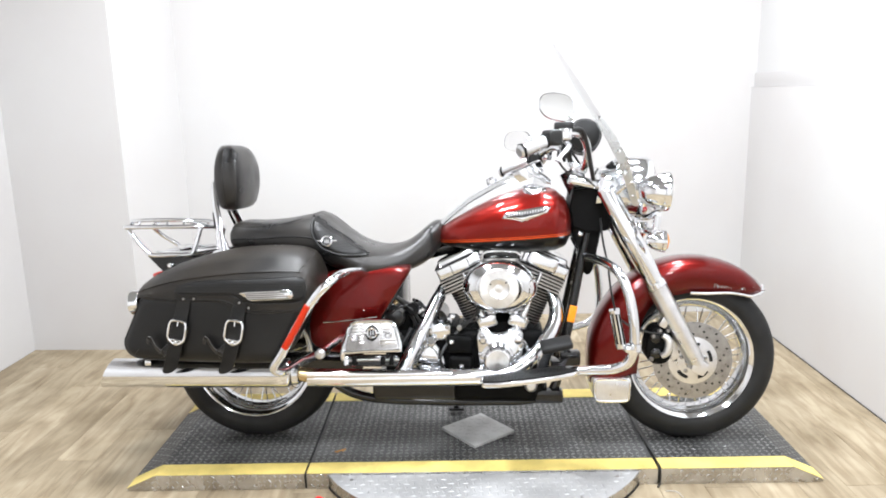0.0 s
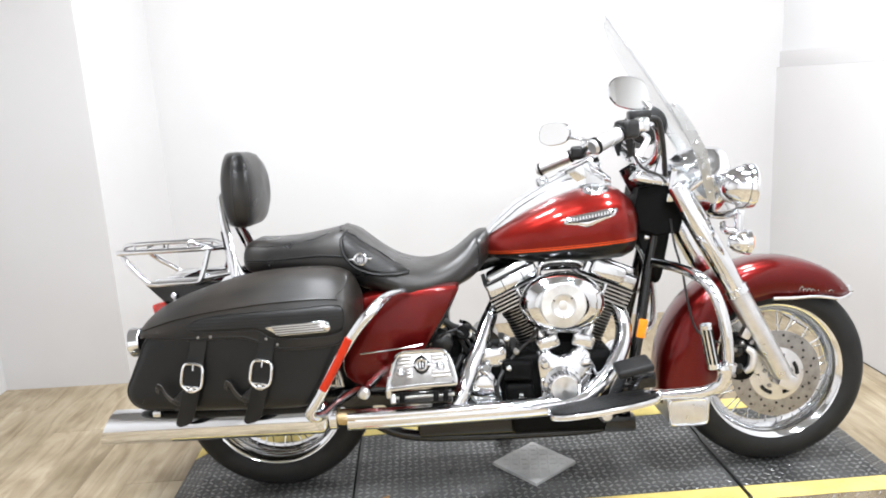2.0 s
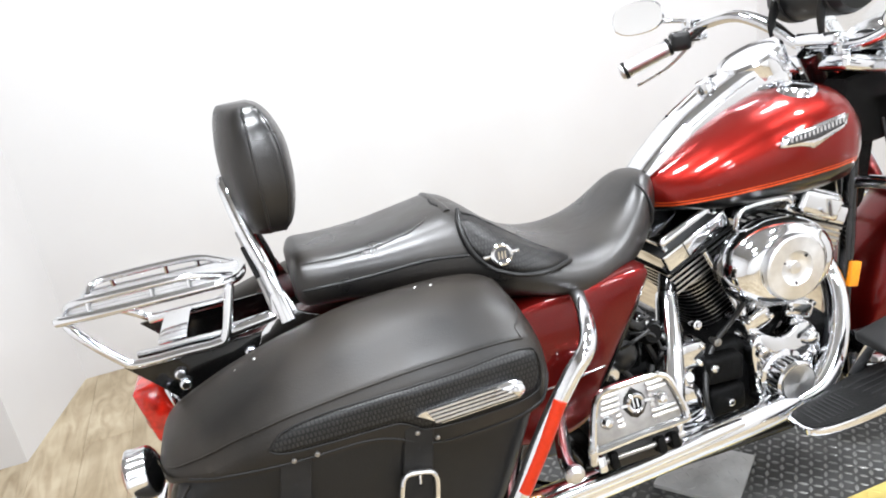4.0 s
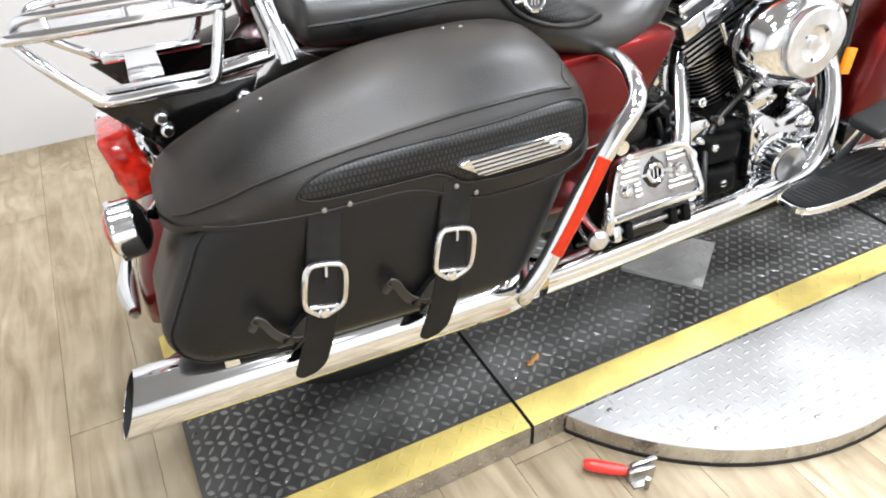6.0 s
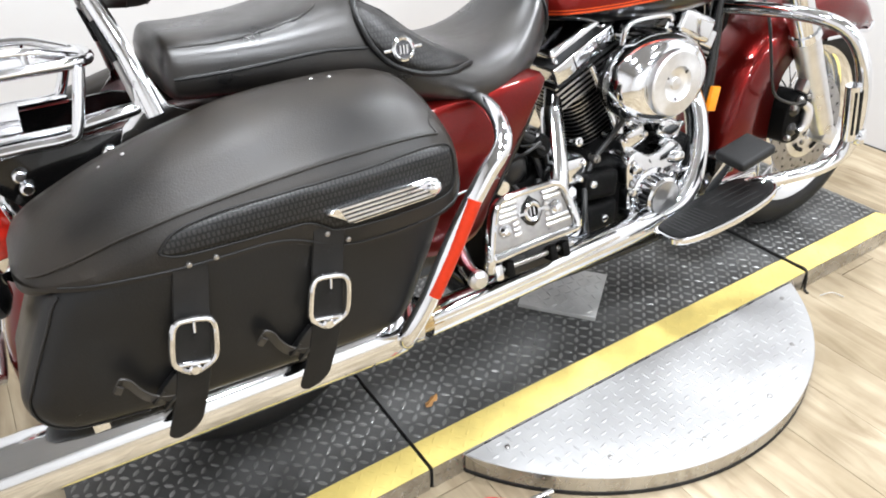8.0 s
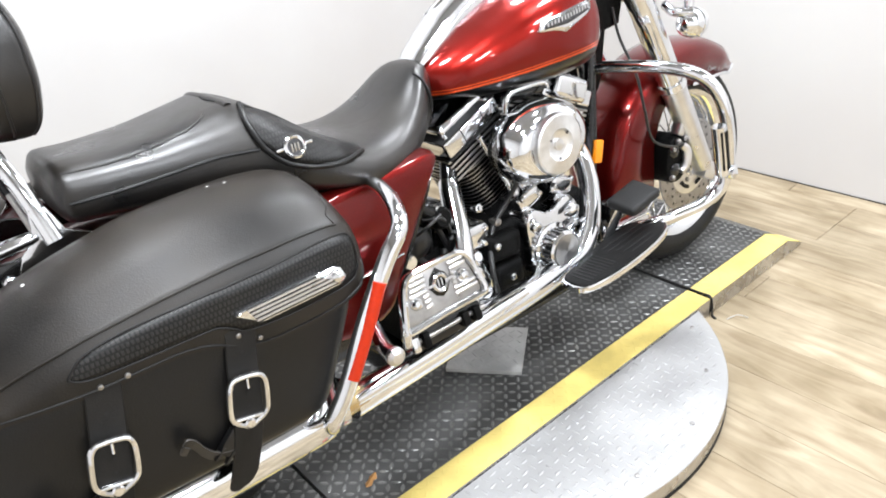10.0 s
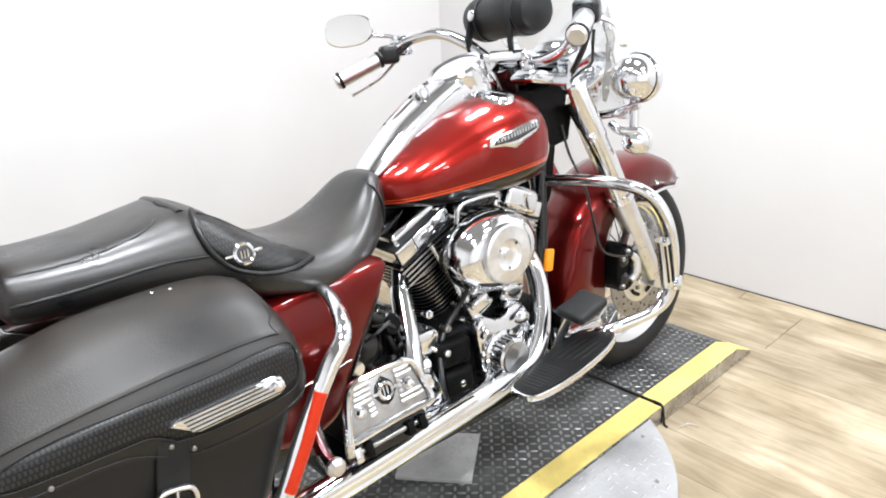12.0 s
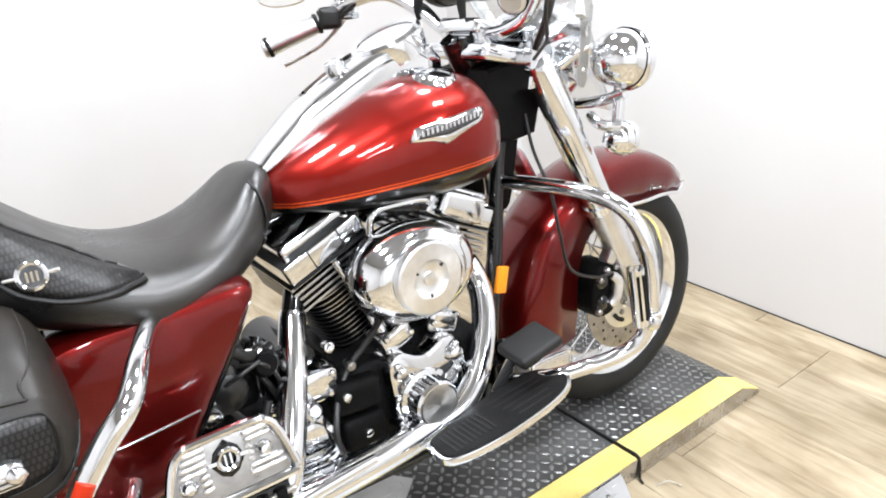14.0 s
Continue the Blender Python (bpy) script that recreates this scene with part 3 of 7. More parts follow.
# ---- front fork ----
RAKE = Vector((0.325, 0, -0.588)).normalized()
FT = Vector((1.258, 0, 0.915))
for s in (-1, 1):
    y = 0.118 * s
    a, b = FT + Vector((0.006, y, 0)), Vector((1.590, y, 0.300))
    mid = a.lerp(b, 0.53)
    leg = P_("fork_slider", tube(bm_new(), [mid, mid.lerp(b, 0.04), mid.lerp(b, 0.9), b], [0.0335, 0.0345, 0.030, 0.026], 20, 1), SATIN, bike, "satin aluminium fork slider")
    P_("fork_cover", tube(bm_new(), [a, a.lerp(mid, 0.03), mid, mid + RAKE * 0.02], [0.030, 0.034, 0.034, 0.030], 20, 1), CHROME, leg, "chrome upper fork cover")
    P_("axle_clamp", box(bm_new(), b + Vector((0.002, 0, -0.004)), (0.055, 0.05, 0.052), Matrix.Rotation(radians(28), 4, "Y"), 0.012), SATIN, leg)
    P_("fork_collar", lathe(bm_new(), [(0.030, -0.004), (0.038, -0.004), (0.039, 0.014), (0.034, 0.018)], mid, RAKE, 24), CHROME, leg)
    bm = bm_new()
    box(bm, mid.lerp(b, 0.42) + Vector((-0.028, 0, -0.01)), (0.028, 0.03, 0.05), Matrix.Rotation(radians(29), 4, "Y"), 0.006)
    P_("fender_mount", bm, SATIN, leg)
# brake caliper behind the right leg, with a black body and bright cap
cal = P_("brake_caliper", slab(bm_new(), cr([(FX - 0.172, FZ + 0.030), (FX - 0.168, FZ + 0.090), (FX - 0.150, FZ + 0.125), (FX - 0.118, FZ + 0.135), (FX - 0.088, FZ + 0.118), (FX - 0.078, FZ + 0.075), (FX - 0.084, FZ + 0.030), (FX - 0.105, FZ + 0.002), (FX - 0.145, FZ + 0.000)], 3, True), -0.050, -0.124, 0.010), CRINKLE, bike, "black brake caliper")
for dz in (0.038, 0.092):
    P_("piston_boss", lathe(bm_new(), [(0, 0.010), (0.010, 0.010), (0.018, 0.006), (0.021, 0.0), (0.021, -0.010)], (FX - 0.140, -0.122, FZ + dz), (0, -1, 0), 18), BLACK, cal)
P_("caliper_bracket", slab(bm_new(), cr([(FX - 0.090, FZ + 0.120), (FX - 0.060, FZ + 0.128), (FX - 0.048, FZ + 0.110), (FX - 0.060, FZ + 0.060), (FX - 0.055, FZ + 0.020), (FX - 0.080, FZ + 0.010), (FX - 0.088, FZ + 0.060)], 3, True), -0.085, -0.105, 0.004), SATIN, cal, "bare metal caliper bracket")
P_("banjo_bolt", bolt(bm_new(), (FX - 0.128, -0.122, FZ + 0.118), 0.009, 0.014), STEEL, cal)
P_("caliper_cover", tube(bm_new(), [(FX - 0.118, -0.130, FZ + 0.105), (FX - 0.098, -0.132, FZ + 0.085), (FX - 0.103, -0.132, FZ + 0.045), (FX - 0.122, -0.130, FZ + 0.03)], [0.010, 0.014, 0.014, 0.009], 12, 5), SATIN, cal, "bright caliper cap")
for dx, dz in ((-0.15, 0.10), (-0.155, 0.02), (-0.10, 0.12)):
    P_("caliper_bolt", bolt(bm_new(), (FX + dx, -0.126, FZ + dz), 0.008, 0.010), STEEL, cal)

# ---- front fender: deep skirted, rolled crown ----
def fender_ring(a, r, r_in, hw, n=9):
    """A U-shaped section at angle a: crown of radius r, skirts down to r_in."""
    c, s = math.cos(a), math.sin(a)
    prof = [(r_in, -hw), (r_in + (r - r_in) * 0.5, -hw), (r - 0.032, -hw * 0.97), (r - 0.012, -hw * 0.80), (r - 0.002, -hw * 0.42), (r, 0)]
    prof = prof + [(q, -h) for q, h in prof[-2::-1]]
    return [(FCX + q * c, h, FCZ + q * s) for q, h in prof]


def fender_shape(deg):
    r, rin, hw = table(deg, [(43, 0.342, 0.334, 0.050), (48, 0.345, 0.288, 0.070), (60, 0.350, 0.258, 0.085), (80, 0.352, 0.232, 0.092), (105, 0.353, 0.232, 0.095), (122, 0.355, 0.245, 0.095), (135, 0.357, 0.238, 0.095), (150, 0.360, 0.220, 0.095), (165, 0.364, 0.202, 0.095), (180, 0.368, 0.194, 0.094), (196, 0.376, 0.208, 0.092)])
    return r, rin, hw


bm = bm_new()
loft(bm, [fender_ring(radians(d), *fender_shape(d)) for d in np.arange(43, 196.5, 3)], closed=False)
fender = P_("front_fender", bm, RED, bike, "deep skirted cherry red front fender")
so = fender.modifiers.new("thick", "SOLIDIFY")
so.thickness, so.offset = 0.003, -1
# bright trim along the lower front edge
for s in (-1, 1):
    pts = [fender_ring(radians(d), *fender_shape(d))[0 if s < 0 else -1] for d in (44, 48, 56, 66, 80, 96)]
    P_("fender_trim", tube(bm_new(), [(x, y * 1.02, z) for x, y, z in pts], 0.006, 8, 4), CHROME, fender, "bright lower trim")
P_("tip_trim", tube(bm_new(), fender_ring(radians(43.5), 0.345, 0.33, 0.052)[0:11:2], 0.005, 8, 4), CHROME, fender)
# script badge, as a plain flowing line
bm = bm_new()
for x0, loops, tall in ((0.062, 4, 0.0055), (0.122, 4, 0.0055)):
    pts = []
    for k in range(loops * 8 + 1):
        a = 2 * math.pi * k / 8
        amp = tall * (1.7 if k < 8 else 0.8 if (k // 8) % 2 else 1.0)
        x = x0 + 0.0125 * k / 8 - 0.0022 * math.sin(a)
        pts.append((FX + x, -0.0885 + (x - 0.1) * 0.12, FZ + 0.263 - 0.10 * (x - 0.062) + amp * (1 - math.cos(a)) / 1.3))
    tube(bm, pts, 0.0009, 6, 2)
P_("fender_badge", bm, SILVER_PRINT, fender, "flowing silver badge lines")
# mud flap with bright edge at the fender's foot
fl = P_("mud_flap", slab(bm_new(), cr([(1.240, 0.168), (1.234, 0.20), (1.232, 0.236), (1.244, 0.245), (1.30, 0.246), (1.356, 0.245), (1.368, 0.236), (1.366, 0.20), (1.364, 0.168), (1.350, 0.156), (1.30, 0.152), (1.254, 0.155)], 3, True), 0.096, -0.098, 0.008), SATIN, fender, "bright metal fender foot")
P_("foot_frame", tube(bm_new(), [(x, -0.098, z) for x, z in ((1.244, 0.170), (1.240, 0.20), (1.240, 0.232), (1.26, 0.240), (1.34, 0.240), (1.360, 0.232), (1.359, 0.20), (1.356, 0.170), (1.34, 0.160), (1.26, 0.160))], 0.004, 8, 3, True), CHROME, fl)

# ---- fuel tank ----
def tank_ring(x):
    top, bot, hw, zmax, tw = table(x, [
        (0.690, 0.775, 0.722, 0.045, 0.742, 0.5), (0.715, 0.795, 0.716, 0.095, 0.748, 0.5), (0.76, 0.822, 0.710, 0.126, 0.760, 0.55), (0.82, 0.855, 0.698, 0.150, 0.775, 0.6),
        (0.90, 0.893, 0.694, 0.172, 0.795, 0.65), (0.98, 0.917, 0.692, 0.185, 0.810, 0.68), (1.05, 0.925, 0.694, 0.187, 0.816, 0.70), (1.10, 0.915, 0.698, 0.178, 0.815, 0.7), (1.135, 0.885, 0.712, 0.152, 0.808, 0.65), (1.152, 0.845, 0.742, 0.11, 0.80, 0.6), (1.158, 0.815, 0.765, 0.05, 0.79, 0.5)])
    out = []
    for k in range(40):
        a = 2 * math.pi * k / 40
        c, s = math.cos(a), math.sin(a)
        y = hw * math.copysign(abs(c) ** (0.72 if s >= 0 else 0.5), c)
        z = zmax + (top - zmax) * abs(s) ** 0.92 if s >= 0 else zmax - (zmax - bot) * abs(s) ** 0.75
        out.append((x, y, z))
    return out


xs = sorted(set(np.round(np.concatenate([np.linspace(0.69, 1.10, 26), np.linspace(1.10, 1.158, 9)]), 4)))
tank = P_("fuel_tank", loft(bm_new(), [tank_ring(x) for x in xs]), TANK, bike, "cherry red tank with black lower band and orange pinstripes", 60)
P_("fuel_cap", lathe(bm_new(), [(0, 0.007), (0.026, 0.007), (0.034, 0.005), (0.038, 0.001), (0.040, -0.005), (0.045, -0.010), (0.045, -0.03)], (1.030, -0.096, 0.915), (0.0, -0.22, 1), 30), CHROME, tank, "round chrome fuel cap")
P_("fuel_gauge", lathe(bm_new(), [(0, 0.016), (0.020, 0.016), (0.033, 0.012), (0.037, 0.006), (0.037, -0.006), (0.044, -0.010), (0.044, -0.03)], (1.030, 0.096, 0.915), (0.0, 0.22, 1), 30), CHROME, tank)


def tank_y(x, z):
    best = min((p for p in tank_ring(x) if p[1] < 0), key=lambda p: abs(p[2] - z))
    ring = sorted([p for p in tank_ring(x) if p[1] < 0 ], key=lambda p: p[2])
    return float(np.interp(z, [p[2] for p in ring], [p[1] for p in ring]))


def badge(outline, lift, m, name, label="", thick=0.003):
    """A flat plate bent over the tank's right flank."""
    n = 7
    bm = bm_new()
    rows = []
    (x0, x1) = min(p[0] for p in outline), max(p[0] for p in outline)
    for i in range(13):
        x = x0 + (x1 - x0) * i / 12
        zs = []
        for (ax, az), (bx, bz) in zip(outline, outline[1:] + outline[:1]):
            if (ax - x) * (bx - x) <= 0 and ax != bx:
                zs.append(az + (bz - az) * (x - ax) / (bx - ax))
        lo, hi = min(zs), max(zs)
        rows.append([(x, tank_y(x, z) - lift, z) for z in (lo, (lo * 2 + hi) / 3, (lo + 2 * hi) / 3, hi)])
    loft(bm, rows, closed=False)
    ob = P_(name, bm, m, tank, label)
    q = ob.modifiers.new("thick", "SOLIDIFY")
    q.thickness, q.offset = thick, 0
    return ob


EMB = [(0.915, 0.820), (0.925, 0.840), (1.0, 0.852), (1.060, 0.861), (1.078, 0.857), (1.066, 0.840), (1.005, 0.818), (0.985, 0.808), (0.960, 0.817)]
badge(EMB, 0.003, CHROME, "tank_badge", "long pointed chrome badge")
badge([(0.930, 0.823), (0.934, 0.836), (1.055, 0.854), (1.066, 0.852), (1.056, 0.842), (0.99, 0.825)], 0.0055, EMBLEM_GREY, "badge_field", "grey badge field")
bm = bm_new()
for k in range(14):
    x = 0.938 + k * 0.0088
    z = 0.832 + k * 0.0014
    box(bm, (x, tank_y(x, z) - 0.0085, z), (0.0048, 0.003, 0.009))
P_("badge_bar", bm, SILVER_PRINT, tank, "raised silver bars")

# ---- dash console down the middle of the tank ----
def console_ring(x):
    zc, hw, h = table(x, [(0.695, 0.770, 0.030, 0.03), (0.72, 0.795, 0.040, 0.035), (0.80, 0.860, 0.050, 0.045), (0.88, 0.905, 0.056, 0.06), (0.94, 0.935, 0.060, 0.07), (1.00, 0.950, 0.062, 0.07), (1.05, 0.955, 0.055, 0.08), (1.09, 0.925, 0.035, 0.06)])
    return [(x, hw * math.copysign(abs(math.cos(a)) ** 0.5, math.cos(a)), zc + (h if math.sin(a) < 0 else 0.022) * math.copysign(abs(math.sin(a)) ** 0.55, math.sin(a))) for a in np.arange(24) * math.pi / 12]


dash = P_("dash_console", loft(bm_new(), [console_ring(x) for x in np.linspace(0.695, 1.09, 26)]), CHROME, bike, "chrome console along the tank top", 50)
bm = bm_new()
loft(bm, [[(x, w * s, table(x, [(0.695, 0.792), (0.72, 0.817), (0.80, 0.882), (0.88, 0.927), (0.94, 0.957), (1.0, 0.972)])[0] + dz) for s, dz in ((-1.06, -0.012), (-1.03, 0.001), (-0.92, 0.005), (0, 0.007), (0.92, 0.005), (1.03, 0.001), (1.06, -0.012))] for x, w in zip(np.linspace(0.70, 1.0, 14), np.linspace(0.040, 0.060, 14))], closed=False)
P_("console_cover", bm, CHROME, dash, "chrome console cover")
sp_at, sp_ax = Vector((0.995, 0, 0.975)), Vector((-0.42, 0, 1))
P_("speedometer_bezel", lathe(bm_new(), [(0.057, 0.014), (0.065, 0.016), (0.071, 0.010), (0.072, -0.004), (0.068, -0.03)], sp_at, sp_ax, 40), CHROME, dash, "chrome speedometer rim")
P_("speedometer_dial", lathe(bm_new(), [(0, 0.010), (0.058, 0.010)], sp_at, sp_ax, 40), mat("dial_face", (0.62, 0.62, 0.6), 0.35, noise_size=30, amount=0.1), dash, "pale speedometer dial")
P_("speedometer_glass", lathe(bm_new(), [(0, 0.0155), (0.043, 0.0150), (0.058, 0.0135)], sp_at, sp_ax, 40), CLEAR_LENS, dash)
P_("ignition_knob", lathe(bm_new(), [(0, 0.028), (0.016, 0.026), (0.020, 0.015), (0.020, 0)], (0.885, 0, 0.930), (-0.4, 0, 1), 20), CHROME, dash)

# ---- seat ----
def seat_ring(x):
    top, bot, hw, e = table(x, [
        (-0.044, 0.800, 0.735, 0.112, 0.40), (-0.040, 0.816, 0.724, 0.124, 0.42), (-0.03, 0.825, 0.715, 0.130, 0.44), (-0.02, 0.826, 0.712, 0.132, 0.45), (0.02, 0.822, 0.710, 0.134, 0.47), (0.12, 0.827, 0.700, 0.146, 0.50), (0.22, 0.844, 0.680, 0.160, 0.56), (0.262, 0.856, 0.665, 0.166, 0.62),
        (0.285, 0.850, 0.655, 0.172, 0.58), (0.33, 0.806, 0.645, 0.184, 0.6), (0.39, 0.757, 0.632, 0.196, 0.62), (0.45, 0.730, 0.622, 0.200, 0.64), (0.51, 0.724, 0.620, 0.190, 0.66), (0.57, 0.738, 0.626, 0.165, 0.68), (0.62, 0.772, 0.642, 0.135, 0.66), (0.66, 0.811, 0.665, 0.108, 0.62), (0.69, 0.832, 0.695, 0.088, 0.6), (0.705, 0.816, 0.725, 0.060, 0.7)])
    top -= 0.013
    zm = bot + (top - bot) * 0.42
    out = []
    for k in range(40):
        a = 2 * math.pi * k / 40
        c, s = math.cos(a), math.sin(a)
        z = zm + (top - zm) * abs(s) ** (e + 0.25) if s >= 0 else zm - (zm - bot) * abs(s) ** 0.6
        out.append((x, hw * math.copysign(abs(c) ** e, c) * (1 if s >= 0 else 0.97 + 0.03 * c * c), z))
    return out


def smooth_rows(f, xs):
    r = np.array([f(x) for x in xs])
    for _ in range(7):
        r[1:-1] = (r[:-2] + 2 * r[1:-1] + r[2:]) / 4
    return r


seat_rows = smooth_rows(seat_ring, np.concatenate([np.linspace(-0.044, -0.022, 9), np.linspace(-0.014, 0.705, 62)]))
seat = P_("seat", loft(bm_new(), seat_rows), SEAT, bike, "black two-up leather seat with stitched side panels", 70)


def seat_y(x, z):
    i = int(np.argmin([abs(r[0][0] - x) for r in seat_rows]))
    ring = sorted([tuple(p) for p in seat_rows[i] if p[1] < 0], key=lambda p: p[2])
    return float(np.interp(z, [p[2] for p in ring], [p[1] for p in ring]))


def on_seat(pts, lift):
    return [(x, seat_y(x, z) - lift, z) for x, z in pts]


def seat_top(x, y):
    i = int(np.argmin([abs(r[0][0] - x) for r in seat_rows]))
    ring = sorted((p[1], p[2]) for p in seat_rows[i] if p[2] > 0.775)
    return (x, y, float(np.interp(y, [p[0] for p in ring], [p[1] for p in ring])))


# raised yoke over the hump, with its vent slit
P_("hump_slit", tube(bm_new(), [seat_top(0.243 + 0.15 * abs(y + 0.03), y) for y in np.linspace(-0.065, 0.005, 6)], 0.0022, 6, 2), GAP, seat)
P_("hump_yoke", tube(bm_new(), [Vector(seat_top(0.246 + 0.2 * y * y, y)) + Vector((0.008, 0, -0.004)) for y in np.linspace(-0.095, 0.095, 13)], 0.0085, 12, 2, flat=1.0), SEAT, seat)
# side panel with its seams, and the round badge on it
bm = bm_new()
loft(bm, [[(x, seat_y(x, z) - 0.006, z) for z in np.linspace(lo, hi, 6)] for x, lo, hi in ((0.260, 0.798, 0.814), (0.272, 0.766, 0.822), (0.294, 0.737, 0.813), (0.32, 0.720, 0.793), (0.355, 0.709, 0.768), (0.40, 0.705, 0.735), (0.45, 0.704, 0.710))], closed=False)
LEATHER_TOOLED = mat("tooled_leather", (0.010, 0.0095, 0.009), 0.42, noise_size=12, amount=0.3, spec=0.35)
nt_ = LEATHER_TOOLED.node_tree
tc_ = nt_.nodes.new("ShaderNodeTexCoord")
mp_ = nt_.nodes.new("ShaderNodeMapping")
mp_.inputs["Rotation"].default_value = (radians(90), 0, 0)
nt_.links.new(tc_.outputs["Object"], mp_.inputs[0])
bk_ = nt_.nodes.new("ShaderNodeTexBrick")
bk_.inputs["Scale"].default_value, bk_.inputs["Mortar Size"].default_value = 1.0, 0.0014
bk_.inputs["Brick Width"].default_value, bk_.inputs["Row Height"].default_value = 0.0062, 0.0085
nt_.links.new(mp_.outputs[0], bk_.inputs["Vector"])
# weave coloured too: grooves darkened in place of the shade the relief lacks
bk_.inputs["Color1"].default_value, bk_.inputs["Color2"].default_value, bk_.inputs["Mortar"].default_value = (0.022, 0.021, 0.020, 1), (0.017, 0.0165, 0.016, 1), (0.003, 0.003, 0.003, 1)
nt_.links.new(bk_.outputs["Color"], nt_.nodes["Principled BSDF"].inputs["Base Color"])
bp_n = nt_.nodes.new("ShaderNodeBump")
bp_n.inputs["Strength"].default_value, bp_n.inputs["Distance"].default_value, bp_n.invert = 0.8, 0.0022, True
nt_.links.new(bk_.outputs["Fac"], bp_n.inputs["Height"])
nt_.links.new(bp_n.outputs[0], nt_.nodes["Principled BSDF"].inputs["Normal"])
panel = P_("side_panel", bm, LEATHER_TOOLED, seat, "tooled leather side panel")
so = panel.modifiers.new("thick", "SOLIDIFY")
so.thickness, so.offset = 0.008, 0
P_("panel_piping", tube(bm_new(), on_seat(cr([(0.274, 0.829), (0.260, 0.808), (0.268, 0.768), (0.292, 0.735), (0.32, 0.718), (0.355, 0.707), (0.40, 0.703), (0.455, 0.703)], 4), 0.008), 0.005, 8, 1), PIPING, seat)
P_("panel_piping", tube(bm_new(), on_seat(cr([(0.274, 0.826), (0.31, 0.804), (0.355, 0.770), (0.40, 0.738), (0.455, 0.706)], 4), 0.006), 0.004, 8, 1), PIPING, seat)
P_("seat_seam", tube(bm_new(), on_seat(cr([(-0.03, 0.757), (0.06, 0.757), (0.14, 0.762), (0.20, 0.765), (0.265, 0.760)], 4), 0.002), 0.003, 8, 1), PIPING, seat)
P_("seat_seam", tube(bm_new(), on_seat(cr([(0.662, 0.786), (0.668, 0.77), (0.672, 0.74), (0.668, 0.71), (0.655, 0.685)], 4), 0.002), 0.003, 8, 1), PIPING, seat)
P_("seat_crease", tube(bm_new(), on_seat(cr([(-0.025, 0.800), (0.04, 0.797), (0.11, 0.801), (0.17, 0.811), (0.215, 0.825)], 4), -0.0006), 0.0026, 8, 1), SEAT, seat)
c0 = Vector((0.318, seat_y(0.318, 0.752) - 0.012, 0.752))
bm = lathe(bm_new(), [(0.014, 0.004), (0.017, 0.005), (0.020, 0.003), (0.020, -0.006)], c0, (0, -1, 0.25), 28)
for dx in (-1, 1):
    box(bm, c0 + Vector((dx * 0.025, -0.001, 0.001)), (0.018, 0.003, 0.005), None, 0.001)
for dx, dz in ((-0.006, 0), (0.0, 0), (0.006, 0)):
    box(bm, c0 + Vector((dx, -0.003, dz)), (0.003, 0.003, 0.014))
seat_badge = P_("seat_badge", bm, CHROME, seat, "round chrome badge")
P_("badge_field", lathe(bm_new(), [(0, 0.002), (0.0142, 0.002)], c0, (0, -1, 0.25), 20), EMBLEM_GREY, seat_badge)

# ---- backrest and luggage rack ----
PAD_Y = 0.018
rows = []
for z, k, hw in ((0.853, 0.30, 0.070), (0.860, 0.55, 0.098), (0.88, 0.78, 0.118), (0.925, 0.96, 0.130), (0.965, 1.0, 0.133), (1.01, 0.96, 0.128), (1.05, 0.76, 0.112), (1.075, 0.50, 0.088), (1.085, 0.22, 0.058)):
    xb, xr, xs, xf = -0.072 - 0.050 * (0.45 + 0.55 * k), -0.060, -0.060 + 0.044 * k, -0.060 + 0.066 * k
    ring = [(xb + 0.030 * v * v, (hw - 0.012) * v) for v in np.linspace(-1, 1, 13)] + [(xb + 0.037, hw - 0.006), (xr, hw - 0.001), (xr + 0.012 * k, hw - 0.004), (xs - 0.006 * k, hw - 0.002)]
    ring += [(xs + (xf - xs) * math.cos(a) ** 0.9, hw * math.sin(a)) for a in np.linspace(math.pi / 2 - 0.12, -math.pi / 2 + 0.12, 25)] + [(xs - 0.006 * k, -hw + 0.002), (xr + 0.012 * k, -hw + 0.004), (xr, -hw + 0.001), (xb + 0.037, -hw + 0.006)]
    rows.append([(x, y + PAD_Y, z) for x, y in ring])
back = P_("backrest_pad", loft(bm_new(), cr([np.array(r) for r in rows], 5)), SEAT, bike, "padded black leather backrest", 70)
for k in (14, 17, 41, 44):
    P_("pad_seam", tube(bm_new(), [np.array(r[k]) for r in rows[1:-1]], 0.0024, 8, 5), SEAT, back)
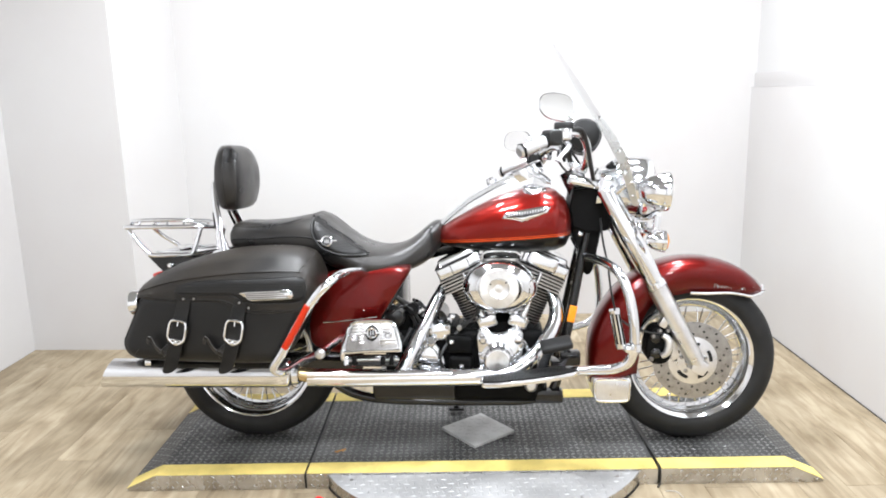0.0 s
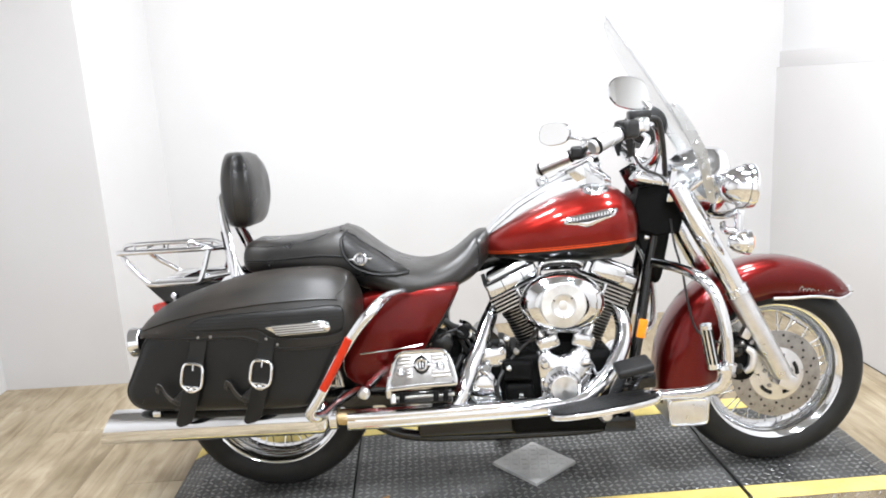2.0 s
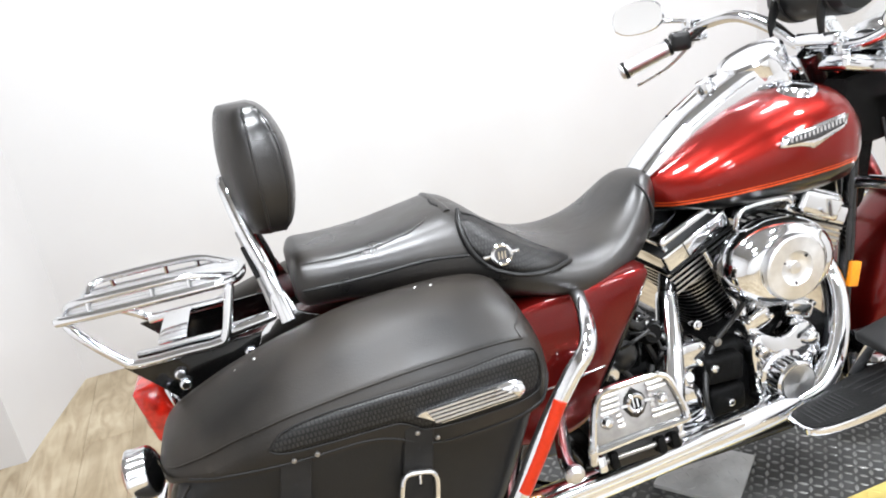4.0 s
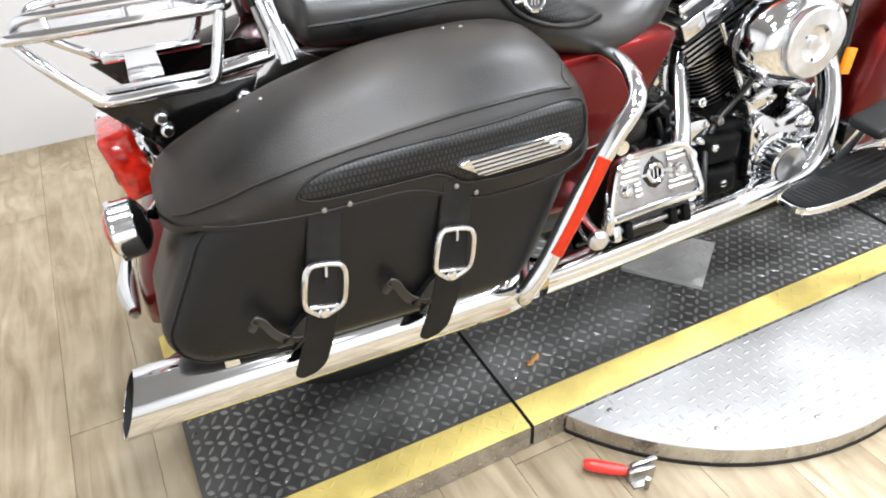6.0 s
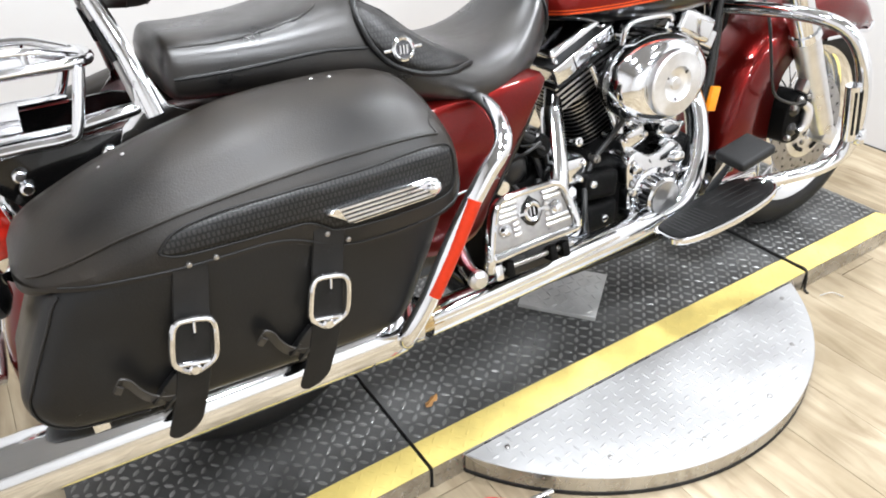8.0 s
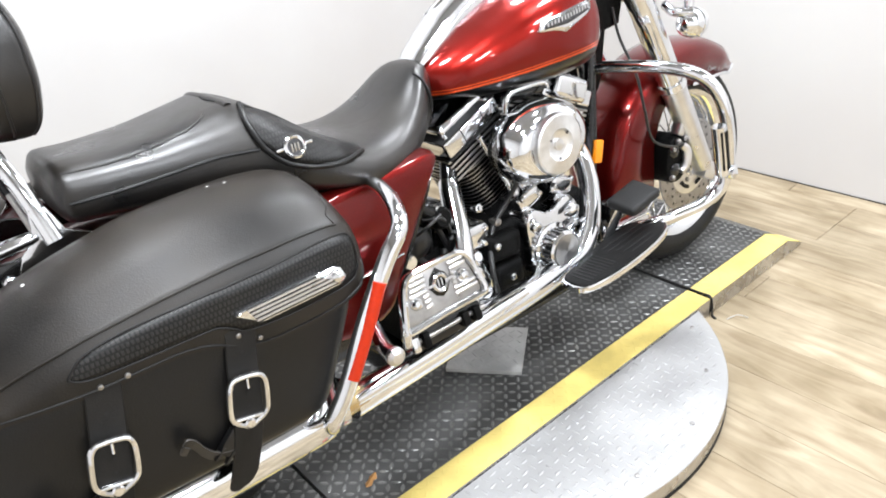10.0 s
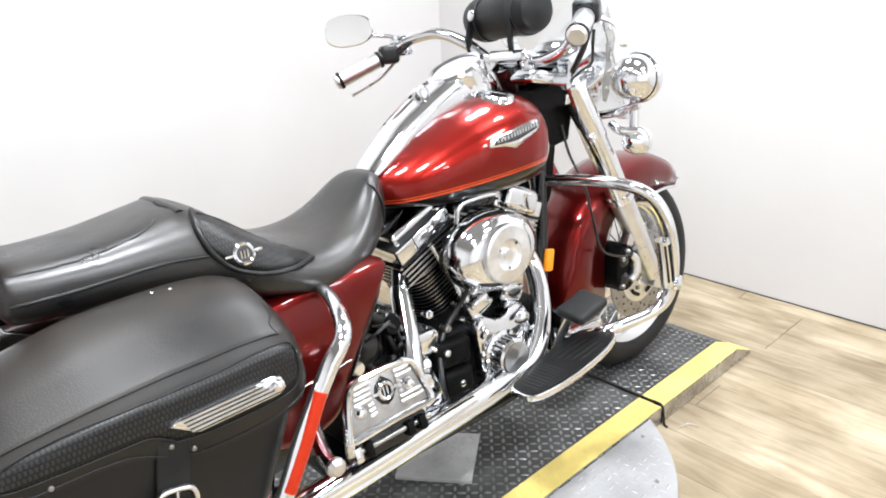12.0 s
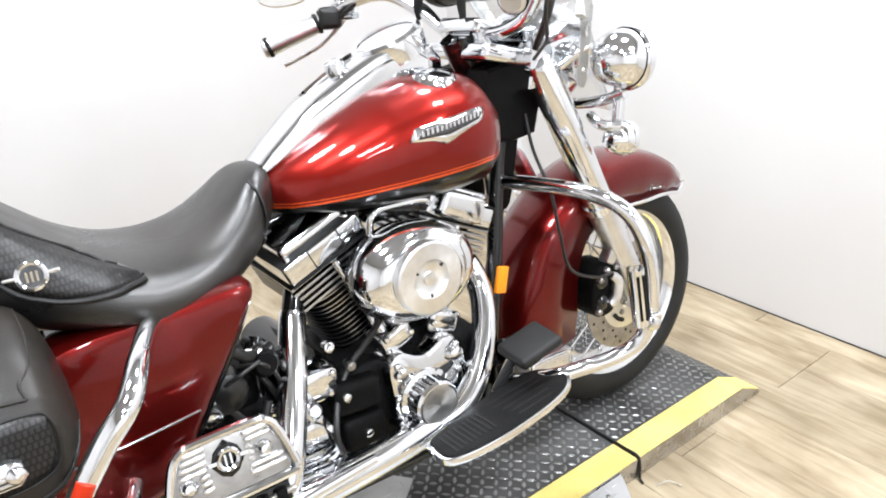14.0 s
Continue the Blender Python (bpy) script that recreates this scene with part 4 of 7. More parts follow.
for s in (-1, 1):
    y = 0.118 * s
    P_("sissy_bar", tube(bm_new(), [(-0.066, 0.132 * s, 0.712), (-0.083, 0.106 * s, 0.80), (-0.106, 0.070 * s, 0.88), (-0.118, 0.040 * s, 0.938), (-0.121, 0.016 * s, 0.958), (-0.121, 0.0, 0.963)], [0.013, 0.0125, 0.012, 0.0115, 0.011, 0.010], 12, 6, flat=0.55), CHROME, back, "chrome backrest upright")
    P_("side_plate", slab(bm_new(), [(-0.13, 0.665), (-0.03, 0.675), (-0.012, 0.705), (-0.045, 0.722), (-0.062, 0.765), (-0.085, 0.765), (-0.092, 0.722), (-0.115, 0.70)], y, y + 0.006 * s, 0.002), CHROME, back, "chrome side plate")
    P_("rubber_stop", tube(bm_new(), [(-0.098, 0.098 * s, 0.79), (-0.112, 0.074 * s, 0.845)], 0.0055, 10, 1), PAD, back)
    P_("latch_bar", tube(bm_new(), [(-0.088, 0.118 * s, 0.735), (-0.100, 0.094 * s, 0.80), (-0.116, 0.060 * s, 0.87)], 0.0045, 8, 4), STEEL, back)

TILT = 0.09
def rk(x, y, z):
    """A place on the rack's top, which slopes down to the bike's left."""
    return (x, y, z - TILT * (y + 0.108))


rack_rim = [rk(*p) for p in [(-0.418, -0.085, 0.800), (-0.418, 0.085, 0.800), (-0.402, 0.118, 0.800), (-0.20, 0.118, 0.800), (-0.14, 0.10, 0.800), (-0.125, 0.0, 0.800), (-0.14, -0.10, 0.800), (-0.20, -0.118, 0.800), (-0.402, -0.118, 0.800)]]
rack = P_("luggage_rack", tube(bm_new(), rack_rim, 0.008, 12, 6, True), CHROME, bike, "chrome tubular luggage rack")
for y in (-0.090, -0.064, -0.038, -0.013, 0.013, 0.038, 0.064, 0.090):
    P_("rack_slat", box(bm_new(), rk(-0.275, y, 0.803), (0.29, 0.010, 0.006), None, 0.002), SATIN, rack)
for s in (-1, 1):
    P_("side_rail", tube(bm_new(), [rk(*p) for p in [(-0.412, 0.08 * s, 0.803), (-0.40, 0.10 * s, 0.820), (-0.35, 0.108 * s, 0.824), (-0.22, 0.108 * s, 0.824), (-0.17, 0.092 * s, 0.812), (-0.145, 0.07 * s, 0.803)]], 0.007, 10, 5), CHROME, rack)
    for x in (-0.37, -0.27, -0.21):
        P_("rail_post", tube(bm_new(), [rk(x, 0.116 * s, 0.803), rk(x, 0.108 * s, 0.824)], 0.0045, 8, 1), CHROME, rack)
    P_("rack_leg", tube(bm_new(), [rk(-0.418, 0.095 * s, 0.798), rk(-0.395, 0.118 * s, 0.77), (-0.345, 0.124 * s, 0.716), (-0.32, 0.126 * s, 0.702), (-0.24, 0.126 * s, 0.702), (-0.19, 0.126 * s, 0.702), (-0.172, 0.125 * s, 0.715), rk(-0.148, 0.115 * s, 0.795)], 0.0085, 12, 5), CHROME, rack)
    P_("rack_bracket", slab(bm_new(), [(-0.345, 0.698), (-0.16, 0.698), (-0.10, 0.700), (-0.06, 0.690), (-0.06, 0.62), (-0.20, 0.60), (-0.27, 0.615), (-0.30, 0.65)], 0.112 * s, 0.120 * s, 0.002), BLACK, rack, "black rack bracket")
    for x, z in ((-0.258, 0.644), (-0.262, 0.664), (-0.141, 0.671)):
        P_("rack_bolt", bolt(bm_new(), (x, 0.119 * s, z), 0.011, 0.012, (0, s, 0), 14), CHROME, rack)
P_("rack_mount", box(bm_new(), (-0.245, -0.095, 0.706), (0.16, 0.012, 0.014), None, 0.004), CHROME, rack)
P_("docking_stud", tube(bm_new(), [(-0.175, -0.112, 0.712), (-0.165, -0.112, 0.713), (-0.095, -0.116, 0.722), (-0.085, -0.116, 0.723)], [0.010, 0.013, 0.011, 0.008], 14, 2), CHROME, rack)
P_("rack_mount", box(bm_new(), (-0.245, 0.095, 0.706), (0.16, 0.012, 0.014), None, 0.004), CHROME, rack)
P_("cross_plate", box(bm_new(), (-0.265, 0, 0.712), (0.05, 0.16, 0.012), None, 0.004), CHROME, rack)

# ---- rear fender, tail lamp, turn signals ----
def rf_ring(d):
    r, rin, hw = table(d, [(60, 0.352, 0.30, 0.105), (90, 0.355, 0.27, 0.108), (130, 0.358, 0.24, 0.108), (165, 0.366, 0.26, 0.104), (186, 0.378, 0.30, 0.10)])
    a = radians(d)
    prof = [(rin, -hw), ((r + rin) / 2, -hw), (r - 0.03, -hw * 0.96), (r - 0.01, -hw * 0.78), (r - 0.002, -hw * 0.4), (r, 0)]
    prof = prof + [(q, -h) for q, h in prof[-2::-1]]
    return [(q * math.cos(a), h, RZ + 0.018 + q * math.sin(a)) for q, h in prof]


rfen = P_("rear_fender", loft(bm_new(), [rf_ring(d) for d in np.arange(60, 187, 4)], closed=False), RED, bike, "cherry red rear fender")
so = rfen.modifiers.new("thick", "SOLIDIFY")
so.thickness, so.offset = 0.003, -1
P_("fender_tip", tube(bm_new(), [(-0.385, -0.10, 0.345), (-0.392, -0.05, 0.335), (-0.395, 0.0, 0.332), (-0.392, 0.05, 0.335), (-0.385, 0.10, 0.345)], [0.010, 0.016, 0.018, 0.016, 0.010], 12, 5), CHROME, rfen, "chrome fender tip")
tail = P_("tail_lamp", box(bm_new(), (-0.325, 0, 0.576), (0.056, 0.118, 0.112), Matrix.Rotation(radians(-12), 4, "Y"), 0.012, 3), REDLENS, bike, "red tail lamp in a chrome base")
P_("lamp_base", box(bm_new(), (-0.288, 0, 0.572), (0.03, 0.112, 0.105), Matrix.Rotation(radians(-12), 4, "Y"), 0.010), CHROME, tail)
P_("lens_ridge", box(bm_new(), (-0.350, 0, 0.588), (0.012, 0.10, 0.020), Matrix.Rotation(radians(-12), 4, "Y"), 0.004), REDLENS, tail)
P_("lens_ridge", box(bm_new(), (-0.346, 0, 0.556), (0.012, 0.10, 0.020), Matrix.Rotation(radians(-12), 4, "Y"), 0.004), REDLENS, tail)


def bullet(name, at, axis, r, depth, lens, parent=bike, label=""):
    ob = P_(name, lathe(bm_new(), [(0, -depth), (r * 0.45, -depth * 0.95), (r * 0.8, -depth * 0.7), (r * 0.97, -depth * 0.35), (r, -0.008), (r * 1.06, -0.006), (r * 1.06, 0.006), (r * 0.95, 0.008)], at, axis, 32), CHROME, parent, label)
    P_("lens", lathe(bm_new(), [(r * 0.95, 0.006), (r * 0.75, 0.013), (r * 0.4, 0.018), (0, 0.020)], at, axis, 28), lens, ob)
    return ob


for s in (-1, 1):
    at, ax = Vector((-0.338, 0.208 * s, 0.548)), Vector((-0.95, -0.06 * s, -0.10)).normalized()
    ts = P_("turn_signal", lathe(bm_new(), [(0.036, -0.008), (0.040, -0.009), (0.042, -0.006), (0.0425, 0.016), (0.044, 0.018), (0.044, 0.024), (0.040, 0.026)], at, ax, 32), CHROME, bike, "chrome drum turn signal with a dark back")
    P_("signal_back", lathe(bm_new(), [(0.039, -0.008), (0.034, -0.014), (0.020, -0.021), (0, -0.023)], at, ax, 28), BLACK, ts, "gloss black back")
    P_("lens", lathe(bm_new(), [(0.040, 0.024), (0.032, 0.031), (0.017, 0.036), (0, 0.038)], at, ax, 28), REDLENS, ts)
    P_("signal_stem", tube(bm_new(), [(-0.310, 0.20 * s, 0.555), (-0.285, 0.15 * s, 0.565), (-0.275, 0.06 * s, 0.575)], 0.010, 10, 5), CHROME, ts)

# ---- saddlebag: soft-edged body below a curved lid, two straps with buckles ----
def bag_y(x):
    """How far out the bag's outer face stands: drawn in towards the wheel at the rear."""
    return float(np.interp(x, (-0.34, -0.26, -0.14, 0.05, 0.15, 0.26, 0.33), (0.360, 0.372, 0.384, 0.388, 0.387, 0.381, 0.372)))


def inset(o, d):
    """A closed outline drawn in by d along its normals."""
    n, out = len(o), []
    for i in range(n):
        t = np.array(o[(i + 1) % n]) - np.array(o[i - 1])
        t = t / (np.linalg.norm(t) + 1e-9)
        out.append((o[i][0] - t[1] * d, o[i][1] + t[0] * d))
    return out


BAG_OUT = cr([(-0.262, 0.592), (-0.290, 0.545), (-0.322, 0.482), (-0.337, 0.447), (-0.331, 0.413), (-0.303, 0.389), (-0.25, 0.381), (0.0, 0.376), (0.12, 0.374), (0.175, 0.380), (0.205, 0.405), (0.240, 0.47), (0.274, 0.540), (0.287, 0.580), (0.272, 0.606), (0.225, 0.620), (0.0, 0.63), (-0.2, 0.615)], 4, True)
BAG_R = 0.034


def bag_body(s):
    rows = [[(x, 0.165 * s, z) for x, z in inset(BAG_OUT, 0.012)], [(x, 0.172 * s, z) for x, z in inset(BAG_OUT, 0.003)], [(x, 0.185 * s, z) for x, z in BAG_OUT]]
    for k in range(8):
        a = math.pi / 2 * k / 7
        ring = inset(BAG_OUT, BAG_R * (1 - math.cos(a)))
        rows.append([(x, (bag_y(x) - BAG_R + BAG_R * math.sin(a)) * s, z) for x, z in ring])
    c = (-0.02, 0.5)
    flat = np.array(ring)
    for k in (0.92, 0.8, 0.6, 0.4, 0.2):
        for _ in range(6):
            flat = (np.roll(flat, 1, 0) + 2 * flat + np.roll(flat, -1, 0)) / 4
        rows.append([(c[0] + (x - c[0]) * k, (bag_y(c[0] + (x - c[0]) * k) + 0.001) * s, c[1] + (z - c[1]) * k) for x, z in flat])
    return loft(bm_new(), rows)


LIDROWS = [(-0.300, 0.606, 0.599, 0.592), (-0.292, 0.623, 0.603, 0.591), (-0.280, 0.636, 0.607, 0.590), (-0.264, 0.648, 0.612, 0.590), (-0.235, 0.662, 0.622, 0.588), (-0.18, 0.685, 0.639, 0.584), (-0.10, 0.710, 0.654, 0.580), (0.0, 0.733, 0.666, 0.582), (0.035, 0.738, 0.669, 0.576), (0.07, 0.741, 0.672, 0.557), (0.11, 0.743, 0.674, 0.542), (0.19, 0.744, 0.676, 0.541), (0.25, 0.738, 0.675, 0.544), (0.283, 0.724, 0.669, 0.556), (0.304, 0.697, 0.653, 0.576), (0.316, 0.662, 0.632, 0.592), (0.320, 0.634, 0.620, 0.604)]
LID_EDGE, LID_LOW = 11, 17


def lid_ring(x, s):
    top, pipe, low = table(x, LIDROWS)
    full = bag_y(x) + 0.004
    w = min(full, table(x, [(-0.300, 0.29), (-0.295, 0.315), (-0.287, 0.335), (-0.276, 0.350), (-0.264, 0.360), (-0.235, 0.373), (-0.20, 0.40), (0.27, 0.40), (0.290, 0.381), (0.304, 0.366), (0.316, 0.34), (0.320, 0.31)])[0])
    h = top - pipe
    pr = [(0.170, low), (0.170, top - 0.03), (0.174, top - 0.012), (0.186, top - 0.003), (0.21, top), (0.24, top - 0.05 * h), (0.27, top - 0.15 * h), (0.30, top - 0.31 * h), (0.325, top - 0.50 * h), (0.346, top - 0.74 * h), (full - 0.022, pipe + 0.10 * h), (full - 0.015, pipe), (full - 0.0135, pipe - 0.003), (full - 0.008, pipe - 0.010), (full - 0.002, pipe - 0.020), (full, pipe - 0.030 * min(1, (pipe - low) / 0.06)), (full + 0.001, low + 0.30 * (pipe - low)), (full + 0.001, low + 0.004), (full - 0.008, low)]
    return [(x, (0.170 + (y - 0.170) * (w - 0.170) / (full - 0.170)) * s, z) for y, z in pr]


LID_XS = np.concatenate([np.linspace(-0.300, -0.262, 14), np.linspace(-0.255, 0.262, 60), np.linspace(0.268, 0.320, 16)])


def lid_rows(s):
    r = np.array([lid_ring(x, s) for x in LID_XS])
    for _ in range(4):
        r[1:-1] = (r[:-2] + 2 * r[1:-1] + r[2:]) / 4
    return r


LIDR = lid_rows(-1)


def lid_y(x, z):
    """The lid's outer side at a place seen from the side."""
    ring = LIDR[int(np.argmin(np.abs(LIDR[:, 0, 0] - x)))][LID_EDGE:LID_LOW + 1]
    ring = sorted((p[2], p[1]) for p in ring)
    return float(np.interp(z, [p[0] for p in ring], [p[1] for p in ring]))


def lid_z(x, y):
    ring = sorted((-p[1], p[2]) for p in LIDR[int(np.argmin(np.abs(LIDR[:, 0, 0] - x)))][4:LID_EDGE + 1])
    return float(np.interp(-y, [p[0] for p in ring], [p[1] for p in ring]))


def ribbon(pts, across, width, thick):
    """A flat strip along pts, its width laid along one direction."""
    p = [np.array(q) for q in cr(pts, 5)]
    a = np.array(Vector(across).normalized()) * width
    rows = []
    for i in range(len(p)):
        t = p[min(i + 1, len(p) - 1)] - p[max(i - 1, 0)]
        n = np.cross(t / (np.linalg.norm(t) + 1e-9), a / width) * thick
        rows.append([p[i] - n / 2, p[i] + a - n / 2, p[i] + a + n / 2, p[i] + n / 2])
    return loft(bm_new(), rows)


def saddlebag(s):
    bag = P_("saddlebag", bag_body(s), LEATHER, bike, "black leather saddlebag with a curved lid", 70)
    lid = P_("bag_lid", loft(bm_new(), lid_rows(s)), LID, bag, "smooth worn black leather lid", 60)
    return bag, lid


bag, lid = saddlebag(-1)
saddlebag(1)
edge = [p[LID_EDGE] + np.array((0, -0.0008, 0.0006)) for p in LIDR]
P_("lid_piping", tube(bm_new(), edge[6:-14], 0.0017, 8, 1), LID, bag)
P_("lid_piping", tube(bm_new(), [tuple(edge[-15])] + [(x, y, lid_z(x, y) + 0.0004) for x, y in ((0.268, -0.352), (0.279, -0.335), (0.285, -0.31), (0.288, -0.28), (0.288, -0.24), (0.286, -0.20))], 0.0017, 8, 5), LID, bag)
P_("lid_hem", tube(bm_new(), [p[LID_LOW] + np.array((0, -0.0008, 0.006)) for p in LIDR[::2] if p[0][0] > -0.262], 0.0016, 8, 1), LEATHER, bag)
P_("corner_seam", tube(bm_new(), [(x, -(bag_y(x) - 0.010), z) for x, z in inset(BAG_OUT, 0.0085)[0:26]], 0.0017, 8, 1), PIPING, bag)
# tooled panel on the lid's side
PANEL_ROWS = ((-0.133, 0.616, 0.621), (-0.11, 0.608, 0.638), (-0.05, 0.606, 0.648), (0.03, 0.606, 0.652), (0.055, 0.604, 0.653), (0.075, 0.593, 0.653), (0.095, 0.582, 0.654), (0.16, 0.577, 0.656), (0.235, 0.578, 0.660), (0.268, 0.583, 0.658), (0.284, 0.595, 0.650))
bm = bm_new()
loft(bm, [[(x, lid_y(x, z) - 0.0008, z) for z in np.linspace(lo, hi, 6)] for x, lo, hi in cr(PANEL_ROWS, 4)], closed=False)
pn = P_("tooled_panel", bm, LEATHER_TOOLED, bag, "tooled leather side panel")
so = pn.modifiers.new("thick", "SOLIDIFY")
so.thickness, so.offset = 0.002, 0
PANEL = [(x, lo - 0.001) for x, lo, hi in PANEL_ROWS] + [(0.289, 0.622)] + [(x, hi + 0.001) for x, lo, hi in PANEL_ROWS[::-1]]
P_("panel_edge", tube(bm_new(), [(x, lid_y(x, z) - 0.0012, z) for x, z in cr(PANEL, 4, True)], 0.0017, 8, 1, True), LEATHER, bag)
# ribbed chrome spear
SP_Y = -bag_y(0.17) - 0.005
ins = P_("chrome_spear", slab(bm_new(), [(0.078, 0.611), (0.084, 0.6145), (0.238, 0.623), (0.250, 0.618), (0.254, 0.602), (0.245, 0.592), (0.113, 0.587)], SP_Y, SP_Y - 0.011, 0.004), CHROME, bag, "ribbed chrome spear")
for k in range(4):
    P_("rib", box(bm_new(), (0.164 + 0.006 * (k - 1.5) * -1, SP_Y - 0.0115, 0.5965 + 0.0062 * k), (0.135 - 0.006 * k, 0.003, 0.0032), Matrix.Rotation(radians(-2), 4, "Y"), 0.001), SATIN, ins)
for k in range(5):
    P_("groove", box(bm_new(), (0.164 - 0.006 * (k - 2.0), SP_Y - 0.0114, 0.5934 + 0.0062 * k), (0.137 - 0.006 * k, 0.0016, 0.0022), Matrix.Rotation(radians(-2), 4, "Y"), 0.0005), EMBLEM_GREY, ins)
P_("spear_stud", lathe(bm_new(), [(0, 0.008), (0.006, 0.007), (0.010, 0.003), (0.010, -0.003)], (0.242, SP_Y - 0.012, 0.607), (0, -1, 0), 16), CHROME, ins)
for x, z in ((-0.106, 0.593), (-0.072, 0.593), (0.077, 0.580), (0.106, 0.563)):
    P_("rivet", bolt(bm_new(), (x, lid_y(x, z) - 0.0005, z), 0.0040, 0.003), STEEL, bag)
for x, y in ((-0.165, -0.23), (-0.133, -0.23), (0.148, -0.215), (0.174, -0.222)):
    P_("rivet", bolt(bm_new(), (x, y, lid_z(x, y) - 0.0005), 0.0032, 0.0014, (0, -0.35, 1)), STEEL, bag)
STRAP_LINE = [(0.345, -0.051, 0.013), (0.37, -0.042, 0.014), (0.40, -0.031, 0.017), (0.43, -0.022, 0.019), (0.454, -0.015, 0.019), (0.48, -0.010, 0.017), (0.53, 0.0, 0.010), (0.555, 0.006, 0.006), (0.585, 0.013, 0.004), (0.60, 0.014, 0.002)]
# straps lean a little to the rear; each tail hangs past its buckle over the muffler
for bx in (-0.118, 0.068):
    fy = -bag_y(bx)
    rows = []
    for u in np.concatenate([np.linspace(0, 0.93, 32), 1 - 0.07 * np.cos(np.linspace(0.12, 1.5, 8))]):
        dx, z, off = table(0.600 - 0.250 * u, STRAP_LINE)[0], 0.600 - 0.250 * u, table(0.600 - 0.250 * u, STRAP_LINE)[1]
        hw = 0.0245 * min(1.0, math.sqrt(max(0.0004, 1 - max(0, (u - 0.93) / 0.0705) ** 2)))
        rows.append([(bx + dx + v * hw, fy - off + w, z + 0.18 * v * hw) for v, w in ((1, 0.0), (0.93, -0.0022), (-0.93, -0.0022), (-1, 0.0), (-0.93, 0.0022), (0.93, 0.0022))])
    st = P_("strap", loft(bm_new(), rows), STRAP, bag, "black leather strap", 40)
    fr = [(-0.015, 0.037), (0.015, 0.037), (0.0245, 0.029), (0.027, 0.014), (0.027, -0.014), (0.022, -0.026), (0.010, -0.035), (0.0, -0.040), (-0.010, -0.035), (-0.022, -0.026), (-0.027, -0.014), (-0.027, 0.014), (-0.0245, 0.029)]
    cx, cz, tl = bx - 0.0085, 0.4875, math.tan(radians(11))
    bk = P_("buckle", tube(bm_new(), [(cx + u + tl * v, fy - 0.0215 - 0.003 * math.cos(v * 40), cz + v - tl * u) for u, v in fr], 0.0043, 8, 3, True), CHROME, bag, "chrome buckle")
    P_("buckle_foot", lathe(bm_new(), [(0, 0.005), (0.006, 0.0045), (0.0085, 0.0015), (0.0085, -0.005)], (cx - tl * 0.034, fy - 0.024, cz - 0.034), (0, -1, 0), 16), CHROME, bk)
    P_("buckle_bar", tube(bm_new(), [(cx - 0.019 - tl * 0.026, fy - 0.022, cz - 0.026 + tl * 0.019), (cx - tl * 0.024, fy - 0.024, cz - 0.0245), (cx + 0.019 - tl * 0.026, fy - 0.022, cz - 0.026 - tl * 0.019)], 0.0034, 8, 4), CHROME, bk)
    P_("buckle_pin", tube(bm_new(), [(cx + tl * 0.034, fy - 0.024, cz + 0.035), (cx + tl * 0.022, fy - 0.026, cz + 0.021)], 0.0022, 8, 1), CHROME, bk)
    for k in range(3):
        P_("strap_hole", lathe(bm_new(), [(0, 0.0006), (0.0027, 0.0006)], (cx + tl * (0.02 - 0.022 * k), fy - 0.0195, cz + 0.010 - 0.020 * k), (0, -1, 0), 8), GAP, st)
    P_("strap_hole", lathe(bm_new(), [(0, 0.0006), (0.0027, 0.0006)], (bx + 0.007, fy - 0.0078, 0.556), (0, -1, 0), 8), GAP, st)
    # webbing, plastic clip and curled keeper tucked behind the strap
    P_("clip_webbing", ribbon([(bx - 0.018, fy - 0.006, 0.472), (bx - 0.034, fy - 0.010, 0.456), (bx - 0.050, fy - 0.011, 0.440), (bx - 0.070, fy - 0.010, 0.424)], (0.45, 0.0, -0.6), 0.019, 0.003), STRAP, bag)
    cl = P_("strap_clip", box(bm_new(), (bx - 0.047, fy - 0.013, 0.432), (0.040, 0.013, 0.023), Matrix.Rotation(radians(-42), 4, "Y"), 0.003), PLASTIC, bag, "black plastic clip")
    for u in (-0.009, 0.009):
        P_("clip_prong", box(bm_new(), (bx - 0.061 + 0.66 * u, fy - 0.0165, 0.419 - 0.75 * u), (0.022, 0.009, 0.0045), Matrix.Rotation(radians(-42), 4, "Y"), 0.0015), PLASTIC, cl)
    P_("strap_keeper", ribbon([(bx - 0.108, fy - 0.010, 0.445), (bx - 0.115, fy - 0.011, 0.452), (bx - 0.109, fy - 0.012, 0.460), (bx - 0.098, fy - 0.011, 0.452), (bx - 0.089, fy - 0.010, 0.433), (bx - 0.076, fy - 0.009, 0.417), (bx - 0.056, fy - 0.008, 0.408), (bx - 0.034, fy - 0.007, 0.410), (bx - 0.022, fy - 0.006, 0.416)], (0.30, -0.55, 0.78), 0.020, 0.0028), KEEPER, bag, "curled leather strap keeper")
for x in (-0.262, 0.02):
    P_("bag_foot", box(bm_new(), (x, -0.33, 0.368), (0.022, 0.02, 0.016), None, 0.003), CHROME, bag)

# ---- exhaust, right side ----
bm = bm_new()
n = 32
my, mz, mr = -0.305, 0.325, 0.047
rings = []
for x, r in ((0.215, 0.028), (0.210, 0.040), (0.200, 0.047), (0.17, 0.048), (0.0, 0.048), (-0.2, 0.0485)):
    rings.append([(x, my + r * math.cos(a), mz + r * math.sin(a)) for a in np.arange(n) * 2 * math.pi / n])
rings.append([(-0.413 + 0.42 * mr * math.sin(a), my + 0.0485 * math.cos(a), mz + 0.0485 * math.sin(a)) for a in np.arange(n) * 2 * math.pi / n])
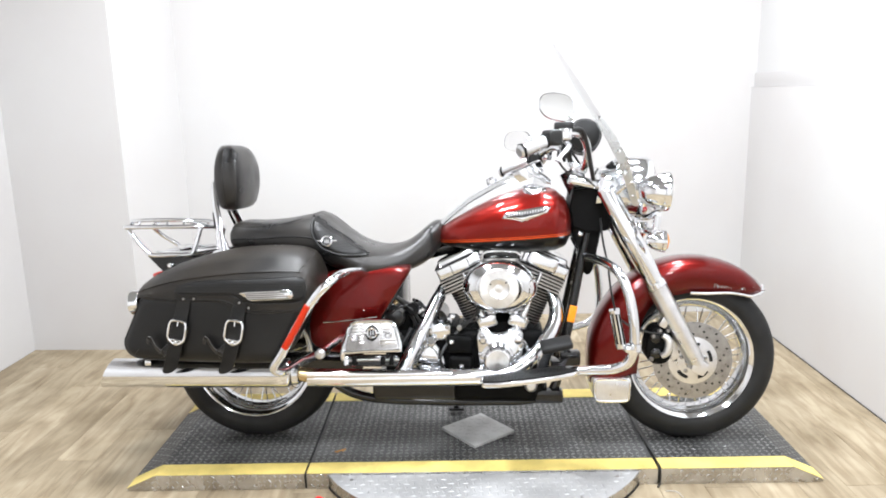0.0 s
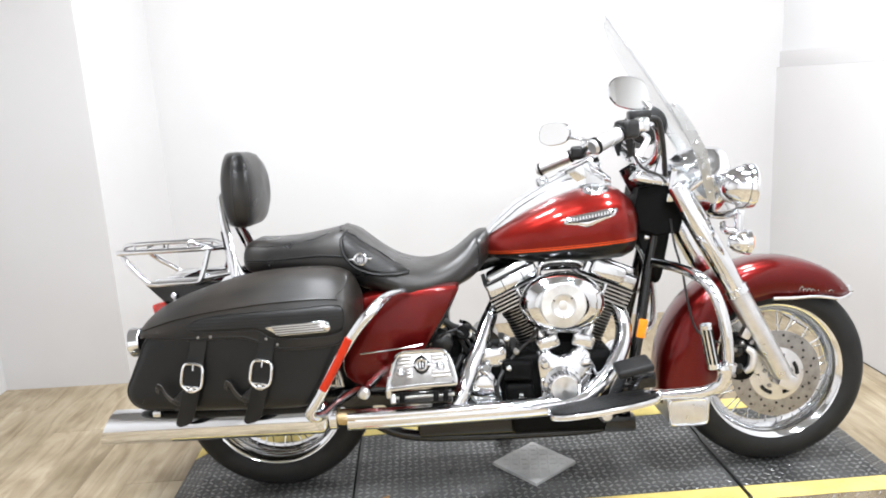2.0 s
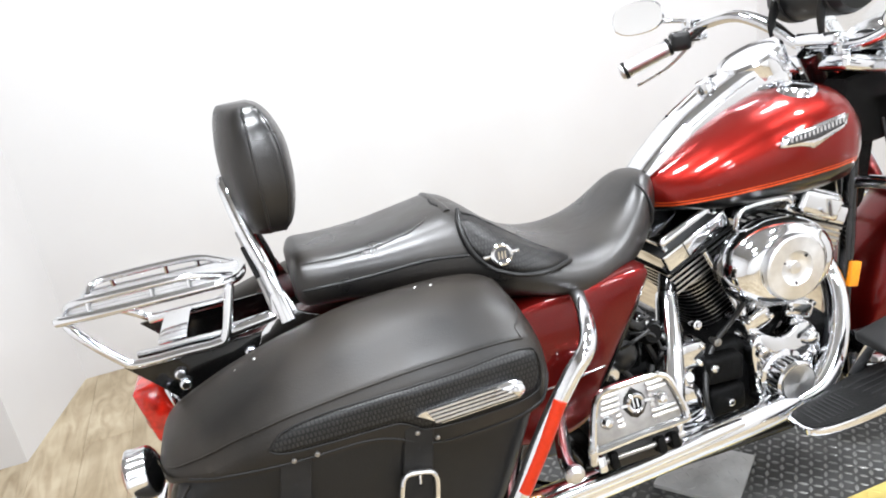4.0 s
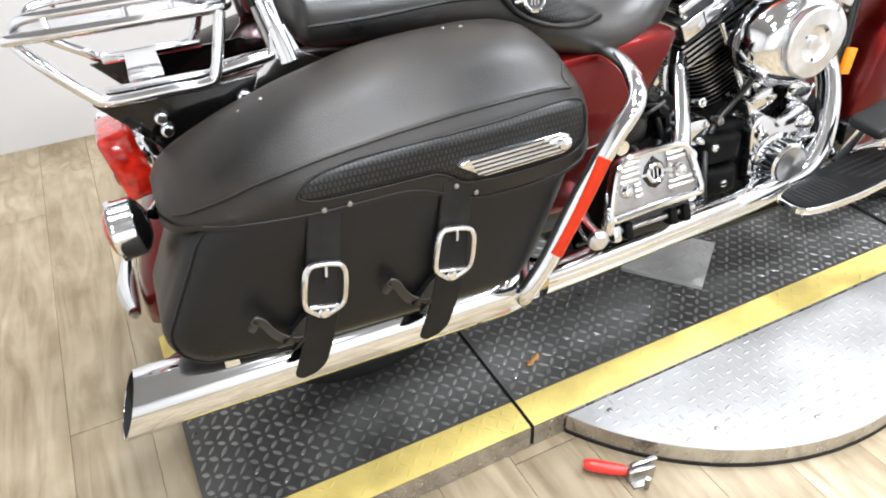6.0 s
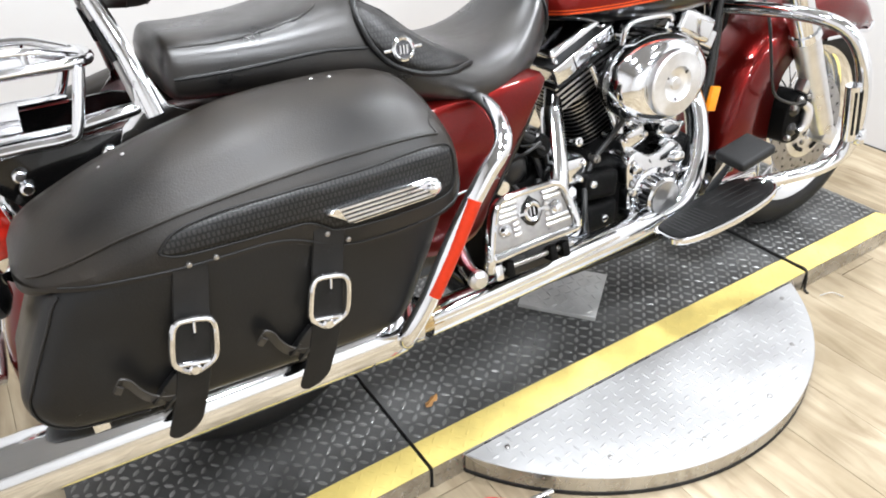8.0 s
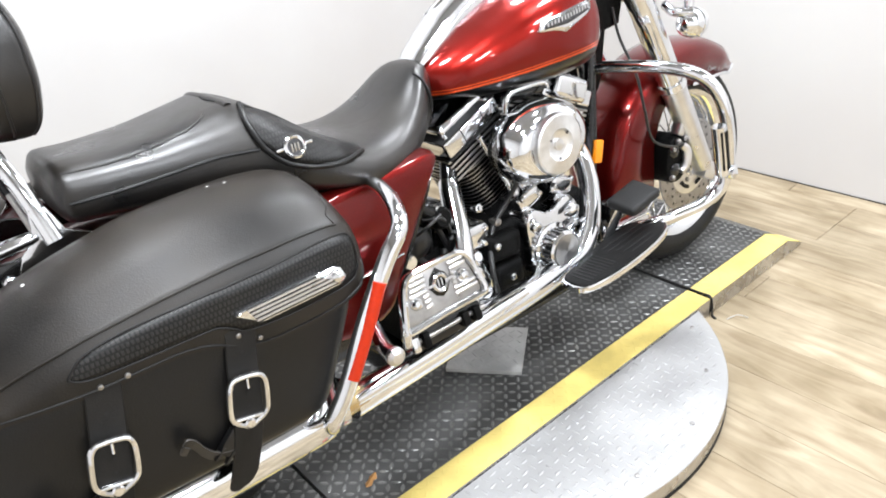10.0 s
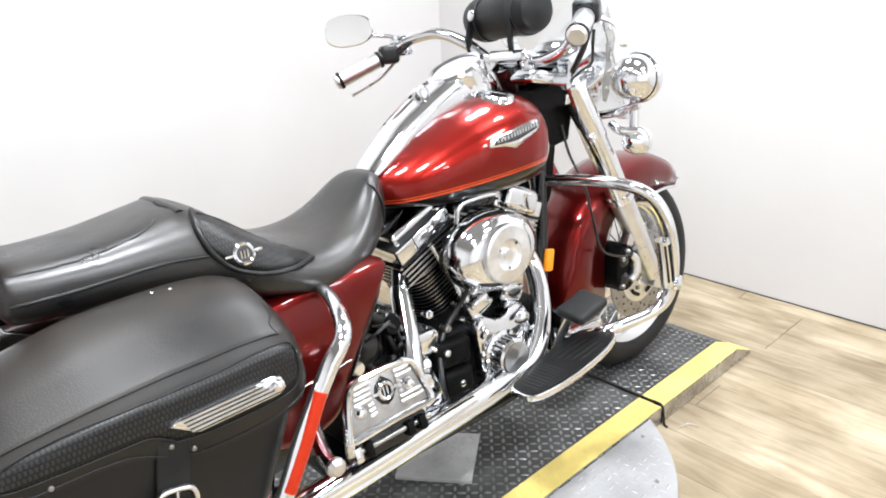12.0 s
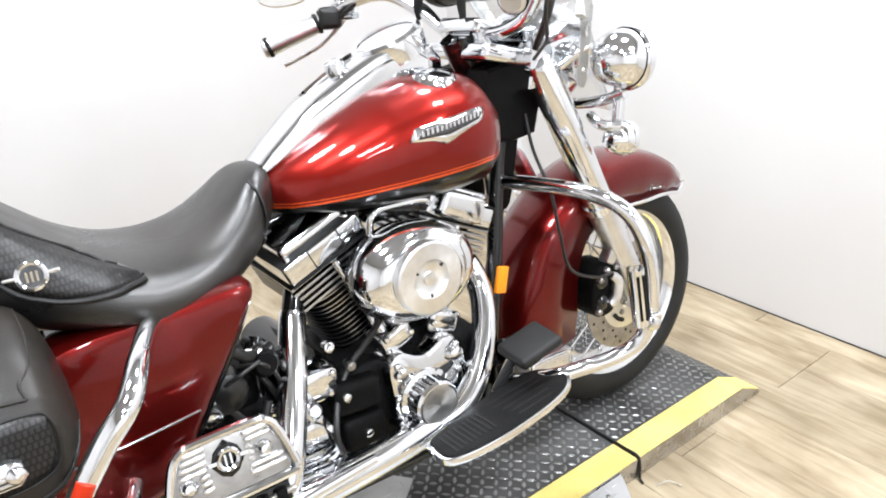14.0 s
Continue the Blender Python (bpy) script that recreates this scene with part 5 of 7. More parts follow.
rings.append([(-0.413 + 0.42 * mr * math.sin(a), my + 0.0445 * math.cos(a), mz + 0.0445 * math.sin(a)) for a in np.arange(n) * 2 * math.pi / n])
loft(bm, rings, (True, False))
muf = P_("muffler", bm, CHROME, bike, "long slash-cut chrome muffler")
P_("tip_bore", loft(bm_new(), [[(x + 0.42 * mr * math.sin(a) * k, my + 0.0443 * math.cos(a), mz + 0.0443 * math.sin(a)) for a in np.arange(n) * 2 * math.pi / n] for x, k in ((-0.412, 1), (-0.25, 0))], (False, True)), GAP, muf, "black bore")
P_("muffler_clamp", lathe(bm_new(), [(0.030, -0.012), (0.036, -0.010), (0.036, 0.010), (0.030, 0.012)], (0.228, my, mz - 0.002), (1, 0, 0), 24), CHROME, muf)
P_("tip_neck", tube(bm_new(), [(0.215, my, mz - 0.003), (0.285, my + 0.01, 0.314)], 0.024, 18, 1), BRASS, muf, "straw-coloured heated pipe")
low = P_("lower_pipe", tube(bm_new(), [(0.262, -0.292, 0.306), (0.40, -0.275, 0.300), (0.60, -0.250, 0.294), (0.78, -0.228, 0.290), (0.90, -0.205, 0.288)], 0.030, 20, 5), CHROME, bike, "chrome lower exhaust shield")
P_("shield_edge", tube(bm_new(), [(0.265, -0.312, 0.322), (0.42, -0.294, 0.317), (0.60, -0.270, 0.312), (0.74, -0.250, 0.308)], [0.012, 0.014, 0.014, 0.010], 10, 5), CHROME, low)
P_("rear_header", tube(bm_new(), [(0.694, -0.092, 0.540), (0.690, -0.096, 0.535), (0.640, -0.175, 0.440), (0.596, -0.232, 0.355), (0.565, -0.250, 0.300)], [0.020, 0.0245, 0.0255, 0.0255, 0.025], 20, 6), CHROME, low, "straight chrome header shield")
P_("header_elbow", tube(bm_new(), [(0.742, -0.04, 0.590), (0.722, -0.060, 0.586), (0.706, -0.078, 0.566), (0.690, -0.096, 0.538)], 0.020, 16, 5), BLACK, low, "black header elbow")
P_("front_header", tube(bm_new(), [(1.070, -0.045, 0.570), (1.096, -0.068, 0.530), (1.104, -0.092, 0.482), (1.090, -0.124, 0.436), (1.054, -0.162, 0.388), (1.008, -0.194, 0.342), (0.958, -0.212, 0.308), (0.90, -0.214, 0.292)], [0.020, 0.0225, 0.025, 0.026, 0.026, 0.026, 0.025, 0.024], 20, 6), CHROME, low, "chrome front header pipe")

# ---- engine ----
eng = P_("engine", lathe(bm_new(), [(0, 0.13), (0.13, 0.125), (0.155, 0.10), (0.16, 0.0), (0.155, -0.10), (0.13, -0.125), (0, -0.13)], (0.915, 0, 0.325), (0, -1, 0), 40), CRINKLE, bike, "black V-twin engine with chrome covers")
CR = Vector((0.915, 0, 0.315))


def jug(tilt, name):
    d = Vector((math.sin(radians(tilt)), 0, math.cos(radians(tilt))))
    turn = Matrix.Rotation(radians(tilt), 4, "Y")
    core = P_(name, lathe(bm_new(), [(0.052, 0.12), (0.052, 0.36)], CR, d, 28), FIN, eng, "finned black cylinder")
    for k in range(13):
        h = 0.152 + k * 0.0104
        w = 0.074 if k < 10 else 0.077
        c = CR + d * h
        ring = [(w * math.copysign(abs(math.cos(a)) ** 0.6, math.cos(a)), w * 1.12 * math.copysign(abs(math.sin(a)) ** 0.6, math.sin(a))) for a in np.arange(36) * math.pi / 18]
        bm = bm_new()
        loft(bm, [[c + turn @ Vector((x * q, y * q, z)) for x, y in ring] for z, q in ((-0.0022, 0.965), (-0.0011, 1.0), (0.0011, 1.0), (0.0022, 0.965))])
        f = P_("fin", bm, [FIN, FIN_EDGE], core)
        for p in f.data.polygons:
            nn = Vector(p.normal)
            if abs(nn.dot(d)) < 0.3:
                p.material_index = 1
    for k in range(5):
        h = 0.291 + k * 0.0118
        box_bm = box(bm_new(), CR + d * h, (0.178, 0.196, 0.006), turn, 0.002)
        f = P_("head_fin", box_bm, [FIN, FIN_EDGE], core)
        for p in f.data.polygons:
            if abs(Vector(p.normal).dot(d)) < 0.3:
                p.material_index = 1
    P_("cylinder_head", box(bm_new(), CR + d * 0.316, (0.13, 0.135, 0.07), turn, 0.012), FIN, core)
    rb = P_("rocker_cover", box(bm_new(), CR + d * 0.366, (0.168, 0.212, 0.044), turn, 0.008, 3), CHROME, core, "chrome rocker cover")
    for h in (0.3435, 0.3885):
        P_("gasket_line", box(bm_new(), CR + d * h, (0.170, 0.2145, 0.0026), turn), GAP, rb)
    for dx in (-0.030, 0.034):
        P_("cover_joint", box(bm_new(), CR + d * 0.3665 + turn @ Vector((dx, 0, 0)), (0.0022, 0.2136, 0.046), turn), GAP, rb)
    P_("rocker_top", box(bm_new(), CR + d * 0.394, (0.140, 0.184, 0.036), turn, 0.012, 3), CHROME, rb)
    for dx in (-0.065, 0.065):
        for y in (-0.094, 0.094):
            P_("cover_bolt", lathe(bm_new(), [(0, 0.022), (0.006, 0.022), (0.008, 0.018), (0.008, -0.02)], CR + d * 0.366 + turn @ Vector((dx, y, 0.006)), d, 10), CHROME, rb)
    return core


jug(-24, "rear_cylinder")
jug(24, "front_cylinder")
# crankcase and gearbox, all black
P_("crankcase", box(bm_new(), (0.90, -0.03, 0.30), (0.32, 0.23, 0.26), None, 0.03, 3), CRINKLE, eng)
P_("gearbox", box(bm_new(), (0.63, -0.01, 0.33), (0.26, 0.26, 0.22), None, 0.03, 3), CRINKLE, eng)
P_("oil_pan", box(bm_new(), (0.76, -0.01, 0.205), (0.62, 0.24, 0.075), None, 0.02, 3), BLACK, eng)
# cam cover
cc = P_("cam_cover", slab(bm_new(), cr([(0.835, 0.285), (0.83, 0.35), (0.825, 0.42), (0.85, 0.445), (0.90, 0.425), (0.95, 0.445), (0.985, 0.425), (0.985, 0.36), (0.965, 0.29), (0.93, 0.262), (0.87, 0.258)], 3, True), -0.12, -0.182, 0.012), CHROME, eng, "chrome cam cover")
P_("timer_cover", lathe(bm_new(), [(0, 0.040), (0.030, 0.040), (0.042, 0.038), (0.046, 0.033), (0.046, 0.0), (0.056, -0.004), (0.060, -0.02)], (0.896, -0.190, 0.340), (0, -1, 0), 40), CHROME, cc, "round chrome timer cover")
P_("timer_face", lathe(bm_new(), [(0, 0.0418), (0.0385, 0.0402)], (0.896, -0.190, 0.340), (0, -1, 0), 40), BRUSHED, cc)
for k in range(24):
    a = 2 * math.pi * k / 24
    P_("cover_groove", box(bm_new(), (0.896 + 0.0465 * math.cos(a), -0.206, 0.340 + 0.0465 * math.sin(a)), (0.003, 0.024, 0.003), Matrix.Rotation(-a, 4, "Y")), GAP, cc)
for x, z in ((0.842, 0.42), (0.838, 0.355), (0.842, 0.29), (0.88, 0.268), (0.955, 0.30), (0.975, 0.37), (0.972, 0.42)):
    P_("cover_screw", bolt(bm_new(), (x, -0.180, z), 0.008, 0.008), CHROME, cc)
for x, z, r in ((0.842, 0.300, 0.017), (0.968, 0.405, 0.016), (0.846, 0.405, 0.014), (0.962, 0.298, 0.013)):
    P_("cover_boss", lathe(bm_new(), [(0, 0.014), (r * 0.6, 0.014), (r * 0.95, 0.010), (r, 0.0), (r, -0.02)], (x, -0.182, z), (0, -1, 0), 18), CHROME, cc)
P_("oil_line", tube(bm_new(), [(0.985, -0.17, 0.40), (1.00, -0.165, 0.36), (0.995, -0.165, 0.31), (0.97, -0.16, 0.27)], 0.007, 10, 5), CHROME, cc)
for x0, x1 in ((0.862, 0.80), (0.968, 1.03)):
    lf = P_("lifter_block", box(bm_new(), (x0, -0.125, 0.462), (0.068, 0.07, 0.042), Matrix.Rotation(radians(20 if x0 > 0.9 else -20), 4, "Y"), 0.010, 3), CHROME, eng, "chrome lifter block")
    for k in (-1, 1):
        a, b = Vector((x0 + 0.016 * k, -0.128, 0.475)), Vector((x1 + 0.02 * k, -0.105, 0.625))
        P_("pushrod_tube", tube(bm_new(), [a, a.lerp(b, 0.18), a.lerp(b, 0.22), a.lerp(b, 0.5), a.lerp(b, 0.54), b], [0.013, 0.013, 0.0095, 0.0095, 0.0075, 0.0075], 14, 1), CHROME, lf)
    for k in (-1, 1):
        P_("block_screw", bolt(bm_new(), (x0 + 0.026 * k, -0.160, 0.47), 0.007, 0.008), CHROME, lf)
# air cleaner
ac_at = (0.906, -0.128, 0.586)
ac = P_("air_cleaner", lathe(bm_new(), [(0.112, 0.0), (0.124, 0.012), (0.127, 0.03), (0.124, 0.052), (0.112, 0.068), (0.098, 0.078), (0.082, 0.083), (0.074, 0.084), (0.072, 0.088), (0.070, 0.090)], ac_at, (0, -1, 0.0), 64, 1.0, 0.74), CHROME, eng, "oval chrome air cleaner cover")
P_("cover_disc", lathe(bm_new(), [(0.068, 0.084), (0.0675, 0.098), (0.064, 0.101), (0.036, 0.102), (0.034, 0.098), (0.028, 0.094), (0.013, 0.093), (0.012, 0.098), (0, 0.099)], (0.901, -0.128, 0.590), (0, -1, 0), 48), BRUSHED, ac, "brushed round disc")
P_("backing_plate", lathe(bm_new(), [(0, 0.012), (0.116, 0.012), (0.118, 0.0), (0.116, -0.012), (0, -0.012)], ac_at, (0, -1, 0), 48, 1.0, 0.74), BLACK, ac)
for a in (40, 150, 270):
    P_("disc_slot", box(bm_new(), (0.901 + 0.032 * math.cos(radians(a)), -0.2265, 0.590 + 0.032 * math.sin(radians(a))), (0.004, 0.003, 0.007), Matrix.Rotation(radians(90 - a), 4, "Y")), EMBLEM_GREY, ac)
P_("intake", tube(bm_new(), [(0.84, -0.04, 0.60), (0.915, -0.06, 0.595), (0.99, -0.04, 0.60)], 0.034, 16, 5), BLACK, eng)
# gearbox side cover, chrome, with fins, and the electric bits behind it
gc = P_("gearbox_cover", slab(bm_new(), cr([(0.602, 0.300), (0.612, 0.350), (0.640, 0.395), (0.676, 0.396), (0.702, 0.368), (0.716, 0.325), (0.712, 0.296), (0.66, 0.288)], 3, True), -0.12, -0.178, 0.016), CHROME, eng, "chrome gearbox cover with stepped ledges")
P_("cover_face", slab(bm_new(), cr([(0.618, 0.318), (0.626, 0.352), (0.648, 0.380), (0.672, 0.380), (0.690, 0.358), (0.700, 0.326), (0.66, 0.312)], 3, True), -0.176, -0.190, 0.008), CHROME, gc)
for k in range(2):
    P_("cover_ledge", box(bm_new(), (0.662 + 0.006 * k, -0.175 - 0.010 * k, 0.297 - 0.017 * k), (0.118, 0.05, 0.012), None, 0.004), CHROME, gc)
P_("filler_plug", lathe(bm_new(), [(0, 0.016), (0.010, 0.016), (0.013, 0.012), (0.016, 0.010), (0.018, 0.0), (0.018, -0.02)], (0.668, -0.178, 0.398), (0.1, -1, 0.5), 16), CHROME, gc)
st_ = P_("starter", slab(bm_new(), cr([(0.648, 0.405), (0.650, 0.435), (0.672, 0.456), (0.728, 0.456), (0.736, 0.43), (0.726, 0.400), (0.69, 0.394)], 3, True), -0.06, -0.160, 0.012), CHROME, eng, "chrome starter cover")
for x, z in ((0.665, 0.44), (0.722, 0.445), (0.715, 0.41)):
    P_("cover_screw", bolt(bm_new(), (x, -0.158, z), 0.007, 0.008), CHROME, st_)
P_("starter_body", tube(bm_new(), [(0.68, 0.05, 0.455), (0.68, -0.10, 0.455)], 0.042, 20, 1), BLACK, eng)
P_("cable_box", box(bm_new(), (0.560, -0.10, 0.455), (0.08, 0.07, 0.08), None, 0.015, 3), CRINKLE, eng)
P_("round_cap", lathe(bm_new(), [(0, 0.05), (0.02, 0.05), (0.034, 0.04), (0.036, 0.0)], (0.540, -0.125, 0.478), (0, -1, 0), 22), PLASTIC, eng)
P_("solenoid_cap", lathe(bm_new(), [(0, 0.04), (0.014, 0.04), (0.018, 0.034), (0.018, 0.0)], (0.506, -0.145, 0.455), (0, -1, 0), 18), CHROME, eng)
P_("oil_filler", lathe(bm_new(), [(0, 0.05), (0.018, 0.05), (0.024, 0.04), (0.024, 0.0)], (0.605, -0.13, 0.505), (0, -1, 0.2), 18), CRINKLE, eng)
P_("breather_hose", tube(bm_new(), [(0.845, -0.150, 0.545), (0.835, -0.150, 0.510), (0.806, -0.140, 0.468), (0.764, -0.140, 0.430), (0.730, -0.160, 0.395), (0.708, -0.186, 0.368), (0.700, -0.198, 0.338), (0.712, -0.190, 0.300)], 0.0058, 10, 6), CABLE, eng, "black breather hose")
P_("case_block", box(bm_new(), (0.765, -0.13, 0.385), (0.095, 0.09, 0.062), Matrix.Rotation(radians(4), 4, "Y"), 0.016, 3), CRINKLE, eng, "ribbed black gearbox end cover")
P_("case_block", box(bm_new(), (0.770, -0.13, 0.312), (0.085, 0.09, 0.066), None, 0.016, 3), CRINKLE, eng)
for x, z in ((0.738, 0.397), (0.772, 0.310)):
    P_("case_bolt", bolt(bm_new(), (x, -0.174, z), 0.009, 0.008), CHROME, eng)
for (a, b, c) in (((0.52, -0.12, 0.56), (0.58, -0.16, 0.52), (0.63, -0.15, 0.42)), ((0.50, -0.14, 0.50), (0.56, -0.17, 0.42), (0.60, -0.17, 0.36)), ((0.60, -0.09, 0.53), (0.65, -0.12, 0.50), (0.70, -0.12, 0.44))):
    P_("wire_loom", tube(bm_new(), [a, b, c], 0.006, 8, 6), CABLE, eng)
# small fittings between the side cover and the header: clamps, unions, plugs, wires
for x, y, z, r, ax, m_ in ((0.505, -0.186, 0.490, 0.007, (0, -1, 0), CHROME), (0.545, -0.155, 0.535, 0.010, (0, -1, 0.3), BRASS), (0.560, -0.160, 0.395, 0.011, (0.3, -1, 0), CHROME), (0.625, -0.150, 0.500, 0.009, (0, -1, 0.4), STEEL), (0.520, -0.160, 0.465, 0.008, (0, -1, 0), STEEL), (0.610, -0.165, 0.420, 0.010, (0, -1, 0), CHROME), (0.590, -0.140, 0.520, 0.012, (0, -1, 0.5), STEEL), (0.740, -0.120, 0.475, 0.010, (0, -1, 0.2), CHROME), (0.765, -0.150, 0.440, 0.009, (0, -1, 0), STEEL)):
    P_("fitting", lathe(bm_new(), [(0, 0.010), (r * 0.5, 0.010), (r * 0.6, 0.006), (r, 0.005), (r, -0.006), (r * 0.7, -0.02)], (x, y, z), ax, 8), m_, eng)
for pts, r in (([(0.50, -0.155, 0.585), (0.545, -0.175, 0.560), (0.585, -0.165, 0.530), (0.63, -0.13, 0.520)], 0.009), ([(0.52, -0.165, 0.41), (0.545, -0.190, 0.385), (0.575, -0.185, 0.40), (0.60, -0.17, 0.445)], 0.007), ([(0.565, -0.16, 0.52), (0.60, -0.178, 0.515), (0.625, -0.165, 0.475), (0.635, -0.14, 0.43)], 0.004), ([(0.535, -0.175, 0.50), (0.555, -0.195, 0.52), (0.59, -0.19, 0.53)], 0.0035)):
    P_("hose", tube(bm_new(), pts, r, 10, 6), CABLE, eng)
for x, y, z, a in ((0.545, -0.176, 0.560, 20), (0.600, -0.160, 0.528, -30), (0.548, -0.191, 0.386, 10)):
    P_("hose_clamp", lathe(bm_new(), [(0.0092, -0.004), (0.0108, -0.004), (0.0108, 0.004), (0.0092, 0.004)], (x, y, z), (1, -0.3, math.sin(radians(a))), 14), STEEL, eng)
P_("coil_bracket", box(bm_new(), (0.915, -0.085, 0.690), (0.13, 0.06, 0.030), None, 0.008), BLACK, eng)
P_("head_bracket", tube(bm_new(), [(0.845, -0.125, 0.66), (0.85, -0.13, 0.695), (0.88, -0.13, 0.705), (0.955, -0.13, 0.703), (0.975, -0.125, 0.69)], 0.007, 10, 5), CHROME, eng)
P_("horn_cover", box(bm_new(), (1.055, -0.10, 0.665), (0.11, 0.06, 0.055), Matrix.Rotation(radians(24), 4, "Y"), 0.014, 3), CHROME, eng)

# ---- frame ----
fr_ = P_("frame", tube(bm_new(), [(1.235, -0.035, 0.84), (1.205, -0.05, 0.72), (1.165, -0.075, 0.52), (1.135, -0.09, 0.38), (1.105, -0.105, 0.24), (1.06, -0.11, 0.185), (0.90, -0.11, 0.165), (0.45, -0.11, 0.175), (0.30, -0.11, 0.24)], 0.017, 14, 6), BLACK, bike, "black tubular frame")
P_("frame_tube", tube(bm_new(), [(1.235, 0.035, 0.84), (1.205, 0.05, 0.72), (1.165, 0.075, 0.52), (1.135, 0.09, 0.38), (1.105, 0.105, 0.24), (1.06, 0.11, 0.185), (0.90, 0.11, 0.165), (0.45, 0.11, 0.175), (0.30, 0.11, 0.24)], 0.017, 14, 6), BLACK, fr_)
P_("seat_post", tube(bm_new(), [(0.622, -0.09, 0.520), (0.612, -0.10, 0.50), (0.600, -0.115, 0.42), (0.585, -0.12, 0.30), (0.58, -0.11, 0.20)], 0.018, 14, 5), BLACK, fr_)
# black block added to fill the dark gap behind the side cover
P_("dark_block", box(bm_new(), (0.58, -0.04, 0.40), (0.15, 0.10, 0.14), None, 0.02, 3), CRINKLE, fr_)
P_("regulator_plate", box(bm_new(), (1.113, -0.13, 0.300), (0.065, 0.07, 0.05), None, 0.006), BLACK, fr_)
P_("horn_shell", tube(bm_new(), [(1.160, -0.030, 0.738), (1.190, -0.032, 0.685), (1.192, -0.032, 0.625), (1.162, -0.030, 0.572)], [0.006, 0.015, 0.014, 0.005], 12, 6, flat=0.6), CHROME, fr_, "curved chrome horn shell")
P_("backbone", tube(bm_new(), [(1.20, 0, 0.84), (0.9, 0, 0.755), (0.72, 0, 0.708), (0.60, 0, 0.675), (0.46, 0, 0.62)], 0.028, 14, 5), BLACK, fr_)
P_("steering_head", lathe(bm_new(), [(0.036, -0.02), (0.036, 0.15)], (1.165, 0, 0.955), (0.42, 0, -0.9), 22), BLACK, fr_)
P_("neck_shroud", loft(bm_new(), [[(1.215 + (x - 1.215) * k, y, 0.84 + (z - 0.84) * k) for x, z in ((1.160, 0.780), (1.150, 0.850), (1.162, 0.908), (1.225, 0.918), (1.290, 0.908), (1.305, 0.84), (1.285, 0.768), (1.215, 0.758))] for y, k in ((-0.084, 0.92), (-0.079, 1.0), (0.079, 1.0), (0.084, 0.92))]), CRINKLE, fr_, "black neck shroud", 25)
P_("neck_gusset", loft(bm_new(), [[(1.21 + (x - 1.21) * k, y, 0.72 + (z - 0.72) * k) for x, z in cr([(1.165, 0.742), (1.158, 0.845), (1.232, 0.850), (1.262, 0.78), (1.250, 0.70), (1.232, 0.62), (1.205, 0.615), (1.190, 0.69)], 3, True)] for y, k in ((-0.058, 0.90), (-0.052, 1.0), (0.052, 1.0), (0.058, 0.90))]), CRINKLE, fr_, "black cast neck gusset", 40)
P_("shroud_bolt", bolt(bm_new(), (1.190, -0.057, 0.755), 0.009, 0.006), CHROME, fr_)
P_("swingarm", box(bm_new(), (0.20, -0.115, 0.315), (0.44, 0.035, 0.06), None, 0.01), BLACK, fr_)
P_("swingarm", box(bm_new(), (0.20, 0.115, 0.315), (0.44, 0.035, 0.06), None, 0.01), BLACK, fr_)
P_("shock_absorber", tube(bm_new(), [(0.10, -0.135, 0.33), (0.24, -0.135, 0.55)], 0.028, 16, 1), BLACK, fr_)
P_("rear_axle", lathe(bm_new(), [(0, 0.02), (0.016, 0.02), (0.018, 0.0), (0.018, -0.28)], (0, -0.14, FZ), (0, -1, 0), 18), CHROME, fr_)
P_("regulator", box(bm_new(), (0.560, -0.02, 0.455), (0.10, 0.10, 0.08), None, 0.015), CRINKLE, fr_)
P_("battery_box", box(bm_new(), (0.44, 0, 0.48), (0.26, 0.24, 0.24), None, 0.02), BLACK, fr_)
P_("fork_lock_bracket", box(bm_new(), (1.075, -0.12, 0.19), (0.10, 0.05, 0.05), None, 0.012), BLACK, fr_)
P_("amber_side_reflector", box(bm_new(), (1.158, -0.103, 0.478), (0.026, 0.012, 0.058), Matrix.Rotation(radians(12), 4, "Y"), 0.003), AMBER, fr_, "amber side reflector")
P_("stand_leg", tube(bm_new(), [(0.80, 0.13, 0.19), (0.74, 0.17, 0.11), (0.735, 0.18, 0.05)], 0.013, 12, 4), BLACK, fr_, "black side stand leg")
P_("stand_foot", box(bm_new(), (0.735, 0.182, 0.039), (0.06, 0.045, 0.012), Matrix.Rotation(radians(5), 4, "X"), 0.004), BLACK, fr_)

# ---- side cover ----
sc = P_("side_cover", slab(bm_new(), cr([(0.25, 0.40), (0.255, 0.52), (0.285, 0.62), (0.35, 0.650), (0.46, 0.655), (0.565, 0.665), (0.602, 0.655), (0.575, 0.600), (0.530, 0.525), (0.480, 0.445), (0.435, 0.375), (0.34, 0.36)], 4, True), -0.13, -0.200, 0.022), RED, bike, "cherry red side cover")
P_("cover_edge", tube(bm_new(), [(0.593, -0.178, 0.645), (0.568, -0.188, 0.595), (0.524, -0.190, 0.522), (0.474, -0.190, 0.442), (0.432, -0.182, 0.380)], 0.006, 8, 5), BLACK, sc, "black rubber edge")
P_("cover_line", tube(bm_new(), [(0.30, -0.2005, 0.472), (0.40, -0.2005, 0.480), (0.485, -0.1995, 0.490)], 0.0022, 6, 4), CHROME, sc, "thin bright moulding")

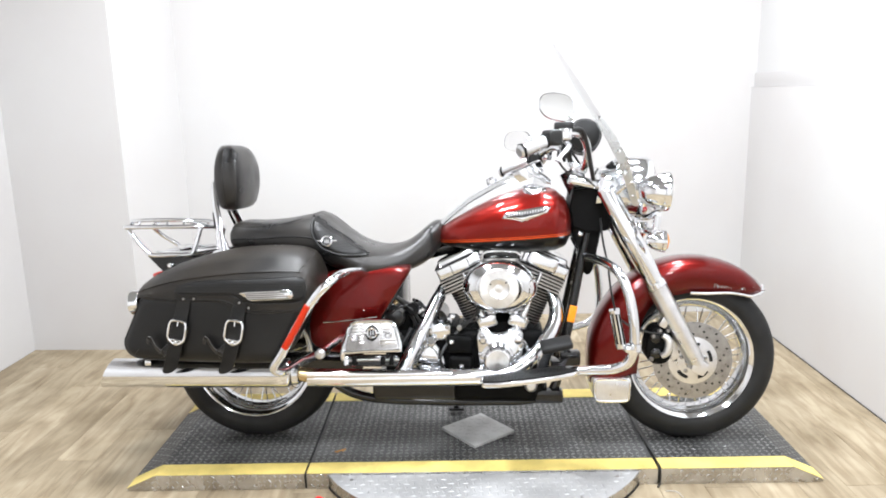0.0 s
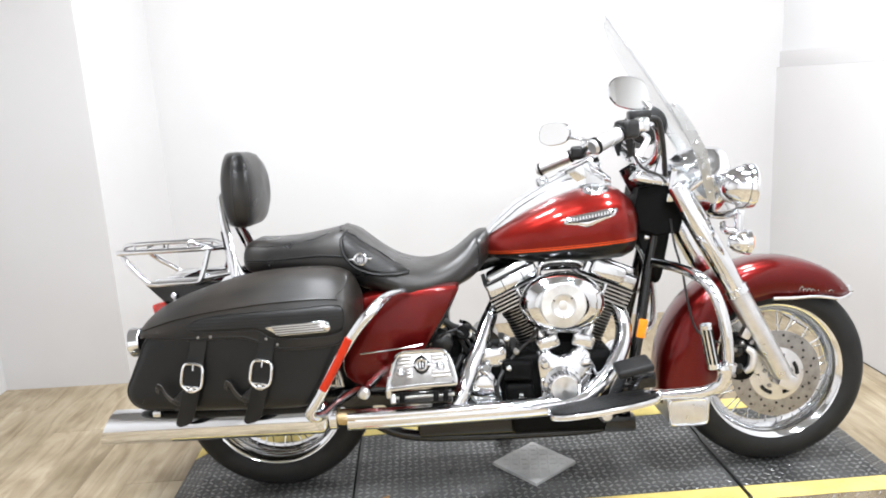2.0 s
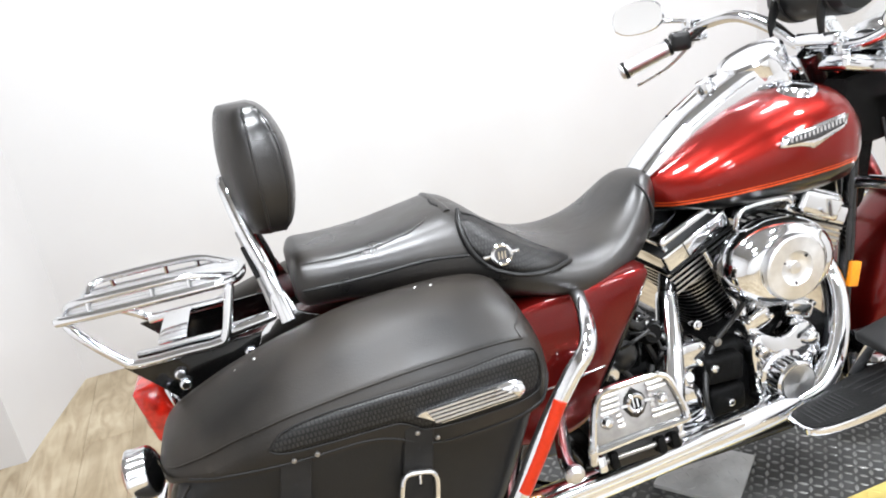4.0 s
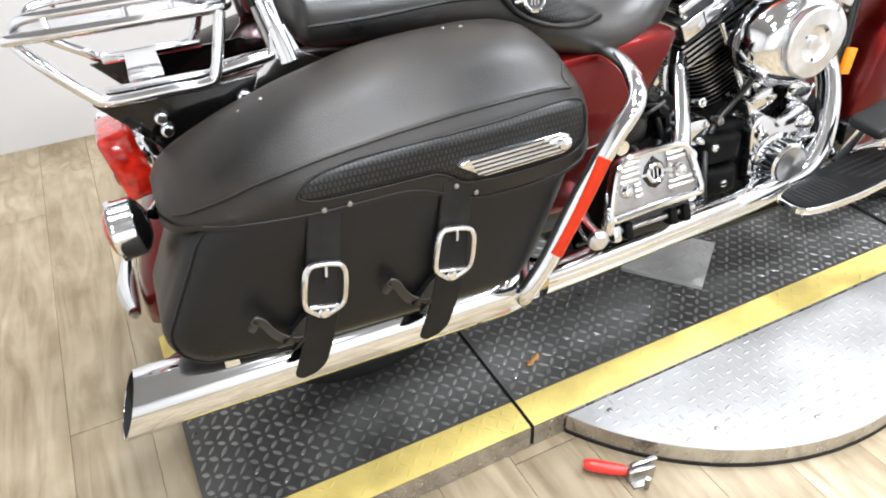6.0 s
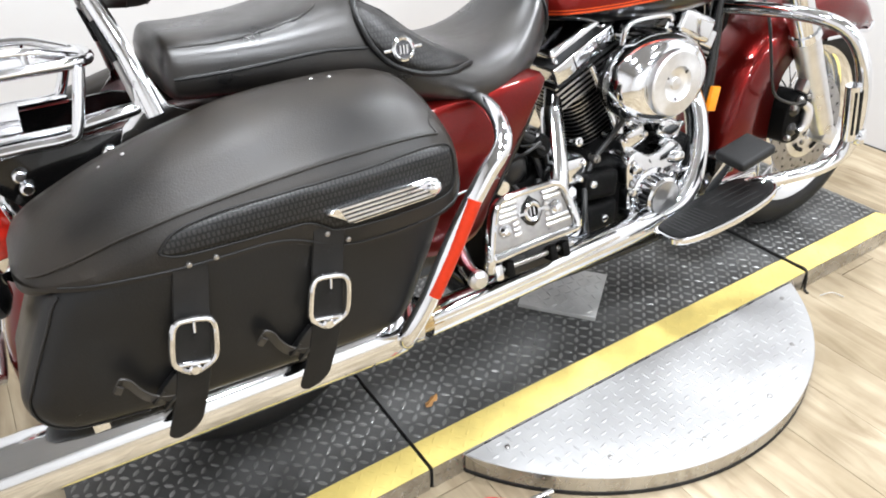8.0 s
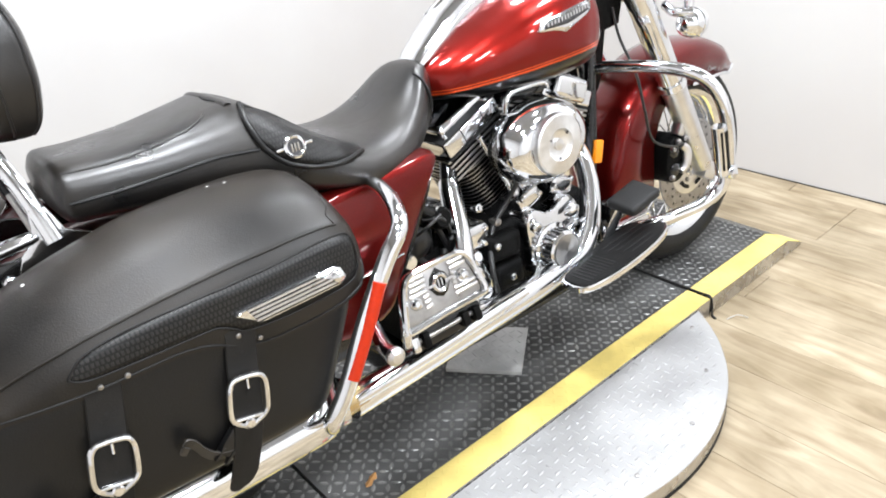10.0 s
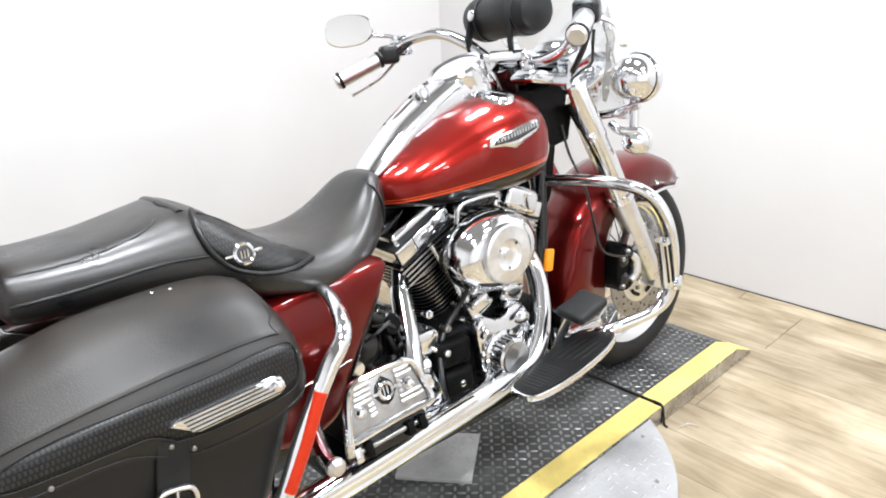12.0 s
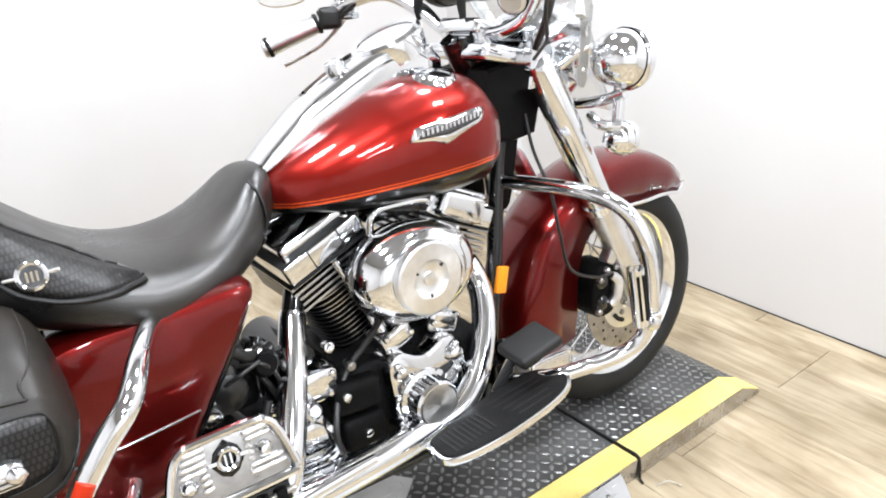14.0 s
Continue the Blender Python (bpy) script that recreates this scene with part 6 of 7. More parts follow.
# ---- saddlebag guard with its red reflector ----
gd = P_("bag_guard", tube(bm_new(), [(0.455, -0.17, 0.635), (0.43, -0.24, 0.655), (0.395, -0.335, 0.660), (0.365, -0.395, 0.640), (0.325, -0.405, 0.600), (0.27, -0.405, 0.520), (0.215, -0.405, 0.425), (0.180, -0.395, 0.368), (0.200, -0.36, 0.345), (0.24, -0.27, 0.355), (0.30, -0.16, 0.36)], 0.0145, 24, 14), CHROME, bike, "bent chrome saddlebag guard")
P_("guard_strip", tube(bm_new(), [(0.302, -0.4135, 0.574), (0.264, -0.4145, 0.507), (0.222, -0.4135, 0.437)], 0.0112, 12, 4), STRIP, gd, "red reflective strip")
P_("foot_peg", tube(bm_new(), [(0.37, -0.22, 0.425), (0.330, -0.33, 0.412), (0.325, -0.375, 0.410)], [0.013, 0.014, 0.015], 16, 3), CHROME, gd)
P_("peg_end", lathe(bm_new(), [(0, 0.008), (0.010, 0.007), (0.017, 0.0), (0.017, -0.008)], (0.325, -0.378, 0.409), (-0.1, -1, 0), 18), SATIN, gd)

# ---- passenger footboard, folded up ----
pb_o = cr([(0.390, 0.402), (0.392, 0.420), (0.408, 0.474), (0.424, 0.494), (0.45, 0.499), (0.52, 0.500), (0.547, 0.496), (0.562, 0.478), (0.576, 0.430), (0.578, 0.410), (0.565, 0.405), (0.48, 0.403), (0.405, 0.398)], 4, True)
pb = P_("passenger_footboard", slab(bm_new(), pb_o, -0.305, -0.322, 0.006), CHROME, bike, "folded chrome passenger footboard")
P_("board_rim", tube(bm_new(), [(p[0], -0.325, p[1]) for p in pb_o[::2]], 0.0065, 8, 3, True), CHROME, pb)
STUDS = ((0.424, 0.443), (0.537, 0.456))
for k in range(7):
    z = 0.429 + 0.0098 * k
    for x0, x1 in ((0.404 + 0.30 * (z - 0.42), 0.452 + 0.1 * abs(z - 0.462)), (0.516 - 0.1 * abs(z - 0.462), 0.566 - 0.30 * (z - 0.42))):
        for sx, sz in STUDS:
            if abs(z - sz) < 0.015 and x0 < sx < x1:
                x0, x1 = (sx + 0.019, x1) if x1 - sx > sx - x0 else (x0, sx - 0.019)
        P_("board_rib", tube(bm_new(), [(x0, -0.3245, z), (x0 + 0.003, -0.3265, z), (x1 - 0.003, -0.3265, z + 0.001), (x1, -0.3245, z + 0.001)], 0.0039, 8, 1), SATIN, pb)
P_("board_recess", slab(bm_new(), [(0.484 + (p[0] - 0.484) * 0.90, 0.450 + (p[1] - 0.450) * 0.86) for p in pb_o], -0.3215, -0.3240, 0.001), STEEL, pb)
P_("board_field", slab(bm_new(), [(0.459, 0.458), (0.466, 0.476), (0.484, 0.491), (0.502, 0.476), (0.509, 0.458), (0.497, 0.440), (0.484, 0.434), (0.471, 0.440)], -0.3235, -0.3265, 0.002), BLACK, pb)
bm = lathe(bm_new(), [(0.011, 0.004), (0.015, 0.006), (0.018, 0.003), (0.018, -0.004)], (0.484, -0.327, 0.462), (0, -1, 0), 24)
for s_ in (-1, 1):
    box(bm, (0.484 + 0.022 * s_, -0.329, 0.462), (0.014, 0.003, 0.005))
    box(bm, (0.484 + 0.004 * s_, -0.328, 0.462), (0.003, 0.003, 0.016))
P_("board_badge", bm, CHROME, pb)
for x, z in STUDS:
    P_("board_stud", lathe(bm_new(), [(0, 0.009), (0.007, 0.008), (0.011, 0.003), (0.013, 0.0), (0.013, -0.004)], (x, -0.328, z), (0, -1, 0), 16), CHROME, pb)
pb.matrix_basis = Matrix.Translation((0, -0.322, 0.38)) @ Matrix.Rotation(radians(-15), 4, "X") @ Matrix.Translation((0, 0.322, -0.38))
P_("board_hinge", box(bm_new(), (0.484, -0.290, 0.372), (0.165, 0.045, 0.040), None, 0.008), BLACK, pb)
P_("board_heel", tube(bm_new(), [(0.392, -0.322, 0.418), (0.389, -0.321, 0.398), (0.388, -0.312, 0.376)], [0.007, 0.010, 0.009], 10, 4), CHROME, pb)
for x in (0.400, 0.425, 0.520, 0.548):
    P_("hinge_lug", box(bm_new(), (x, -0.305, 0.372), (0.016, 0.04, 0.030), None, 0.005), CRINKLE if x > 0.41 else CHROME, pb)
P_("hinge_pin", tube(bm_new(), [(0.395, -0.312, 0.372), (0.572, -0.312, 0.376)], 0.005, 10, 1), STEEL, pb)

# ---- rider footboard and brake pedal ----
fb_pts = [(0.850, -0.252), (0.838, -0.270), (0.835, -0.300), (0.845, -0.324), (0.885, -0.340), (0.95, -0.348), (1.02, -0.347), (1.09, -0.339), (1.140, -0.322), (1.162, -0.295), (1.156, -0.262), (1.125, -0.230), (1.05, -0.222), (0.94, -0.236)]
def flat_ring(pts, z, k=1.0):
    c = np.mean(pts, axis=0)
    return [(c[0] + (p[0] - c[0]) * k, c[1] + (p[1] - c[1]) * k, z) for p in pts]
fo = [tuple(p) for p in cr(fb_pts, 4, True)]
fbz = 0.294
fb = P_("rider_footboard", loft(bm_new(), [flat_ring(fo, fbz - 0.011, 0.98), flat_ring(fo, fbz - 0.008), flat_ring(fo, fbz + 0.003), flat_ring(fo, fbz + 0.005, 0.985)]), CHROME, bike, "chrome-edged rider footboard with black rubber")
P_("rubber_mat", loft(bm_new(), [flat_ring(fo, fbz + 0.004, 0.95), flat_ring(fo, fbz + 0.008, 0.945), flat_ring(fo, fbz + 0.009, 0.935)]), PAD, fb, "black rubber mat")
for k in range(9):
    P_("mat_groove", box(bm_new(), (0.866 + 0.011 * k, -0.291, fbz + 0.0092), (0.004, 0.062, 0.0016)), GAP, fb)
for k in range(5):
    P_("mat_line", box(bm_new(), (1.050, -0.256 - 0.017 * k, fbz + 0.0092), (0.13 - 0.012 * k, 0.003, 0.0012)), GAP, fb)
P_("board_bracket", box(bm_new(), (0.97, -0.17, fbz - 0.018), (0.06, 0.15, 0.026), None, 0.006), BLACK, fb)
P_("bracket_foot", lathe(bm_new(), [(0, 0.014), (0.014, 0.013), (0.022, 0.0), (0.022, -0.03)], (1.00, -0.275, fbz - 0.034), (0, -1, 0), 16), SATIN, fb)
fb.matrix_basis = Matrix.Translation((1.0, -0.29, 0.309)) @ Matrix.Rotation(radians(-7.0), 4, "Y") @ Matrix.Rotation(radians(-2.5), 4, "X") @ Matrix.Translation((-1.0, 0.29, -fbz))
bp_ = P_("brake_pedal", box(bm_new(), (1.088, -0.266, 0.410), (0.104, 0.080, 0.024), Matrix.Rotation(radians(-12), 4, "Y") @ Matrix.Rotation(radians(8), 4, "X"), 0.011, 4), RUBBER, bike, "black rubber brake pedal on a chrome arm")
P_("pedal_arm", tube(bm_new(), [(1.070, -0.250, 0.402), (1.060, -0.240, 0.37), (1.045, -0.228, 0.33), (1.032, -0.215, 0.285)], [0.016, 0.017, 0.017, 0.016], 12, 4, flat=0.35), CHROME, bp_)
P_("master_cylinder", box(bm_new(), (1.145, -0.15, 0.335), (0.07, 0.05, 0.05), None, 0.010), BLACK, bp_)

# ---- engine guard ----
eg = P_("engine_guard", tube(bm_new(), [(1.2, -0.04, 0.672), (1.225, -0.12, 0.676), (1.255, -0.24, 0.674), (1.282, -0.315, 0.652), (1.303, -0.35, 0.6), (1.318, -0.362, 0.52), (1.322, -0.36, 0.435), (1.31, -0.35, 0.378), (1.27, -0.33, 0.348), (1.2, -0.3, 0.333), (1.13, -0.26, 0.32), (1.1, -0.14, 0.27)], 0.0155, 24, 14), CHROME, bike, "bent chrome engine guard")
P_("guard_bar_far", tube(bm_new(), [(1.2, 0.04, 0.672), (1.225, 0.12, 0.676), (1.255, 0.24, 0.674), (1.282, 0.315, 0.652), (1.303, 0.35, 0.6), (1.318, 0.362, 0.52), (1.322, 0.36, 0.435), (1.31, 0.35, 0.378), (1.27, 0.33, 0.348), (1.2, 0.3, 0.333), (1.13, 0.26, 0.32), (1.1, 0.14, 0.27)], 0.0155, 16, 6), CHROME, eg)
hp = P_("highway_peg", tube(bm_new(), [(1.256, -0.376, 0.550), (1.267, -0.376, 0.49), (1.280, -0.374, 0.428)], 0.0165, 14, 3), CHROME, eg, "folded chrome highway peg")
for k in range(3):
    P_("peg_band", tube(bm_new(), [(1.259 + 0.010 * (k - 1), -0.3925 + 0.004 * abs(k - 1), 0.538), (1.277 + 0.010 * (k - 1), -0.3905 + 0.004 * abs(k - 1), 0.442)], 0.0032, 8, 1), PAD, hp, "rubber strip")
P_("peg_clamp", lathe(bm_new(), [(0.018, -0.012), (0.024, -0.010), (0.024, 0.010), (0.018, 0.012)], (1.321, -0.359, 0.425), (0.1, 0, 1), 18), CHROME, hp)
P_("peg_knuckle", lathe(bm_new(), [(0, 0.016), (0.012, 0.014), (0.016, 0.0), (0.012, -0.014), (0, -0.016)], (1.302, -0.379, 0.425), (0, -1, 0), 16), CHROME, hp)

# ---- headlamp nacelle, light bar ----
nac = P_("headlamp_nacelle", lathe(bm_new(), [(0, -0.115), (0.05, -0.108), (0.085, -0.08), (0.103, -0.03), (0.106, 0.02), (0.104, 0.045), (0.098, 0.055), (0.090, 0.058)], (1.375, 0, 0.918), (0.97, 0, -0.10), 44), CHROME, bike, "chrome headlamp nacelle")
P_("headlamp_lens", lathe(bm_new(), [(0.092, 0.055), (0.075, 0.068), (0.045, 0.077), (0, 0.080)], (1.375, 0, 0.918), (0.97, 0, -0.10), 36), CLEAR_LENS, nac)
P_("headlamp_reflector", lathe(bm_new(), [(0.088, 0.052), (0.06, 0.02), (0.02, -0.02), (0, -0.025)], (1.375, 0, 0.918), (0.97, 0, -0.10), 36), CHROME, nac)
P_("fork_shroud", loft(bm_new(), [[(x0, y, z0), (x0 + 0.02, y, z1), (x1, y, z1 + 0.01), (x1 + 0.01, y, z0)] for y, x0, x1, z0, z1 in ((-0.13, 1.245, 1.335, 0.90, 0.955), (-0.12, 1.235, 1.355, 0.865, 0.975), (0.0, 1.225, 1.375, 0.85, 0.985), (0.12, 1.235, 1.355, 0.865, 0.975), (0.13, 1.245, 1.335, 0.90, 0.955))]), CHROME, nac, "", 30)
P_("light_bar", tube(bm_new(), [(1.425, -0.20, 0.838), (1.405, -0.12, 0.815), (1.395, 0, 0.81), (1.405, 0.12, 0.815), (1.425, 0.20, 0.838)], 0.012, 12, 5), CHROME, bike, "chrome passing lamp bar")
for s in (-1, 1):
    pl = bullet("passing_lamp", (1.450, 0.185 * s, 0.904), (1, 0, -0.06), 0.060, 0.085, CLEAR_LENS, bike, "round chrome passing lamp")
    P_("lamp_rim", lathe(bm_new(), [(0.058, 0.012), (0.064, 0.010), (0.066, -0.004), (0.062, -0.012)], (1.450, 0.185 * s, 0.904), (1, 0, -0.06), 32), CHROME, pl)
    P_("lamp_post", tube(bm_new(), [(1.428, 0.184 * s, 0.85), (1.425, 0.183 * s, 0.80), (1.422, 0.182 * s, 0.755)], 0.013, 12, 3), CHROME, pl)
    sg = bullet("front_turn_signal", (1.447, 0.182 * s, 0.740), (1, 0, -0.05), 0.035, 0.055, AMBER, bike, "chrome bullet turn signal")
    P_("signal_bracket", tube(bm_new(), [(1.40, 0.130 * s, 0.79), (1.392, 0.165 * s, 0.775), (1.415, 0.20 * s, 0.772)], 0.012, 10, 4), CHROME, sg)

# ---- windscreen with bright lower band ----
def screen_pt(u, v):
    """u across from -1 to 1, v up from 0 to 1."""
    hw = table(v, [(0, 0.14), (0.12, 0.16), (0.3, 0.205), (0.5, 0.235), (0.7, 0.238), (0.85, 0.215), (0.95, 0.165), (1, 0.10)])[0]
    y = hw * u
    x = 1.418 - 0.290 * v - 0.072 * v * v - 0.45 * y * y
    # turned a little with the steering
    dx, dy, c, s_ = x - 1.285, y + 0.225, math.cos(radians(-11)), math.sin(radians(-11))
    return (1.285 + dx * c - dy * s_, -0.225 + dx * s_ + dy * c, 0.80 + 0.625 * v)


bm = bm_new()
loft(bm, [[screen_pt(u, v) for u in np.linspace(-1, 1, 25)] for v in np.concatenate([np.linspace(0, 0.85, 18), np.linspace(0.88, 1, 8)])], closed=False)
ws = P_("windscreen", bm, CLEAR, bike, "tall clear windscreen with a chrome lower band", 70)
so = ws.modifiers.new("thick", "SOLIDIFY")
so.thickness, so.offset = 0.004, 0
def edge_line(u, v0, v1, n):
    return [screen_pt(u, v) for v in np.linspace(v0, v1, n)]
P_("screen_edge", tube(bm_new(), edge_line(-1, 0.02, 0.93, 14) + [screen_pt(u, 1) for u in (-0.9, -0.5, 0, 0.5, 0.9)] + edge_line(1, 0.02, 0.93, 14)[::-1], 0.0009, 6, 2), mat("screen_edge", (0.5, 0.53, 0.53), 0.15, noise_size=20, amount=0.2), ws)
for s in (-1, 1):
    # broad frosted band from the nacelle up the screen's side
    rows = [((1.222, 0.236, 1.146), (1.246, 0.232, 1.150)), ((1.228, 0.236, 1.134), (1.259, 0.230, 1.134)), ((1.262, 0.228, 1.074), (1.298, 0.221, 1.075)), ((1.298, 0.215, 1.009), (1.335, 0.208, 1.012)), ((1.330, 0.180, 0.940), (1.360, 0.175, 0.938)), ((1.354, 0.150, 0.878), (1.380, 0.146, 0.864)), ((1.364, 0.143, 0.858), (1.378, 0.141, 0.852))]
    bm = loft(bm_new(), [[(p[0] - 0.010 + (s > 0) * 0.085, p[1] * s, p[2]), (q[0] - 0.010 + (s > 0) * 0.085, q[1] * s, q[2]), (q[0] - 0.010 + (s > 0) * 0.085, q[1] * s - 0.004 * s, q[2]), (p[0] - 0.010 + (s > 0) * 0.085, p[1] * s - 0.004 * s, p[2])] for p, q in rows])
    P_("screen_brace", bm, FROST, ws, "frosted metal side brace", 30)
    for k in (0.25, 2.6, 4.7):
        p = np.mean([np.array(q) for q in rows[int(k)]], axis=0) * (1 - k % 1) + np.mean([np.array(q) for q in rows[int(k) + 1]], axis=0) * (k % 1)
        P_("brace_screw", bolt(bm_new(), (p[0] - 0.010 + (s > 0) * 0.085, p[1] * s, p[2]), 0.006, 0.005, (0, s, 0.2)), CHROME, ws)
bm = bm_new()
loft(bm, [[(p[0] - 0.007, p[1], p[2] - 0.012), (p[0] - 0.011, p[1], p[2]), (p[0] - 0.007, p[1], p[2] + 0.012), (p[0] - 0.003, p[1], p[2])] for p in (screen_pt(u, 0.27) for u in np.linspace(-0.98, 0.98, 21))])
P_("screen_band", bm, CHROME, ws, "chrome cross band", 30)
for s in (-1, 1):
    P_("screen_stay", tube(bm_new(), [screen_pt(s * 0.86, 0.20), (1.34, s * 0.17, 0.935), (1.30, s * 0.14, 0.90)], 0.008, 10, 4), CHROME, ws)

# tool roll behind the screen
tr = P_("tool_roll", lathe(bm_new(), [(0, -0.125), (0.035, -0.124), (0.050, -0.118), (0.055, -0.105), (0.056, 0.0), (0.055, 0.105), (0.050, 0.118), (0.035, 0.124), (0, 0.125)], (1.212, 0.040, 1.090), (0.10, 1, -0.06), 32), LEATHER, bike, "black leather tool roll strapped behind the screen")
for y in (-0.035, 0.115):
    P_("roll_strap", lathe(bm_new(), [(0.0565, -0.014), (0.059, -0.012), (0.059, 0.012), (0.0565, 0.014)], (1.212 + 0.1 * (y - 0.040), y, 1.090 - 0.06 * (y - 0.040)), (0.10, 1, -0.06), 32), LEATHER, tr)
    P_("strap_tail", tube(bm_new(), [(1.160, y, 1.087 - 0.06 * (y - 0.040)), (1.150, y + 0.004, 1.044 - 0.06 * (y - 0.040)), (1.158, y + 0.012, 1.006)], [0.012, 0.012, 0.008], 8, 3, flat=0.25), LEATHER, tr)
P_("roll_concho", lathe(bm_new(), [(0, 0.004), (0.010, 0.003), (0.014, 0.0), (0.014, -0.003)], (1.159, 0.115, 1.098), (-1, 0.1, 0.2), 18), CHROME, tr)

# ---- handlebar, grips, levers, mirrors: turned a little to the left ----
bars = [(1.0, -0.373, 1.053), (1.05, -0.345, 1.074), (1.110, -0.300, 1.094), (1.160, -0.258, 1.094), (1.190, -0.215, 1.060), (1.195, -0.165, 1.005), (1.188, -0.11, 0.980), (1.182, -0.06, 0.975), (1.180, 0.0, 0.975), (1.176, 0.06, 0.980), (1.165, 0.13, 1.020), (1.135, 0.22, 1.060), (1.100, 0.31, 1.050), (1.055, 0.36, 1.020), (1.00, 0.395, 0.995)]
hb = P_("handlebar", tube(bm_new(), bars, 0.0135, 14, 6), CHROME, bike, "bent chrome handlebar")
ENDS = {-1: (Vector((1.050, -0.345, 1.074)), Vector((0.968, -0.390, 1.040))), 1: (Vector((1.045, 0.365, 1.012)), Vector((0.925, 0.418, 0.963)))}
for s, (a, b) in ENDS.items():
    d = (b - a).normalized()
    gr = P_("grip", tube(bm_new(), [a, a.lerp(b, 0.08), a.lerp(b, 0.5), a.lerp(b, 0.9), b, b + d * 0.006], [0.018, 0.021, 0.0205, 0.021, 0.021, 0.016], 20, 1), SATIN, hb, "chrome hand grip with rubber bands")
    for k in range(2):
        P_("grip_band", lathe(bm_new(), [(0.020, -0.005), (0.0232, -0.004), (0.0232, 0.004), (0.020, 0.005)], a.lerp(b, 0.06 + 0.88 * k), d, 20), PAD, gr)
    sw = P_("switch_housing", box(bm_new(), a - d * 0.022, (0.052, 0.055, 0.050), Matrix.Rotation(math.atan2(d.y, d.x), 4, "Z"), 0.014, 3), PLASTIC, hb, "black switch housing")
    for k in range(3):
        P_("switch_button", box(bm_new(), a - d * 0.020 + Vector((-0.02, 0, -0.014 + 0.014 * k)), (0.014, 0.014, 0.009), None, 0.003), PAD, sw)
    lpts = [a - d * 0.035 + Vector((0.03, 0, -0.005)), a + d * 0.01 + Vector((0.045, 0.004 * s, -0.02)), a + d * 0.06 + Vector((0.050, 0, -0.034)), a + d * 0.115 + Vector((0.040, 0.0, -0.042)), a + d * 0.135 + Vector((0.036, 0, -0.043))]
    if s < 0:
        lpts = [(1.112, -0.335, 1.066), (1.118, -0.350, 1.058), (1.108, -0.380, 1.046), (1.088, -0.405, 1.026), (1.078, -0.415, 1.010)]
    lv = P_("hand_lever", tube(bm_new(), lpts, [0.010, 0.009, 0.008, 0.007, 0.009], 12, 5, flat=0.55), SATIN, hb, "satin metal hand lever")
    P_("lever_perch", box(bm_new(), a - d * 0.055 + Vector((0.012, 0, 0)), (0.045, 0.04, 0.04), None, 0.010), CHROME, lv)
    P_("reservoir", box(bm_new(), a - d * 0.06 + Vector((0.005, 0, 0.022)), (0.06, 0.04, 0.028), None, 0.008), CHROME if s > 0 else PLASTIC, lv)
    mc = Vector((1.086, -0.300, 1.178)) if s < 0 else Vector((0.988, 0.428, 1.093))
    nrm = Vector((0.06, -0.99, 0.055)).normalized() if s < 0 else Vector((-0.62, -0.77, 0.10)).normalized()
    side = Vector((0, 0, 1)).cross(nrm).normalized()
    up = nrm.cross(side)
    shape = cr([(-0.062, -0.005), (-0.052, 0.030), (-0.02, 0.042), (0.03, 0.040), (0.058, 0.022), (0.062, -0.012), (0.035, -0.036), (-0.02, -0.042), (-0.052, -0.030)], 4, True)
    if s < 0:
        shape = [(p[0] * 0.90, p[1] * 1.04 + 0.12 * p[0]) for p in shape]
    else:
        shape = [(p[0] * 1.08, p[1] * 1.02) for p in shape]
    shell = [[mc + side * p[0] * k * s + up * p[1] * k - nrm * h for p in shape] for k, h in ((0.94, -0.002), (1.0, 0.002), (1.0, 0.008), (0.88, 0.022), (0.6, 0.032), (0.2, 0.036))]
    mi = P_("mirror", loft(bm_new(), shell, (False, True)), CHROME, bike, "chrome rear-view mirror")
    gbm = bm_new()
    gbm.faces.new([gbm.verts.new(mc + side * p[0] * 0.95 * s + up * p[1] * 0.95 + nrm * 0.0005) for p in shape])
    P_("mirror_glass", gbm, mat("mirror_silver", (0.86, 0.86, 0.86), 0.02, 1.0, noise_size=4, amount=0.02), mi)
    P_("mirror_stem", tube(bm_new(), [a - d * 0.06 + Vector((0.01, 0, 0.02)), (a - d * 0.06 + mc) / 2 + Vector((0.045, 0, 0.005)), mc - nrm * 0.03 - up * 0.01], [0.007, 0.006, 0.006], 10, 5), CHROME, mi)
P_("riser", tube(bm_new(), [(1.185, -0.05, 0.925), (1.180, -0.05, 0.985)], 0.020, 14, 1), CHROME, hb)
P_("riser", tube(bm_new(), [(1.185, 0.05, 0.925), (1.180, 0.05, 0.985)], 0.020, 14, 1), CHROME, hb)
P_("riser_cover", box(bm_new(), (1.185, 0, 0.985), (0.06, 0.13, 0.03), Matrix.Rotation(radians(20), 4, "Y"), 0.010, 3), CHROME, hb)
P_("handlebar_clamp_plate", box(bm_new(), (1.20, 0, 0.935), (0.11, 0.20, 0.035), Matrix.Rotation(radians(12), 4, "Y"), 0.014, 3), CHROME, hb)
for pts, r in (([(1.125, -0.30, 1.105), (1.165, -0.28, 1.105), (1.186, -0.25, 1.06), (1.203, -0.21, 1.0), (1.220, -0.16, 0.946)], 0.0075), ([(1.088, -0.335, 1.045), (1.088, -0.33, 1.012), (1.119, -0.30, 0.975), (1.182, -0.22, 0.952), (1.225, -0.15, 0.925)], 0.0035), ([(1.06, 0.35, 1.0), (1.13, 0.25, 1.07), (1.19, 0.15, 1.03), (1.225, 0.10, 0.94), (1.235, 0.06, 0.85)], 0.005)):
    P_("control_cable", tube(bm_new(), pts, r, 8, 7), CABLE, hb, "black control cable")
